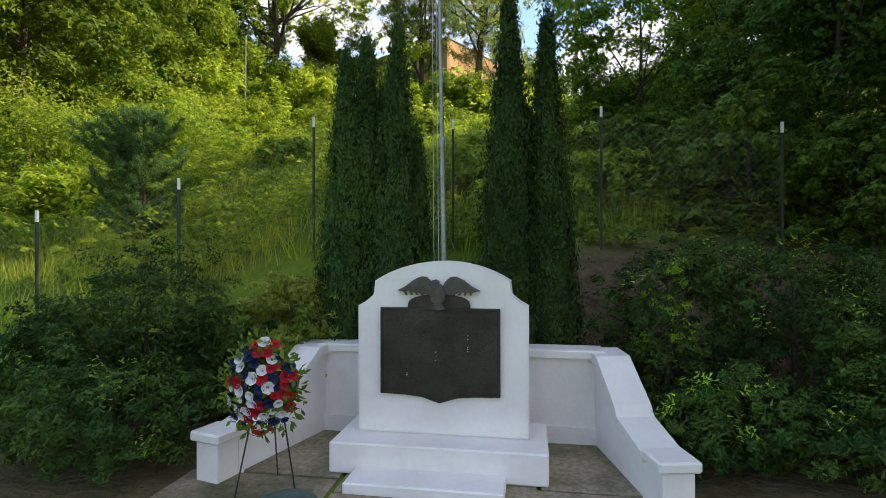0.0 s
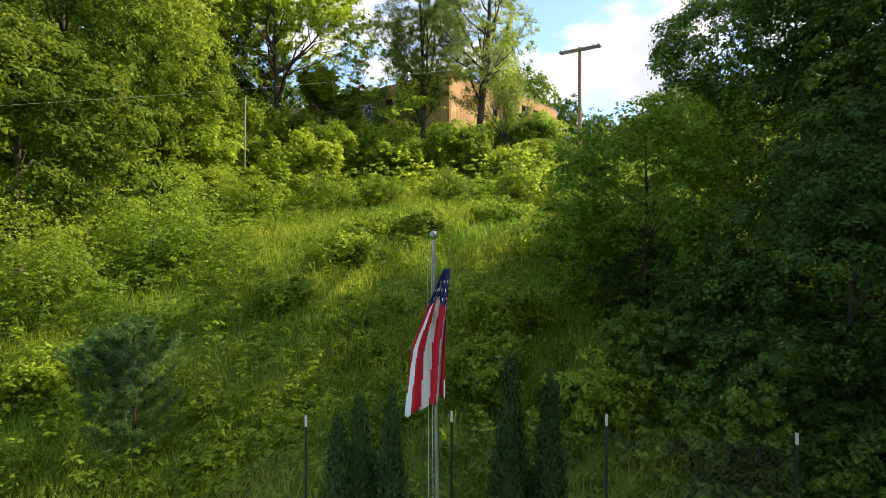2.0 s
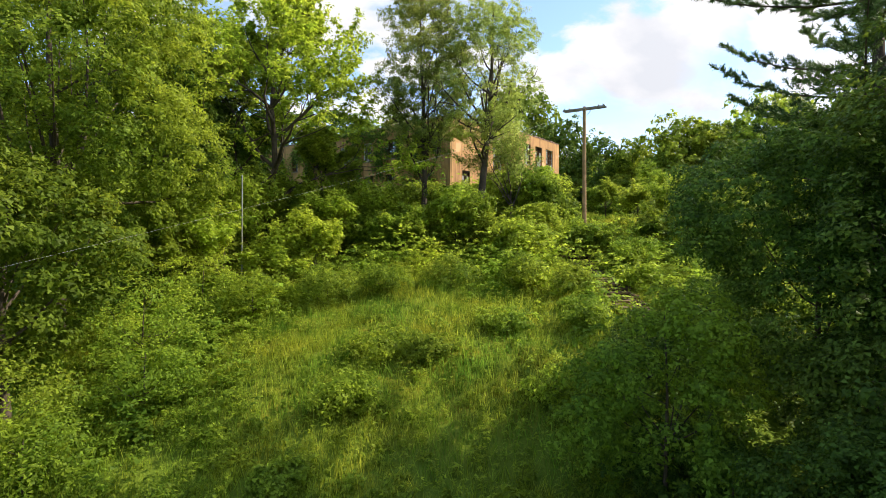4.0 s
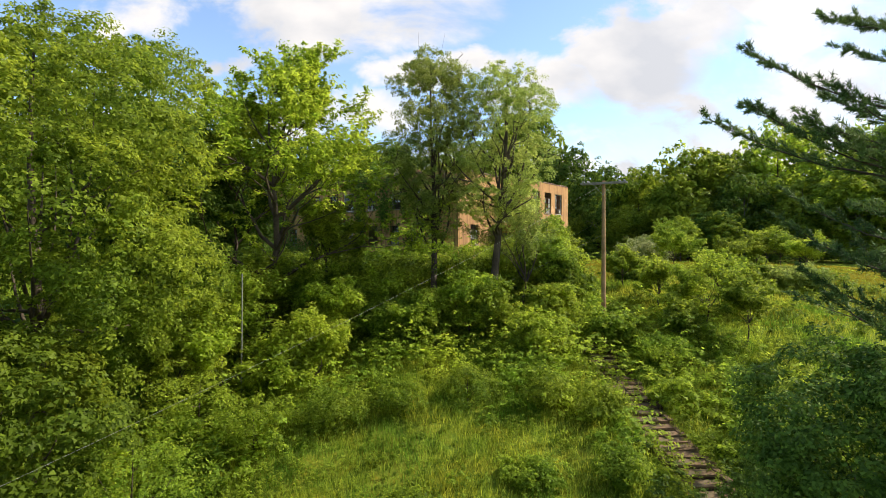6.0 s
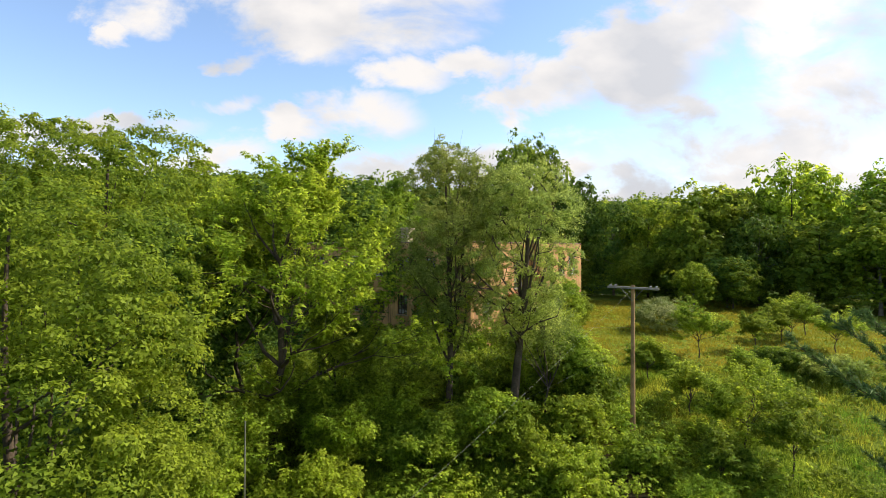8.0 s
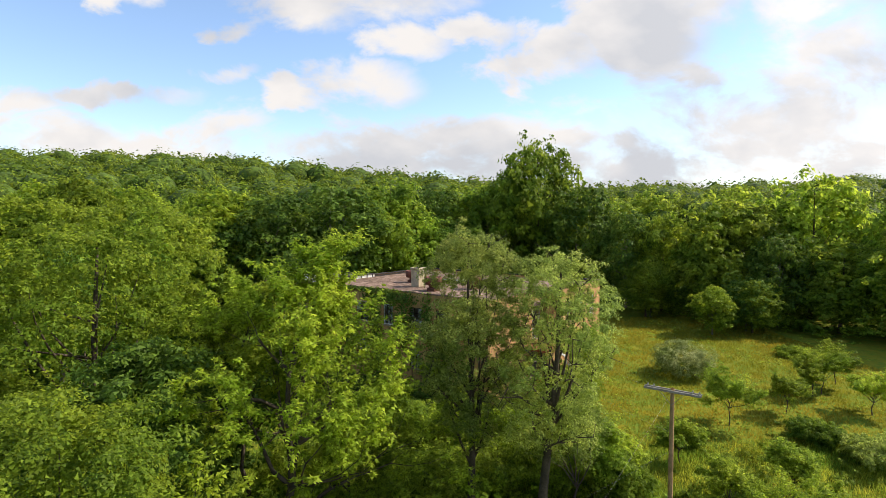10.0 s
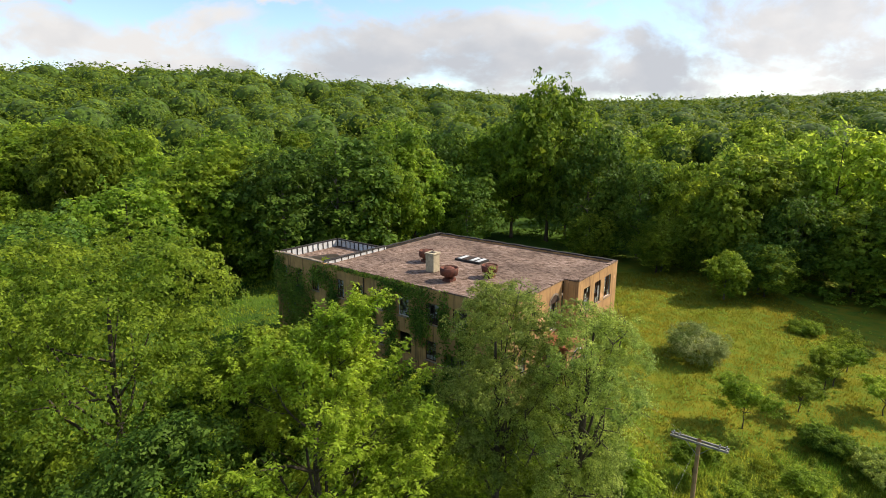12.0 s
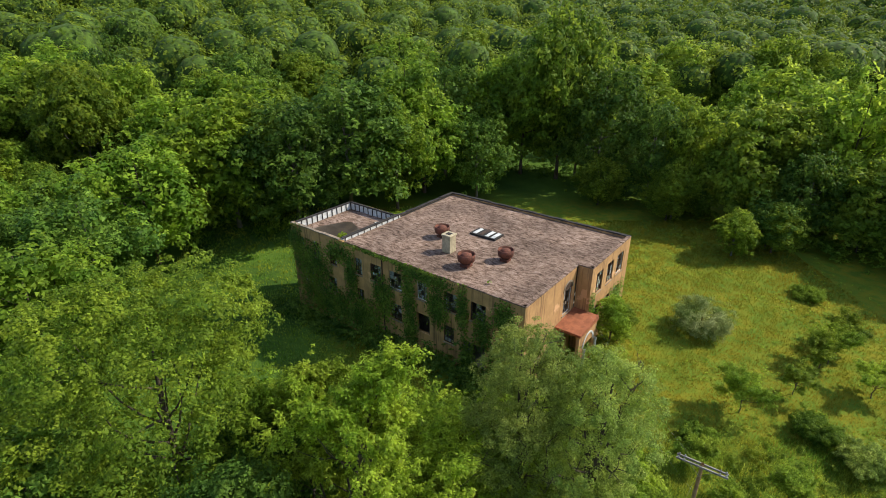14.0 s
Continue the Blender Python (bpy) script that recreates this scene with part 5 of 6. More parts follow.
# wire fence on steel posts across the foot of the hill
fence = empty("wire_fence", (0, 6.6, 0))
tagged(fence, "chain-link fence on dark steel posts with white tips", "fence")
POSTS = [(-6.3, 6.2, 2.35), (-4.6, 6.0, 2.45), (-3.01, 6.04, 2.82), (-1.61, 6.61, 3.66), (0.13, 6.76, 3.67), (1.92, 6.43, 3.74), (4.1, 6.4, 3.54)]
for x, y, z in POSTS:
    bm = bmesh.new()
    box(bm, x - 0.015, x + 0.015, y - 6.6 - 0.004, y - 6.6 + 0.004, z - 1.75, z - 0.13)
    box(bm, x - 0.004, x + 0.004, y - 6.6 + 0.0041, y - 6.6 + 0.034, z - 1.75, z - 0.13)
    p = part("post", bm, POST_GREEN, fence)
    bm = bmesh.new()
    box(bm, x - 0.015, x + 0.015, y - 6.6 - 0.004, y - 6.6 + 0.004, z - 0.13, z)
    box(bm, x - 0.004, x + 0.004, y - 6.6 + 0.0041, y - 6.6 + 0.034, z - 0.13, z)
    part("tip", bm, WHITE_TIP, p)
paths = []
for (xa, ya, za), (xb, yb, zb) in zip(POSTS, POSTS[1:]):
    n_ = int((xb - xa) / 0.085)
    A, B = np.array([xa, ya - 6.6 + 0.02, za - 0.15]), np.array([xb, yb - 6.6 + 0.02, zb - 0.15])
    hgt = 1.35
    for k in range(-16, n_ + 1):
        for s0, s1 in (((k, 0), (k + 16, 1)), ((k, 1), (k + 16, 0))):
            (k0, u0), (k1, u1) = s0, s1
            if k0 < 0:
                u0, k0 = u0 + (u1 - u0) * (-k0 / 16), 0
            if k1 > n_:
                u1, k1 = u0 + (u1 - u0) * ((n_ - k0) / max(1e-6, k1 - k0)), n_
            if k1 - k0 < 0.2:
                continue
            P = A + (B - A) * k0 / n_ - np.array([0, 0, hgt * (1 - u0)])
            Q = A + (B - A) * k1 / n_ - np.array([0, 0, hgt * (1 - u1)])
            paths.append([(P, 0.0009), (Q, 0.0009)])
part("wire_mesh", tube_mesh("wire_mesh", paths, WIRE, 3), None, fence)

# ---------------------------------------------------------------- hedges and cedars by the memorial
def bush(name, x, y, h, r, seed, mat, n, leaf, label, category="bush", group="", squash=(1, 1), per=26, core=0.74, cr=0.16, slim=0.5, lobes=8, tip=None, sink=0.1, low=0.06):
    """A bush from the ground up: short stems, leaf clusters, bright young tips where it has them."""
    rng = np.random.default_rng(seed)
    root = empty(name, (x, y, ground(x, y) - sink))
    blobs = blobs_of(rng, h, r, h * low, lobes + 4, 0.80, 0.36)
    for c, b in blobs:
        c[:2] *= np.array(squash)
        b[:2] *= np.array(squash)
    part("stem", trunk_mesh("stem", rng, h, 0.012 * h + 0.012, blobs, 7, BARK, fork=0.1), None, root)
    part("foliage", crown_mesh("foliage", rng, blobs, n, per if tip else int(per * 1.8), cr * r, leaf * (1.0 if tip else 0.86), mat, core, slim, tri=True, split=0.9, flat=0.85, loose=0.45), None, root)
    if tip:
        c, cn = crown_points(rng, blobs, max(6, n // 4))
        ok = cn[:, 2] > 0.55
        c, cn = c[ok], cn[ok]
        i = np.repeat(np.arange(len(c)), 26)
        V, F = leaf_arrays(c[i] + cn[i] * 0.05 * r + rng.normal(size=(len(i), 3)) * 0.07 * r, cn[i] * 0.5 + rng.normal(size=(len(i), 3)) * 0.6 + np.array([0, 0, 0.6]), leaf * 0.9, rng, slim, tri=True)
        tagged(part("young_growth", mesh_of("young_growth", V, F, tip), None, root), "bright fresh shoots", kind="stuff")
    return tagged(root, label, category, group)


YEW = "dense dark green yew hedge bush with bright tips"
for k, (x, y, h, r, sq) in enumerate(((-2.75, 4.95, 1.95, 0.88, (1, 0.8)), (-2.1, 5.2, 1.15, 0.6, (1, 0.7)), (-3.7, 5.2, 1.4, 0.7, (1, 0.8)),
                                      (2.15, 4.95, 2.02, 0.82, (1, 0.8)), (3.15, 4.75, 2.05, 0.95, (1, 0.8)), (4.2, 4.9, 2.0, 0.95, (1, 0.9)), (2.3, 4.1, 1.0, 0.6, (1, 0.8)), (3.4, 3.9, 1.05, 0.75, (1, 0.8)), (-2.6, 4.2, 1.0, 0.75, (1, 0.8)))):
    bush("yew_bush", x, y, h, r, 100 + k, LEAF_YEW, 300, 0.046, YEW, "bush", "yew hedge", sq, per=52, cr=0.17, slim=0.35, tip=LEAF_TIP, core=0.85)
bush("forsythia_bush", -1.50, 5.25, 1.52, 0.60, 131, LEAF_FORSYTHIA, 240, 0.055, "loose light green bush behind the white wall", "bush", core=0.5, per=24, cr=0.2, squash=(0.8, 0.5))
bush("forsythia_bush", 2.05, 4.85, 2.02, 0.26, 132, LEAF_TIP, 70, 0.05, "bright green young shoots rising out of the hedge", "bush", core=0.5, per=24, cr=0.22, slim=0.35)


def cedar(x, y, h, r, seed, full=1.5):
    """A columnar cedar: flame-shaped, upright sprays in tufts."""
    rng = np.random.default_rng(seed)
    root = empty("cedar_tree", (x, y, ground(x, y) - 0.05))

    def width(q):
        return np.minimum(1, 0.86 + q) * (1 - q ** full) ** 1.05

    tufts = 620
    t = rng.uniform(0, 0.985, tufts) ** 0.85
    w = rng.uniform(0, 2 * math.pi, tufts)
    lump = 0.97 + 0.11 * np.sin(w * 3 + t * 14 + seed) * np.cos(t * 27 + w) + 0.07 * rng.normal(size=tufts)
    rad = r * width(t) * lump
    c = np.stack([rad * np.cos(w), rad * np.sin(w), t * h], 1)
    i_ = np.repeat(np.arange(tufts), 30)
    n0 = np.stack([np.cos(w), np.sin(w), np.full(tufts, 0.2)], 1)
    p = c[i_] + rng.normal(size=(len(i_), 3)) * np.array([0.032, 0.032, 0.075])
    n = n0[i_] + rng.normal(size=(len(i_), 3)) * 0.42
    V, F = leaf_arrays(p, n, 0.040, rng, 0.50, tri=True, along=np.tile(np.array([0, 0, 1.0]), (len(i_), 1)) + 0.5 * n0[i_])
    part("foliage", mesh_of("foliage", V, F, LEAF_CEDAR), None, root)
    part("inner_foliage", lathe(bmesh.new(), [(max(0.008, r * 0.84 * float(width(q))), q * h * 0.95) for q in np.linspace(0, 1, 14)], 12), CORE_SHADED, root)
    part("trunk", tube_mesh("trunk", [[((0, 0, -0.15), 0.06), ((0, 0, h * 0.9), 0.008)]], BARK, 6), None, root)
    tagged(root, "tall narrow dark green cedar behind the memorial", "tree", "cedars behind the memorial")


# cedar core in darker green, the shade between sprays put into its colour
CORE_SHADED = material("shaded_cedar_core", (0.040, 0.076, 0.016), 0.95, vary=0.6, scale=6.0, fine=40.0, bump=0.8)
for k, (x, y, top, r, full) in enumerate(((-0.98, 5.4, 4.02, 0.28, 2.0), (-0.78, 5.46, 4.20, 0.26, 1.8), (-0.46, 5.3, 4.26, 0.32, 1.9), (-0.60, 5.5, 3.7, 0.28, 2.2), (-0.28, 5.4, 3.2, 0.2, 2.2), (0.66, 5.3, 4.66, 0.40, 1.45), (1.05, 5.35, 4.42, 0.36, 1.45), (0.84, 5.5, 3.5, 0.36, 1.6))):
    cedar(x, y, top - ground(x, y), r, 150 + k, full)


# ---------------------------------------------------------------- trees on the hillside
MAPLE = "broad leafy deciduous tree in fresh green leaf"
tree("maple_tree", -15.8, 22.5, 19.4, 6.2, 1.2, 1, LEAF_MAPLE, 1500, 44, 0.72, 0.140, MAPLE, 0.28, 16, 18, spread=0.72, lobe=0.36)
tree("maple_tree", -20.5, 15.5, 15.5, 5.6, 1.0, 2, LEAF_MAPLE, 800, 32, 0.8, 0.19, MAPLE, 0.26, 14, 12)
tree("maple_tree", -17.6, 33.0, 15.6, 4.6, 1.5, 3, LEAF_OAK, 560, 26, 0.75, 0.22, MAPLE, 0.22, 12, 10)
tree("maple_tree", -13.8, 17.5, 9.0, 3.4, 0.4, 4, LEAF_MAPLE, 560, 32, 0.6, 0.155, MAPLE, 0.16, 10, 10)
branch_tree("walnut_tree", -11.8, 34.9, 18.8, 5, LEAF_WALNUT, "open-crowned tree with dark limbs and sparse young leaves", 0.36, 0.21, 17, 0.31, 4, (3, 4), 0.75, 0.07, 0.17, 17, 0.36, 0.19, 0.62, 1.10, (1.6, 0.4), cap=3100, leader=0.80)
WILLOW = "tall slender tree with fine grey-green leaves"
tree("willow_tree", -1.6, 38.4, 19.2, 2.9, 2.6, 6, LEAF_GREY, 1250, 30, 0.50, 0.125, "tall slender tree with dense fine grey-green leaves", 0.24, 18, 22, core=0.4, twigs=5, slim=0.5, droop=0.2, lobe=0.42, spread=0.9, fork=0.2)
tree("willow_tree", 2.2, 37.3, 17.8, 3.0, 3.6, 16, LEAF_GREY, 1350, 26, 0.46, 0.120, "tall slender tree with bare forked trunk and fine grey-green leaves", 0.30, 20, 22, core=0, twigs=6, slim=0.5, droop=0.2, lean=(1.1, -0.2), lobe=0.36, spread=0.95, fork=0.3)
tree("young_tree", 4.6, 12.4, 5.4, 1.9, 0.3, 640, LEAF_MID, 330, 34, 0.45, 0.10, "slender leafy tree at the shady edge of the slope", 0.06, 12, 12, spread=0.9, lobe=0.34)
branch_tree("willow_tree", 4.6, 39.0, 9.0, 66, LEAF_GREY, "slender grey-green tree in front of the building", 0.10, 0.25, 6, 0.40, 3, (3, 4), 0.7, 0.16, 0.15, 30, 0.42, 0.13, 0.55, 0.6, (0, 0), 0.9)
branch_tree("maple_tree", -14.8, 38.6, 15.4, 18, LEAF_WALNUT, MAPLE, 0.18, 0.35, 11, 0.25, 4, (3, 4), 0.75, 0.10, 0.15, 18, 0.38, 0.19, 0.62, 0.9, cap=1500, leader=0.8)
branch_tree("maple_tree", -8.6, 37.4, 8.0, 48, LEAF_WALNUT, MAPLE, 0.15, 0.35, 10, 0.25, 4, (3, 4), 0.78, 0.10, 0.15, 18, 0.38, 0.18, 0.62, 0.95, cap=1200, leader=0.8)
tree("maple_tree", 6.6, 40.6, 4.4, 2.0, 0.4, 19, LEAF_YELLOW, 260, 24, 0.55, 0.2, MAPLE, 0.1, 10, 9)
tree("oak_tree", -24.0, 40.0, 21.0, 7.6, 3.0, 7, LEAF_MAPLE, 1000, 36, 0.9, 0.21, "large spreading tree in full green leaf", 0.35, 16, 14)
tree("oak_tree", -31.0, 33.0, 16.0, 6.5, 2.0, 8, LEAF_OAK, 600, 26, 0.95, 0.30, "large spreading tree in full green leaf", 0.3, 12, 12)
tree("maple_tree", -17.5, 39.5, 12.0, 4.2, 1.5, 9, LEAF_OAK, 420, 24, 0.8, 0.26, MAPLE, 0.2, 10, 10)

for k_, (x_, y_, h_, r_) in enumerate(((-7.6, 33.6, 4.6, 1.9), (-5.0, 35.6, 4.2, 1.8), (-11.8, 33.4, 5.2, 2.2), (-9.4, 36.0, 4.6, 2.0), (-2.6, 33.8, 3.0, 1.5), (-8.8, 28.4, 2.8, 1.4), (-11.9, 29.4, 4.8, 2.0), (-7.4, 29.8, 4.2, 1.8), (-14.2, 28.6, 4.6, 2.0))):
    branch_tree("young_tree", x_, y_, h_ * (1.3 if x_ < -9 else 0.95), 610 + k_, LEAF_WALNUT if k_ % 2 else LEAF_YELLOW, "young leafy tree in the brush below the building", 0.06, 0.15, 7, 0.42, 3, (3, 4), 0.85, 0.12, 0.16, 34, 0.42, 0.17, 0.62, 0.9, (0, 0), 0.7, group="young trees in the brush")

# dark trees and pines that shade the foot of the hill, some added out of view
SHADE = "dark leafy tree among the seen and unseen shade casters at the hill foot"
tree("shade_tree", 9.4, 10.3, 13.0, 3.6, 0.5, 20, LEAF_SHADED, 900, 46, 0.55, 0.10, SHADE, 0.2, 12, 11)
tree("shade_tree", 6.4, 8.6, 4.6, 2.1, 0.3, 21, LEAF_SHADED, 560, 44, 0.36, 0.075, SHADE, 0.1, 10, 9)
# unseen tree to the right, added to throw shade on the slope
tree("shade_tree", 12.5, 6.5, 16.5, 4.6, 0.8, 22, LEAF_SHADED, 560, 26, 0.85, 0.26, SHADE, 0.25, 12, 11)
tree("shade_tree", 9.1, 14.1, 9.8, 3.0, 0.3, 23, LEAF_SHADED, 900, 44, 0.5, 0.10, SHADE, 0.1, 10, 9)
# three more out of view, there only for the shade they cast
tree("shade_tree", 17.0, 11.0, 19.0, 5.0, 1.0, 24, LEAF_SHADED, 560, 26, 0.9, 0.28, SHADE, 0.25, 12, 11)
tree("shade_tree", 9.0, 2.5, 12.0, 4.0, 0.8, 25, LEAF_SHADED, 460, 26, 0.85, 0.26, SHADE, 0.2, 12, 11)
tree("shade_tree", 16.0, 1.0, 15.0, 5.0, 1.0, 26, LEAF_SHADED, 460, 26, 0.95, 0.3, SHADE, 0.2, 12, 11)
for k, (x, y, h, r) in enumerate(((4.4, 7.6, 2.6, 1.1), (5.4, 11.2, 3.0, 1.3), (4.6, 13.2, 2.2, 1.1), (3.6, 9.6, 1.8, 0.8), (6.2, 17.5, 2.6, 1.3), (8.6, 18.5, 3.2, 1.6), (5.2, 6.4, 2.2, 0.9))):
    bush("shade_bush", x, y, h, r, 200 + k, LEAF_SHADED, 260, 0.085, "dark leafy bush at the shady edge of the slope", "bush", "shady bushes", per=24)


def pine(x, y, h, r, seed, low=0.12, needle=0.15, step=0.95, lift=0.34, twig=0.75, many=46, slim=0.10, label="tall dark pine with needle-clad limbs that lift at their ends"):
    """A pine: whorls of limbs that lift at their ends, side shoots along them, needles along the shoots."""
    rng = np.random.default_rng(seed)
    root = empty("pine_tree", (x, y, ground(x, y) - 0.2))
    paths = [[((0, 0, 0), 0.0145 * h), ((0.005 * h, 0, h * 0.5), 0.009 * h), ((0, 0.005 * h, h), 0.008)]]
    A, B = [], []
    z = h * low
    while z < h * 0.985:
        s = 1 - z / h
        for k in range(int(rng.integers(4, 6))):
            w = rng.uniform(0, 2 * math.pi)
            L = r * min(1.0, s * 2.4) ** 0.8 * (1 - 1.3 * min(0.3, max(0.0, s - 0.42))) * rng.uniform(0.55, 1.1) + 0.06 * r
            d = np.array([math.cos(w), math.sin(w), 0.0])
            side = np.array([-d[1], d[0], 0.0])
            bend = rng.uniform(-0.16, 0.16)

            def at(t):
                return np.array([0, 0, z]) + d * L * t + side * bend * L * t * t + np.array([0, 0, L * lift * (0.1 * t + 0.75 * t * t)])

            ts = (0, 0.25, 0.5, 0.75, 1.0)
            paths.append([(at(t), (0.0016 * h + 0.006 * L) * (1 - 0.85 * t) * (0.5 + 0.5 * s)) for t in ts])
            n_ = max(5, int(L / (0.22 * twig)))
            for j in range(n_):
                t = 0.12 + 0.88 * (j + rng.uniform(0, 1)) / n_
                b0 = at(min(t, 1.0))
                out = unit(d * rng.uniform(0.3, 0.9) + side * rng.uniform(-1.0, 1.0) * (1.2 - 0.5 * t) + np.array([0, 0, rng.uniform(0.0, 0.9)]))
                l_ = twig * rng.uniform(0.45, 1.1) * (1.25 - 0.6 * t) * min(1.0, 0.5 + L / r)
                b1 = b0 + out * l_
                paths.append([(b0, 0.010 * twig), (b1, 0.004 * twig)])
                A.append(b0)
                B.append(b1 + np.array([0, 0, 0.12 * l_]))
            A.append(at(0.8))
            B.append(at(1.0))
        z += step * rng.uniform(0.7, 1.3)
    part("trunk", tube_mesh("trunk", paths, BARK, 5), None, root)
    A, B = np.array(A), np.array(B)
    i = np.repeat(np.arange(len(A)), many)
    q = rng.uniform(0.1, 1.0, len(i)) ** 0.75
    ax = unit(B - A)[i]
    al = unit(ax * 0.9 + unit(rng.normal(size=(len(i), 3))) * 0.8)
    V, F = leaf_arrays(A[i] + (B - A)[i] * q[:, None] + al * needle * 0.45, rng.normal(size=(len(i), 3)), needle, rng, slim * 1.7, 0.02, along=al * 5, tri=True)
    part("foliage", mesh_of("foliage", V, F, LEAF_PINE), None, root)
    tagged(root, label, "tree", "pines")


pine(11.4, 15.3, 18.6, 6.0, 31, low=0.42, step=0.85, many=56, slim=0.085, needle=0.17, twig=0.62, lift=0.50)
pine(15.5, 20.0, 12.5, 4.2, 32, step=1.4, many=26, needle=0.2, slim=0.12)
# this pine stays out of view and is added for its shade
pine(17.5, 7.0, 18.0, 5.5, 33, step=1.6, many=20, needle=0.22, twig=0.9, slim=0.14)
pine(-5.2, 9.2, 2.55, 0.95, 34, 0.16, 0.11, 0.15, 0.75, 0.22, 44, 0.05, "small soft young pine on the grassy slope")
# ---------------------------------------------------------------- shrubs of the slope and the lawn
rng_h = np.random.default_rng(70)
BRUSH = "wild leafy shrub on the grassy slope"
k = 0
for x, y, h, r in ((-9.0, 37.5, 3.6, 2.2), (-6.0, 39.5, 4.0, 2.2), (-2.8, 40.0, 3.6, 2.2), (0.2, 41.0, 3.4, 2.0), (3.6, 41.5, 4.0, 2.1), (5.8, 43.5, 4.4, 2.2), (7.6, 40.0, 3.2, 1.8),
                   (6.0, 36.5, 2.6, 1.6), (4.2, 32.5, 2.4, 1.4), (8.6, 33.5, 1.8, 1.2), (-1.6, 35.5, 2.4, 1.6), (0.6, 34.6, 4.2, 1.5), (1.9, 34.2, 3.6, 1.3), (-4.4, 34.5, 2.4, 1.6), (-12.5, 41.0, 4.2, 2.4), (-13.0, 34.0, 3.0, 2.0),
                   (10.4, 58.0, 6.2, 1.5), (11.6, 59.0, 4.6, 1.3), (8.4, 52.6, 3.6, 1.7), (5.4, 49.0, 3.6, 1.8), (1.8, 46.2, 3.2, 1.9), (-2.0, 47.5, 3.0, 1.9), (-6.0, 47.0, 3.2, 2.0), (-10.5, 48.0, 3.4, 2.2)):
    bush("shrub", x, y, h, r, 300 + k, LEAF_YELLOW if k % 3 else LEAF_BRIGHT, 200, 0.20, BRUSH, "shrub", "slope shrubs", per=18, cr=0.34, slim=0.6, core=0.6, lobes=14)
    k += 1
for x, y, h, r in ((-10.6, 14.2, 2.2, 1.3), (-12.5, 15.5, 3.2, 1.8), (-9.6, 17.8, 2.2, 1.3), (-11.2, 20.5, 3.4, 1.9), (-8.6, 24.5, 2.2, 1.3), (-11.5, 26.0, 3.0, 1.7), (-8.0, 11.0, 1.2, 0.8), (-7.5, 12.6, 0.9, 0.6),
                   (-3.0, 16.8, 0.9, 0.8), (-4.0, 13.7, 0.7, 0.6), (-2.4, 20.2, 0.8, 1.0), (-0.8, 19.5, 0.9, 0.7), (1.4, 12.2, 1.1, 0.7), (2.6, 9.2, 1.0, 0.6), (0.8, 10.0, 1.1, 0.6), (3.4, 17.0, 1.2, 0.9), (4.0, 16.2, 1.4, 0.8),
                   (2.2, 22.0, 1.0, 0.8), (5.4, 22.0, 1.2, 0.9), (6.0, 26.0, 1.4, 1.0), (3.6, 27.0, 1.6, 1.1), (0.2, 27.5, 1.5, 1.2), (-3.0, 27.0, 1.3, 1.1), (-5.6, 26.0, 1.6, 1.2), (9.6, 27.5, 1.2, 0.9), (10.6, 31.0, 1.6, 1.1)):
    bush("shrub", x, y, h, r, 300 + k, LEAF_YELLOW if k % 2 else LEAF_BRIGHT, 130, 0.12, BRUSH, "shrub", "slope shrubs", per=20, cr=0.42, slim=0.6, core=0)
    k += 1
SAP = "young tree with thin stem and light green leaves"
for j, (x, y, h, r) in enumerate(((15.2, 35.4, 4.9, 1.9), (16.4, 33.2, 4.6, 1.7), (19.0, 48.8, 5.0, 2.2), (12.2, 32.4, 3.4, 1.5), (13.6, 38.8, 3.6, 1.6), (18.4, 40.2, 3.8, 1.7), (30.8, 55.2, 4.4, 1.9), (24.9, 51.0, 3.4, 1.6), (29.5, 54.6, 3.6, 1.8), (34.0, 58.0, 4.2, 1.9), (12.8, 43.6, 3.2, 1.4), (31.5, 50.5, 3.8, 1.8), (19.0, 37.5, 3.0, 1.3))):
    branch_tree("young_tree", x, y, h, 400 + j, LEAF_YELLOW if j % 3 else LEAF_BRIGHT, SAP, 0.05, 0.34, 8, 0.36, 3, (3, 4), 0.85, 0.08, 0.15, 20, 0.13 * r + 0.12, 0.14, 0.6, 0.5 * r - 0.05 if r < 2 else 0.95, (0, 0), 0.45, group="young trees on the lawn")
for j, (x, y, h, r, m, lab) in enumerate(((20.9, 60.9, 3.4, 2.7, LEAF_BLOSSOM, "wide rounded shrub dotted with pale blossom"), (26.2, 43.4, 1.7, 1.7, LEAF_GREY, "low rounded grey-green shrub on the lawn"), (36.6, 67.8, 1.2, 1.6, LEAF_MID, "low rounded shrub on the lawn"), (24.0, 46.6, 1.5, 1.7, LEAF_MID, "low rounded shrub on the lawn"), (14.3, 46.0, 1.5, 1.2, LEAF_MID, "low rounded shrub on the lawn"))):
    bush("lawn_shrub", x, y, h, r, 450 + j, m, 460, 0.15, lab, "shrub", "lawn shrubs", per=26, cr=0.2, lobes=14, low=0.02)


# ---------------------------------------------------------------- utility pole and cables
upole = empty("utility_pole", (9.3, 36.9, ground(9.3, 36.9)))
ug = ground(9.3, 36.9)
UT = 19.35 - ug
tagged(upole, "weathered wooden utility pole with a bare crossarm", "utility pole")
part("pole", tube_mesh("pole", [[((0, 0, -0.3), 0.15), ((0, 0, UT), 0.105)]], WOOD_POLE, 12), None, upole)
arm = part("crossarm", boxed(-1.45, 1.45, -0.20, -0.11, -0.06, 0.06, 0.008), WOOD_GREY, upole, "pair of grey wooden crossarm planks")
arm.matrix_local = pose(0, 0, UT - 0.16, 0, 1, -34)
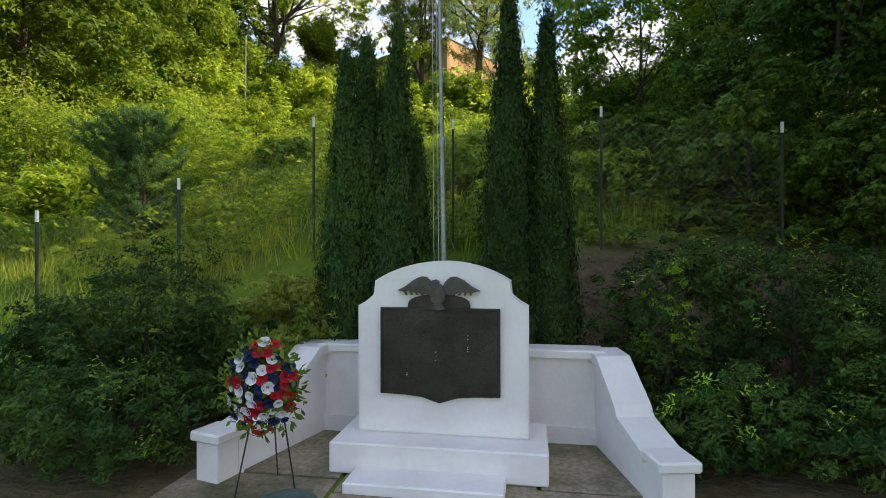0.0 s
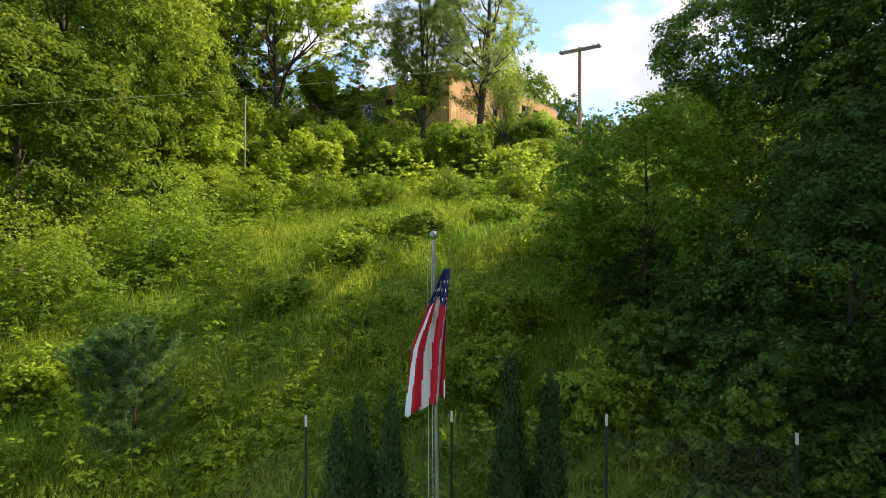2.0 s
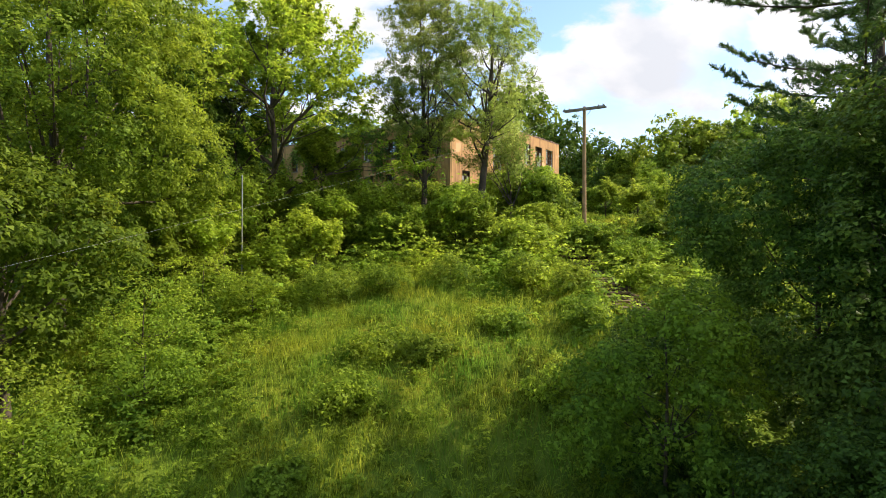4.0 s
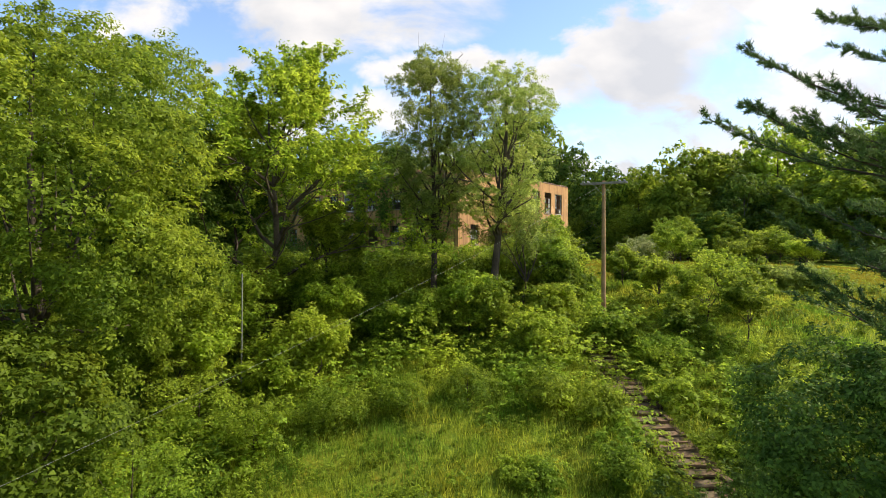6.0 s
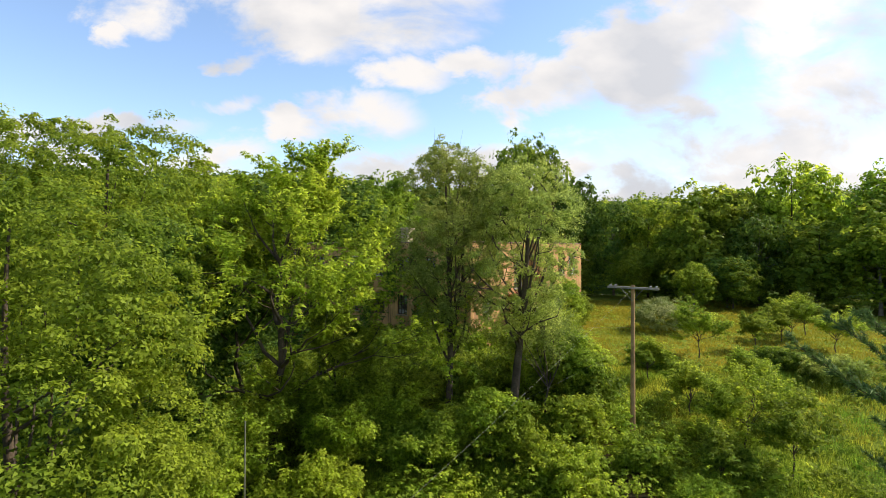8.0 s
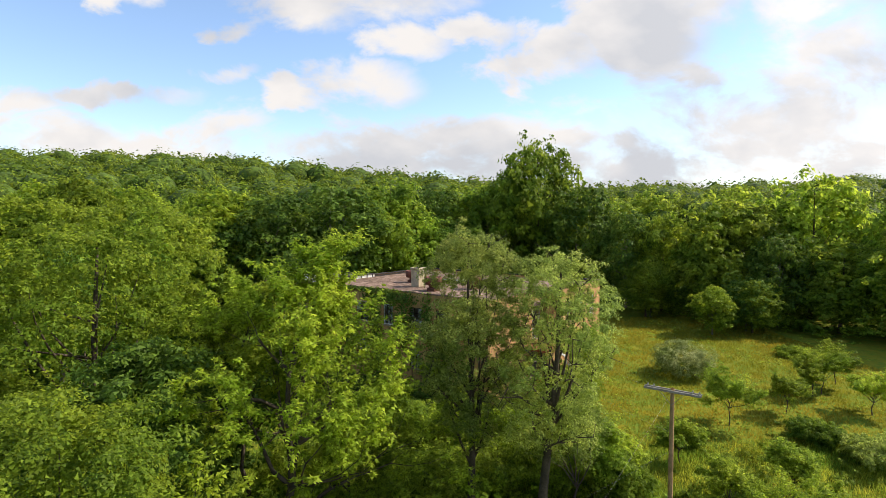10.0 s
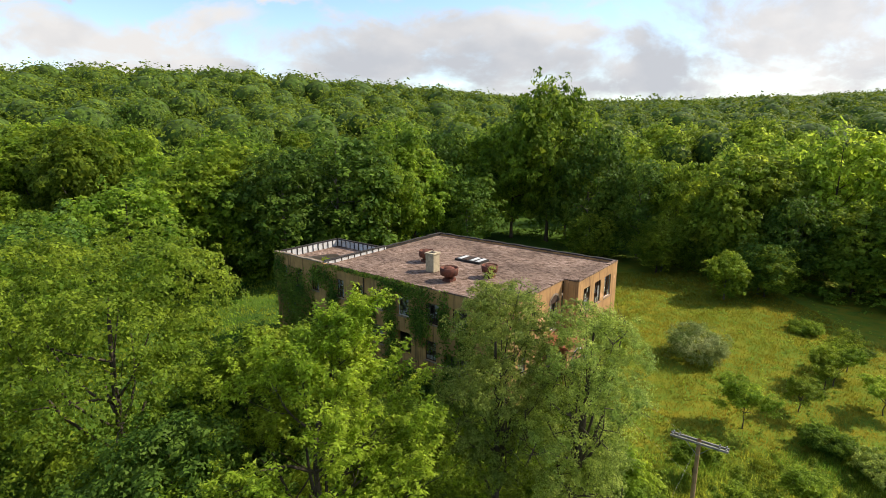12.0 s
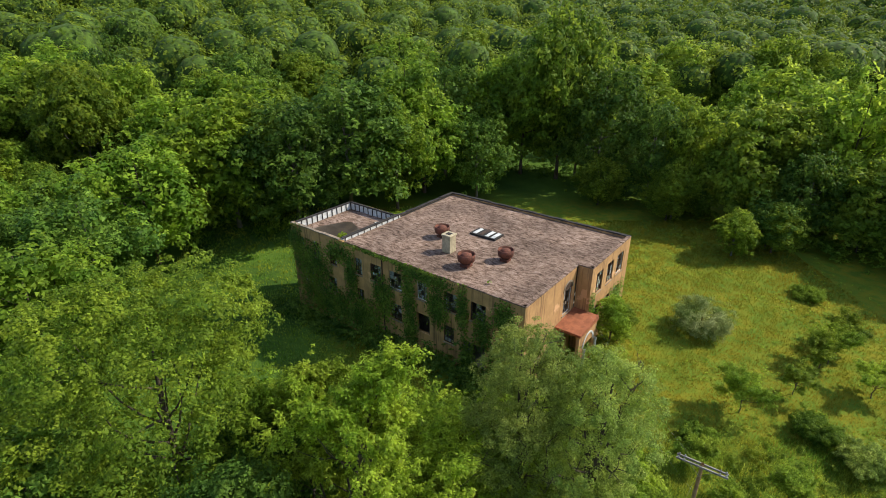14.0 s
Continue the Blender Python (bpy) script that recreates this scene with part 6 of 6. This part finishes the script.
part("plank", boxed(-1.45, 1.45, 0.11, 0.20, -0.06, 0.06, 0.008), WOOD_GREY, arm)
for x in (-1.32, -1.0, 1.0, 1.32):
    for y in (-0.155, 0.155):
        part("insulator", lathe(bmesh.new(), [(0.02, 0.06), (0.045, 0.09), (0.04, 0.16), (0.015, 0.17)], 8, x, y), STEEL, arm)
for x in (-1.38, 1.38):
    part("spacer_bolt", tube_mesh("spacer_bolt", [[((x, -0.21, 0), 0.012), ((x, 0.21, 0), 0.012)]], STEEL, 6), None, arm)
for s in (-1, 1):
    b = part("brace", tube_mesh("brace", [[((s * 0.62, -0.19, -0.06), 0.015), ((0, -0.13, -0.75), 0.015)]], STEEL, 5), None, arm)


def cable(a, b, sag, label, r=0.0026):
    a, b = np.array(a), np.array(b)
    pts = [(a + (b - a) * t - np.array([0, 0, sag * 4 * t * (1 - t)]), r) for t in np.linspace(0, 1, 13)]
    ob = new("cable", tube_mesh("cable", [pts], PALE_WIRE, 5))
    tagged(ob, label, "cable", "loose cables")


cable((9.3, 36.8, 19.0), (7.3, 57.0, 18.2), 0.6, "pale cable from the pole to the building")
cable((9.2, 36.8, 19.1), (-15.4, 10.1, 7.9), 0.5, "pale slack cable sagging from the pole to the grass")
cable((9.2, 36.8, 15.9), (-3.6, 35.2, ground(-3.6, 35.2) + 0.2), 0.15, "pale slack cable sagging from the pole to the grass")
cable((9.3, 36.8, 16.9), (7.3, 57.0, 15.2), 0.5, "pale cable from the pole to the building")
thin = empty("thin_pole", (-10.9, 29.2, ground(-10.9, 29.2)))
tagged(thin, "thin leaning grey metal pole on the slope", "pole")
part("shaft", tube_mesh("shaft", [[((0, 0, -0.2), 0.045), ((0.05, 0, 6.2), 0.035)]], STEEL, 8), None, thin)

# steps up the slope
steps = new("step_path")
tagged(steps, "old brown concrete steps climbing the overgrown slope", "steps", kind="structure")
A, B = np.array([8.45, 19.5]), np.array([7.25, 41.0])
d = math.degrees(math.atan2(B[1] - A[1], B[0] - A[0])) - 90
RISER = material("step_riser_concrete", (0.075, 0.052, 0.036), 0.95, vary=0.5, scale=3.0, fine=20.0, bump=0.5)
LITTER = material("soil_litter", (0.16, 0.105, 0.062), 0.95, vary=0.5, scale=5.0, fine=40.0, bump=0.6, tint=(0.075, 0.055, 0.030))
rnd = random.Random(21)
for i in range(40):
    p = A + (B - A) * i / 39
    z = ground(*p) + 0.06
    tilt = 2.5 * math.sin(i * 1.7)
    for nm, dat, m in (("tread", boxed(-0.66, 0.66, -0.30, 0.27, -0.035, 0.06 + rnd.uniform(-0.015, 0.015), 0.012), STEP_STONE if i % 7 else LITTER),
                       ("riser", boxed(-0.64, 0.64, -0.27, -0.05, -0.30, -0.036), RISER)):
        part(nm, dat, m, steps).matrix_local = pose(p[0] + rnd.uniform(-0.03, 0.03), p[1], z, rnd.uniform(-1.5, 1.5), rnd.uniform(-1.5, 1.5), d + tilt)
for s_ in (-1, 1):
    for i in range(20):
        p = A + (B - A) * (i + 0.5) / 20
        ob = part("edge_soil", boxed(-0.16, 0.16, -0.58, 0.58, -0.3, 0.10 + rnd.uniform(-0.03, 0.05), 0.04), LITTER, steps)
        ob.matrix_local = pose(p[0] + s_ * (0.80 + rnd.uniform(-0.04, 0.04)), p[1], ground(*p), 5, 0, d + rnd.uniform(-4, 4))
handrail = empty("handrail", (7.30, 27.0, ground(7.30, 27.0)))
tagged(handrail, "short rusty pipe handrail beside the old steps", "handrail")
for dy in (0.0, 1.1):
    z = ground(7.30, 27.0 + dy) - ground(7.30, 27.0)
    part("post", tube_mesh("post", [[((0, dy, z - 0.3), 0.022), ((0, dy, z + 0.85), 0.022)]], FRAME_DARK, 6), None, handrail)
z = ground(7.30, 28.1) - ground(7.30, 27.0)
part("rail", tube_mesh("rail", [[((0, -0.35, 0.78), 0.02), ((0, 0.0, 0.86), 0.02), ((0, 1.1, z + 0.86), 0.02)]], FRAME_DARK, 6), None, handrail)


# ---------------------------------------------------------------- ivy on the building
def ivy(name, face, spots, seed, per_m, label):
    """Ivy over patches (along, z, half width, half height) of a wall; face gives a plan point and the way out."""
    rng = np.random.default_rng(seed)
    P = []
    for s, z, hw, hh in spots:
        k = int(per_m * hw * hh * 3.2)
        a = rng.normal(size=(k, 2)) * 0.5
        ok = np.abs(a).max(1) < 1.1
        P.append(np.stack([s + a[ok, 0] * hw, z + a[ok, 1] * hh], 1))
    q = np.concatenate(P)
    q = q[(q[:, 1] < 22.35) & (q[:, 1] > 11.5)]
    base, along, outw = face
    k = len(q)
    off = rng.uniform(0.04, 0.30, k)
    p = np.concatenate([base + along * q[:, :1] + outw * off[:, None], q[:, 1:2]], 1)
    n = np.concatenate([np.tile(outw, (k, 1)), np.full((k, 1), 0.45)], 1) + rng.normal(size=(k, 3)) * 0.4
    V, F = leaf_arrays(p, n, 0.19, rng, 0.8)
    ob = new(name, mesh_of(name, V, F, LEAF_IVY))
    tagged(ob, label, "ivy", kind="stuff")


side_face = (bpt(0, 0), BV, -BU)
front_face = (bpt(0, BLK), BU, -BV)
ivy("ivy", side_face, [(27.0, 18.0, 3.2, 2.8), (24.0, 14.0, 6.0, 2.4), (29.4, 20.0, 1.0, 2.4), (20.6, 18.5, 1.0, 3.0), (18.6, 14.0, 2.2, 2.4), (12.6, 19.5, 0.9, 2.8), (12.4, 15.5, 1.0, 3.0), (10.5, 21.5, 3.4, 0.7), (6.2, 19.5, 0.7, 2.6), (5.6, 14.5, 1.0, 2.4), (1.9, 20.3, 1.2, 1.7), (2.4, 15.0, 1.0, 2.4), (8.8, 13.0, 2.5, 1.2), (15.0, 12.6, 3.0, 1.2), (15.5, 22.0, 7.0, 0.25), (9.0, 18.8, 1.4, 2.2), (16.0, 17.4, 1.6, 2.6), (4.0, 18.2, 1.0, 2.0), (22.6, 20.6, 1.6, 1.2)], 81, 130, "dark ivy spreading over the shaded stucco wall")
ivy("ivy", front_face, [(10.4, 17.0, 0.7, 2.6), (10.2, 14.5, 0.8, 2.0), (16.4, 15.4, 2.4, 2.4)], 82, 95, "ivy climbing the corner of the sunlit wall")
bush("roof_weed", *bpt(1.3, 23.0), 1.0, 0.7, 83, LEAF_YELLOW, 80, 0.12, "bright weed growing on the annex roof", "weed", per=18, sink=ground(*bpt(1.3, 23.0)) * 0 - (21.2 - ground(*bpt(1.3, 23.0))))

# ---------------------------------------------------------------- undergrowth: low brush over the slope
def undergrowth(name, n, x0, x1, y0, y1, seed, mat, size, leaf, per, test, label):
    """Many low brush clumps, grown into one another."""
    rng = np.random.default_rng(seed)
    x, y = rng.uniform(x0, x1, n), rng.uniform(y0, y1, n)
    ok = test(x, y)
    x, y = x[ok], y[ok]
    k = len(x)
    s = size * rng.lognormal(0, 0.45, k)
    ros = max(3, per // 6)
    i0 = np.repeat(np.arange(k), ros)
    stems = 5
    lean = rng.normal(size=(k, stems, 3)) * np.array([0.42, 0.42, 0.0]) + np.array([0, 0, 1.0])
    tall = s[:, None] * rng.uniform(0.45, 1.55, (k, stems))
    j = rng.integers(0, stems, len(i0))
    u = rng.uniform(0.12, 1.0, len(i0)) ** 0.7
    c = np.stack([x, y, ground(x, y)], 1)
    puff = rng.normal(size=(len(i0), 3)) * np.array([1, 1, 0.6])
    node = c[i0] + lean[i0, j] * (tall[i0, j] * u)[:, None] + puff * (s[i0] * (0.34 - 0.14 * u))[:, None]
    i = np.repeat(np.arange(len(i0)), 9)
    off = rng.normal(size=(len(i), 3)) * np.array([1, 1, 0.35])
    p = node[i] + off * leaf * 0.75
    p[:, 2] = np.maximum(p[:, 2], c[i0][i, 2] + 0.02)
    nn = puff[i] * 0.25 + off * 0.3 + rng.normal(size=(len(i), 3)) * 0.25 + np.array([0, 0, 0.9])
    V, F = leaf_arrays(p, nn, leaf * 1.05, rng, 0.72, tri=True)
    ob = new(name, mesh_of(name, V, F, mat))
    tagged(ob, label, "undergrowth", kind="stuff")


def meadow(x, y):
    """Outside the grassy clearing in the middle of the slope, but for a few clumps."""
    return (((x + 0.8) / 6.2) ** 2 + ((y - 21.5) / 8.0) ** 2 > 1) | (np.sin(x * 7.3) * np.sin(y * 6.1) > 0.72)


def off_path(x, y):
    """Clear of the steps."""
    return np.abs(x - (8.37 - 1.1 * (y - 21.0) / 20.0)) > np.where((y > 22.5) & (y < 28.5), 0.85, 0.3)


UNDER = "low tangled brush and saplings over the slope"
undergrowth("undergrowth", 90, 5.9, 9.6, 19, 41, 84, LEAF_BRIGHT, 0.5, 0.11, 76, lambda x, y: off_path(x, y), UNDER)
undergrowth("undergrowth", 800, -13, 20, 8, 40, 71, LEAF_BRIGHT, 0.55, 0.10, 76, lambda x, y: off_path(x, y) & meadow(x, y) & (np.sin(x * 0.55 + 1) * np.sin(y * 0.4) > -0.35), UNDER)
undergrowth("undergrowth", 620, -10, 5, 7.4, 23, 79, LEAF_BRIGHT, 0.42, 0.075, 66, lambda x, y: off_path(x, y) & meadow(x, y) & (np.sin(x * 0.9 + 2) * np.sin(y * 0.7) > -0.45), UNDER)
undergrowth("undergrowth", 1000, -14, 22, 23, 47, 72, LEAF_YELLOW, 0.85, 0.15, 84, lambda x, y: off_path(x, y) & meadow(x, y) & (x + (y - 24) * 0.1 < 16) & ((x < 9.5) | (y < 38)), UNDER)
undergrowth("undergrowth", 330, 9, 32, 24, 47, 77, LEAF_YELLOW, 0.6, 0.12, 84, lambda x, y: off_path(x, y) & (x > 9 + (y - 36) * 0.6), UNDER)
undergrowth("undergrowth", 1100, 8, 44, 44, 88, 78, LEAF_YELLOW, 0.30, 0.085, 22, lambda x, y: np.sin(x * 0.5) * np.sin(y * 0.45 + 1) > -0.3, "low weeds in the overgrown lawn")
undergrowth("undergrowth", 300, 3.2, 14, 6.6, 24, 73, LEAF_SHADED, 0.55, 0.11, 110, lambda x, y: (x > 3.0 + (y - 8) * 0.25) & off_path(x, y), "dark brush in the shade of the trees")
undergrowth("undergrowth", 260, -22, -8.5, 8, 34, 74, LEAF_MID, 0.75, 0.14, 110, lambda x, y: x < -8.5 - 0.0 * y, UNDER)
undergrowth("undergrowth", 900, -34, 62, 48, 118, 75, LEAF_MID, 2.6, 0.34, 90, lambda x, y: (((x < -31) & (y > 86)) | ((x - 10) * 0.75 + (y - 20) * 0.72 > 68)), "brush along the edge of the woods")
undergrowth("undergrowth", 2600, -27, 2, 46, 72, 76, LEAF_SHADED, 1.4, 0.2, 44, lambda x, y: np.abs((x - 0.4) * 0.614 + (y - 50.3) * 0.789 + 1.1) < 0.9, "brush growing against the shaded wall")
# ---------------------------------------------------------------- woods round the lawn
rng_f = np.random.default_rng(80)
PROTO = []
KINDS = ((LEAF_MID, 17, 6.0), (LEAF_BRIGHT, 16, 5.4), (LEAF_BRIGHT, 18, 6.2), (LEAF_YELLOW, 15, 5.0), (LEAF_OAK, 20, 6.6), (LEAF_BRIGHT, 18, 5.6))
WOOD = "tall deciduous tree at the edge of the woods"


def wood_tree(x, y, h=None, kind=None, wide=1.0):
    """A tree of the wood's edge: one of six built trees, turned and sized."""
    k = int(rng_f.integers(len(KINDS))) if kind is None else kind
    m, h0, r0 = KINDS[k]
    s = (h / h0) if h else rng_f.uniform(0.85, 1.15)
    at = pose(x, y, ground(x, y) - 0.2, 0, 0, rng_f.uniform(0, 360)) @ Matrix.Diagonal((s * wide, s * wide, s, 1))
    while len(PROTO) <= k:
        j = len(PROTO)
        mm, hh, rr = KINDS[j]
        rng = np.random.default_rng(500 + j)
        root = empty("forest_tree", (0, 0, 0))
        blobs = blobs_of(rng, hh, rr, hh * 0.03, 20, 0.74, 0.36)
        part("trunk", trunk_mesh("trunk", rng, hh, 0.25, blobs, 10, BARK_PALE if j % 3 == 1 else BARK), None, root)
        part("crown", crown_mesh("crown", rng, blobs, 420, 24, 1.15, 0.42, mm, 0.8, 0.75, tri=True, split=1.0, flat=0.95, loose=0.36), None, root)
        tagged(root, WOOD, "tree", "trees of the wood's edge")
        PROTO.append(root)
        root["free"] = 1
    root = PROTO[k]
    if root.get("free"):
        del root["free"]
        root.matrix_world = at
        return root
    o = copy_thing(root, Matrix())
    o.matrix_basis = at
    return o


# named places: the clump beyond the annex, the tall crown behind, the corner by the lawn
for x, y, h, kd, wd in ((-28.5, 90, 22, 4, 1.1), (-21.5, 96, 24, 4, 1.25), (-38.0, 90, 21, 1, 1.1), (-46, 80, 19, 0, 1.1), (-45, 66, 17, 4, 1.1), (-43, 54, 16, 0, 1.1),
                        (15.5, 113, 34, 0, 0.7), (9, 116, 25, 0, 0.95), (22, 108, 24, 4, 0.9), (2, 118, 23, 0, 1.0), (-6, 114, 24, 4, 0.9), (-13, 108, 25, 0, 0.9), (29, 101, 19, 4, 0.9), (34, 98, 18, 5, 0.8), (39.5, 91, 19.5, 3, 0.95),
                        (30, 92.5, 9.5, 1, 1.0), (45, 84, 15, 4, 0.9), (51, 80, 13, 3, 1.2), (38.7, 81, 8.5, 4, 1.3), (46, 92, 20, 5, 1.0), (54, 73, 14, 1, 1.1), (58, 68, 15, 2, 1.1), (60, 78, 18, 3, 1.0), (33, 79, 7, 1, 1.1), (39, 80, 8, 2, 1.2), (29, 92, 9, 2, 1.2), (20, 99, 9, 2, 1.2)):
    wood_tree(x, y, h, kd, wd)
taken = []
tries = 0
while len(taken) < 130 and tries < 6000:
    tries += 1
    y = rng_f.uniform(30, 165)
    x = rng_f.uniform(-1, 1) * (30 + y * 0.8) - 3
    d = math.hypot(x * 0.55, y)
    right_edge = x > 0 and (x - 10) * 0.75 + (y - 20) * 0.72 > 73
    left_edge = x < -44 or (y < 44 and x < -34) or (y > 97 and x < 0)
    if not (right_edge or left_edge) or (x > 0 and y < 62):
        continue
    if any((x - a) ** 2 + (y - b) ** 2 < 36 for a, b in taken):
        continue
    taken.append((x, y))
    wood_tree(x, y, rng_f.uniform(11, 24), kind=int(rng_f.choice((0, 1, 4, 0))) if x < 0 else int(rng_f.choice((1, 4, 3, 4, 0, 0))), wide=rng_f.uniform(0.72, 1.2))


def far_woods(name, d0, d1, step, quads, leaf, core_cuts, seed):
    """Crowns over the ridges, told apart but too many to count."""
    rng = np.random.default_rng(seed)
    n = int((d1 * 1.9) * (d1 - d0) / step ** 2 * 1.3)
    y = rng.uniform(d0, d1, n)
    x = rng.uniform(-1, 1, n) * (y * 0.98 + 40) - 4
    d = np.hypot(x * 0.55, y)
    ok = (d > d0) & (d < d1)
    cell = {}
    keep = []
    for i in np.nonzero(ok)[0]:
        key = (int(x[i] // step), int(y[i] // step))
        if key not in cell:
            cell[key] = 1
            keep.append(i)
    x, y = x[keep], y[keep]
    z = ground(x, y)
    k = len(x)
    r = step * rng.uniform(0.55, 1.0, k)
    h = rng.uniform(11, 19, k) + r * 0.5
    i = np.repeat(np.arange(k), quads)
    q = rng.uniform(-0.25, 1.0, len(i))
    w = rng.uniform(0, 2 * math.pi, len(i))
    rad = np.sqrt(np.clip(1 - q * q, 0, 1))
    lump = 1 + 0.30 * np.sin(w * 3 + i) * np.cos(q * 6 + i * 1.7)
    out = np.stack([rad * np.cos(w), rad * np.sin(w), q], 1)
    c = np.stack([x, y, z + h - r * 0.9], 1)
    p = c[i] + out * (r[i] * lump * rng.uniform(0.85, 1.05, len(i)))[:, None] * np.array([1, 1, 0.92])
    V, F = leaf_arrays(p, out + rng.normal(size=(len(i), 3)) * 0.38 + np.array([0, 0, 0.3]), leaf * 1.1, rng, 0.8, tri=True)
    s, t = sphere_arrays(core_cuts)
    cv = (c[:, None] + s[None] * (r * 0.86)[:, None, None] * np.array([1, 1, 0.9])).reshape(-1, 3)
    ct = (np.arange(k)[:, None, None] * len(s) + t[None]).reshape(-1, 3) + len(V)
    me = mixed_mesh(name, np.concatenate([V, cv]), F, ct, [LEAF_FAR, CORE])
    ob = new(name, me)
    tagged(ob, "dense deciduous woods covering the rolling ridges", "forest", kind="stuff")


LEAF_FAR = leafy("wood_leaf", (0.084, 0.144, 0.010), (0.196, 0.256, 0.016), patch=0.07, spread=0.3)
far_woods("far_woods", 150, 270, 7.6, 380, 0.75, 2, 91)
far_woods("distant_woods", 270, 620, 11.0, 130, 1.5, 1, 92)
far_woods("horizon_woods", 620, 1500, 20.0, 44, 3.6, 1, 93)


# ---------------------------------------------------------------- grass and weeds
def grass(name, n, x0, x1, y0, y1, hgt, wid, seed, label, test, mat=GRASS_BLADE):
    rng = np.random.default_rng(seed)
    x, y = rng.uniform(x0, x1, n), y0 + (y1 - y0) * rng.uniform(0, 1, n) ** 1.25
    clump = np.sin(x * 1.3 + np.sin(y * 0.8)) * np.sin(y * 1.1 + np.sin(x * 0.7))
    ok = test(x, y) & (rng.uniform(0, 1, n) < 0.62 + 0.38 * clump)
    x, y = x[ok], y[ok]
    k = len(x)
    z = ground(x, y)
    a = rng.uniform(0, 2 * math.pi, k)
    h = hgt * rng.uniform(0.45, 1.25, k)
    w = wid * rng.uniform(0.6, 1.4, k) * (1 + (y - y0) / 40)
    lean = rng.normal(size=(k, 2)) * 0.28 * h[:, None]
    b = np.stack([x, y, z - 0.03], 1)
    s = np.stack([np.cos(a) * w, np.sin(a) * w, np.zeros(k)], 1)
    tip = b + np.concatenate([lean, h[:, None]], 1)
    V = np.stack([b - s, b + s, tip], 1).reshape(-1, 3)
    ob = new(name, mesh_of(name, V, np.arange(3 * k).reshape(-1, 3), mat))
    tagged(ob, label, "grass", kind="stuff")


def slope(x, y):
    return (np.abs(x - (8.37 - 1.1 * (y - 21.0) / 20.0)) > 0.72) & ((y > 6.4) | ((np.abs(x) > 4.5) & (y > 3))) & ~((x > 0.9) & (x < 5.2) & (y < 7.5))


grass("meadow_grass", 430000, -18, 27, 3.2, 46, 0.46, 0.0095, 61, "tall meadow grass covering the slope", slope)
grass("lawn_grass", 150000, 6, 42, 36, 92, 0.24, 0.028, 62, "mown grass gone long on the lawn", lambda x, y: (x - 0.4) * 0.614 + (y - 50.3) * 0.789 > -30, GRASS_LAWN)
grass("lawn_grass", 70000, -44, -8, 44, 98, 0.30, 0.030, 64, "long grass beside the shaded wall", lambda x, y: ((x - 0.4) * 0.614 + (y - 50.3) * 0.789 < -0.3) | ((x - 0.4) * -0.789 + (y - 50.3) * 0.614 > 30.6))


def weeds(name, n, seed):
    """Broad-leaved weeds among the grass."""
    rng = np.random.default_rng(seed)
    x, y = rng.uniform(-16, 16, n), 6.8 + 34 * rng.uniform(0, 1, n) ** 1.2
    z = ground(x, y)
    h = rng.uniform(0.2, 0.95, n) * (0.6 + 0.5 * np.sin(x * 0.8) * np.sin(y * 0.6))
    i = np.repeat(np.arange(n), 16)
    tier = rng.integers(0, 3, len(i)) / 2.0
    w = rng.uniform(0, 2 * math.pi, len(i))
    out = np.stack([np.cos(w), np.sin(w), np.full(len(i), 0.15)], 1)
    size = rng.uniform(0.07, 0.15, n)
    p = np.stack([x, y, z], 1)[i] + out * (size[i] * 0.75 * (1.2 - 0.5 * tier))[:, None]
    p[:, 2] += h[i] * (0.45 + 0.55 * tier)
    V, F = leaf_arrays(p, np.array([0, 0, 1.0]) + out * 0.3 + rng.normal(size=(len(i), 3)) * 0.25, 1.0, rng, 0.45, along=out * 3, tri=True)
    c = V.reshape(-1, 3, 3)
    V = (p[:, None] + (c - p[:, None]) * size[i][:, None, None]).reshape(-1, 3)
    ob = new(name, mesh_of(name, V, F, LEAF_BRIGHT))
    tagged(ob, "broad-leaved weeds among the meadow grass", "weeds", kind="stuff")


weeds("weeds", 11000, 63)
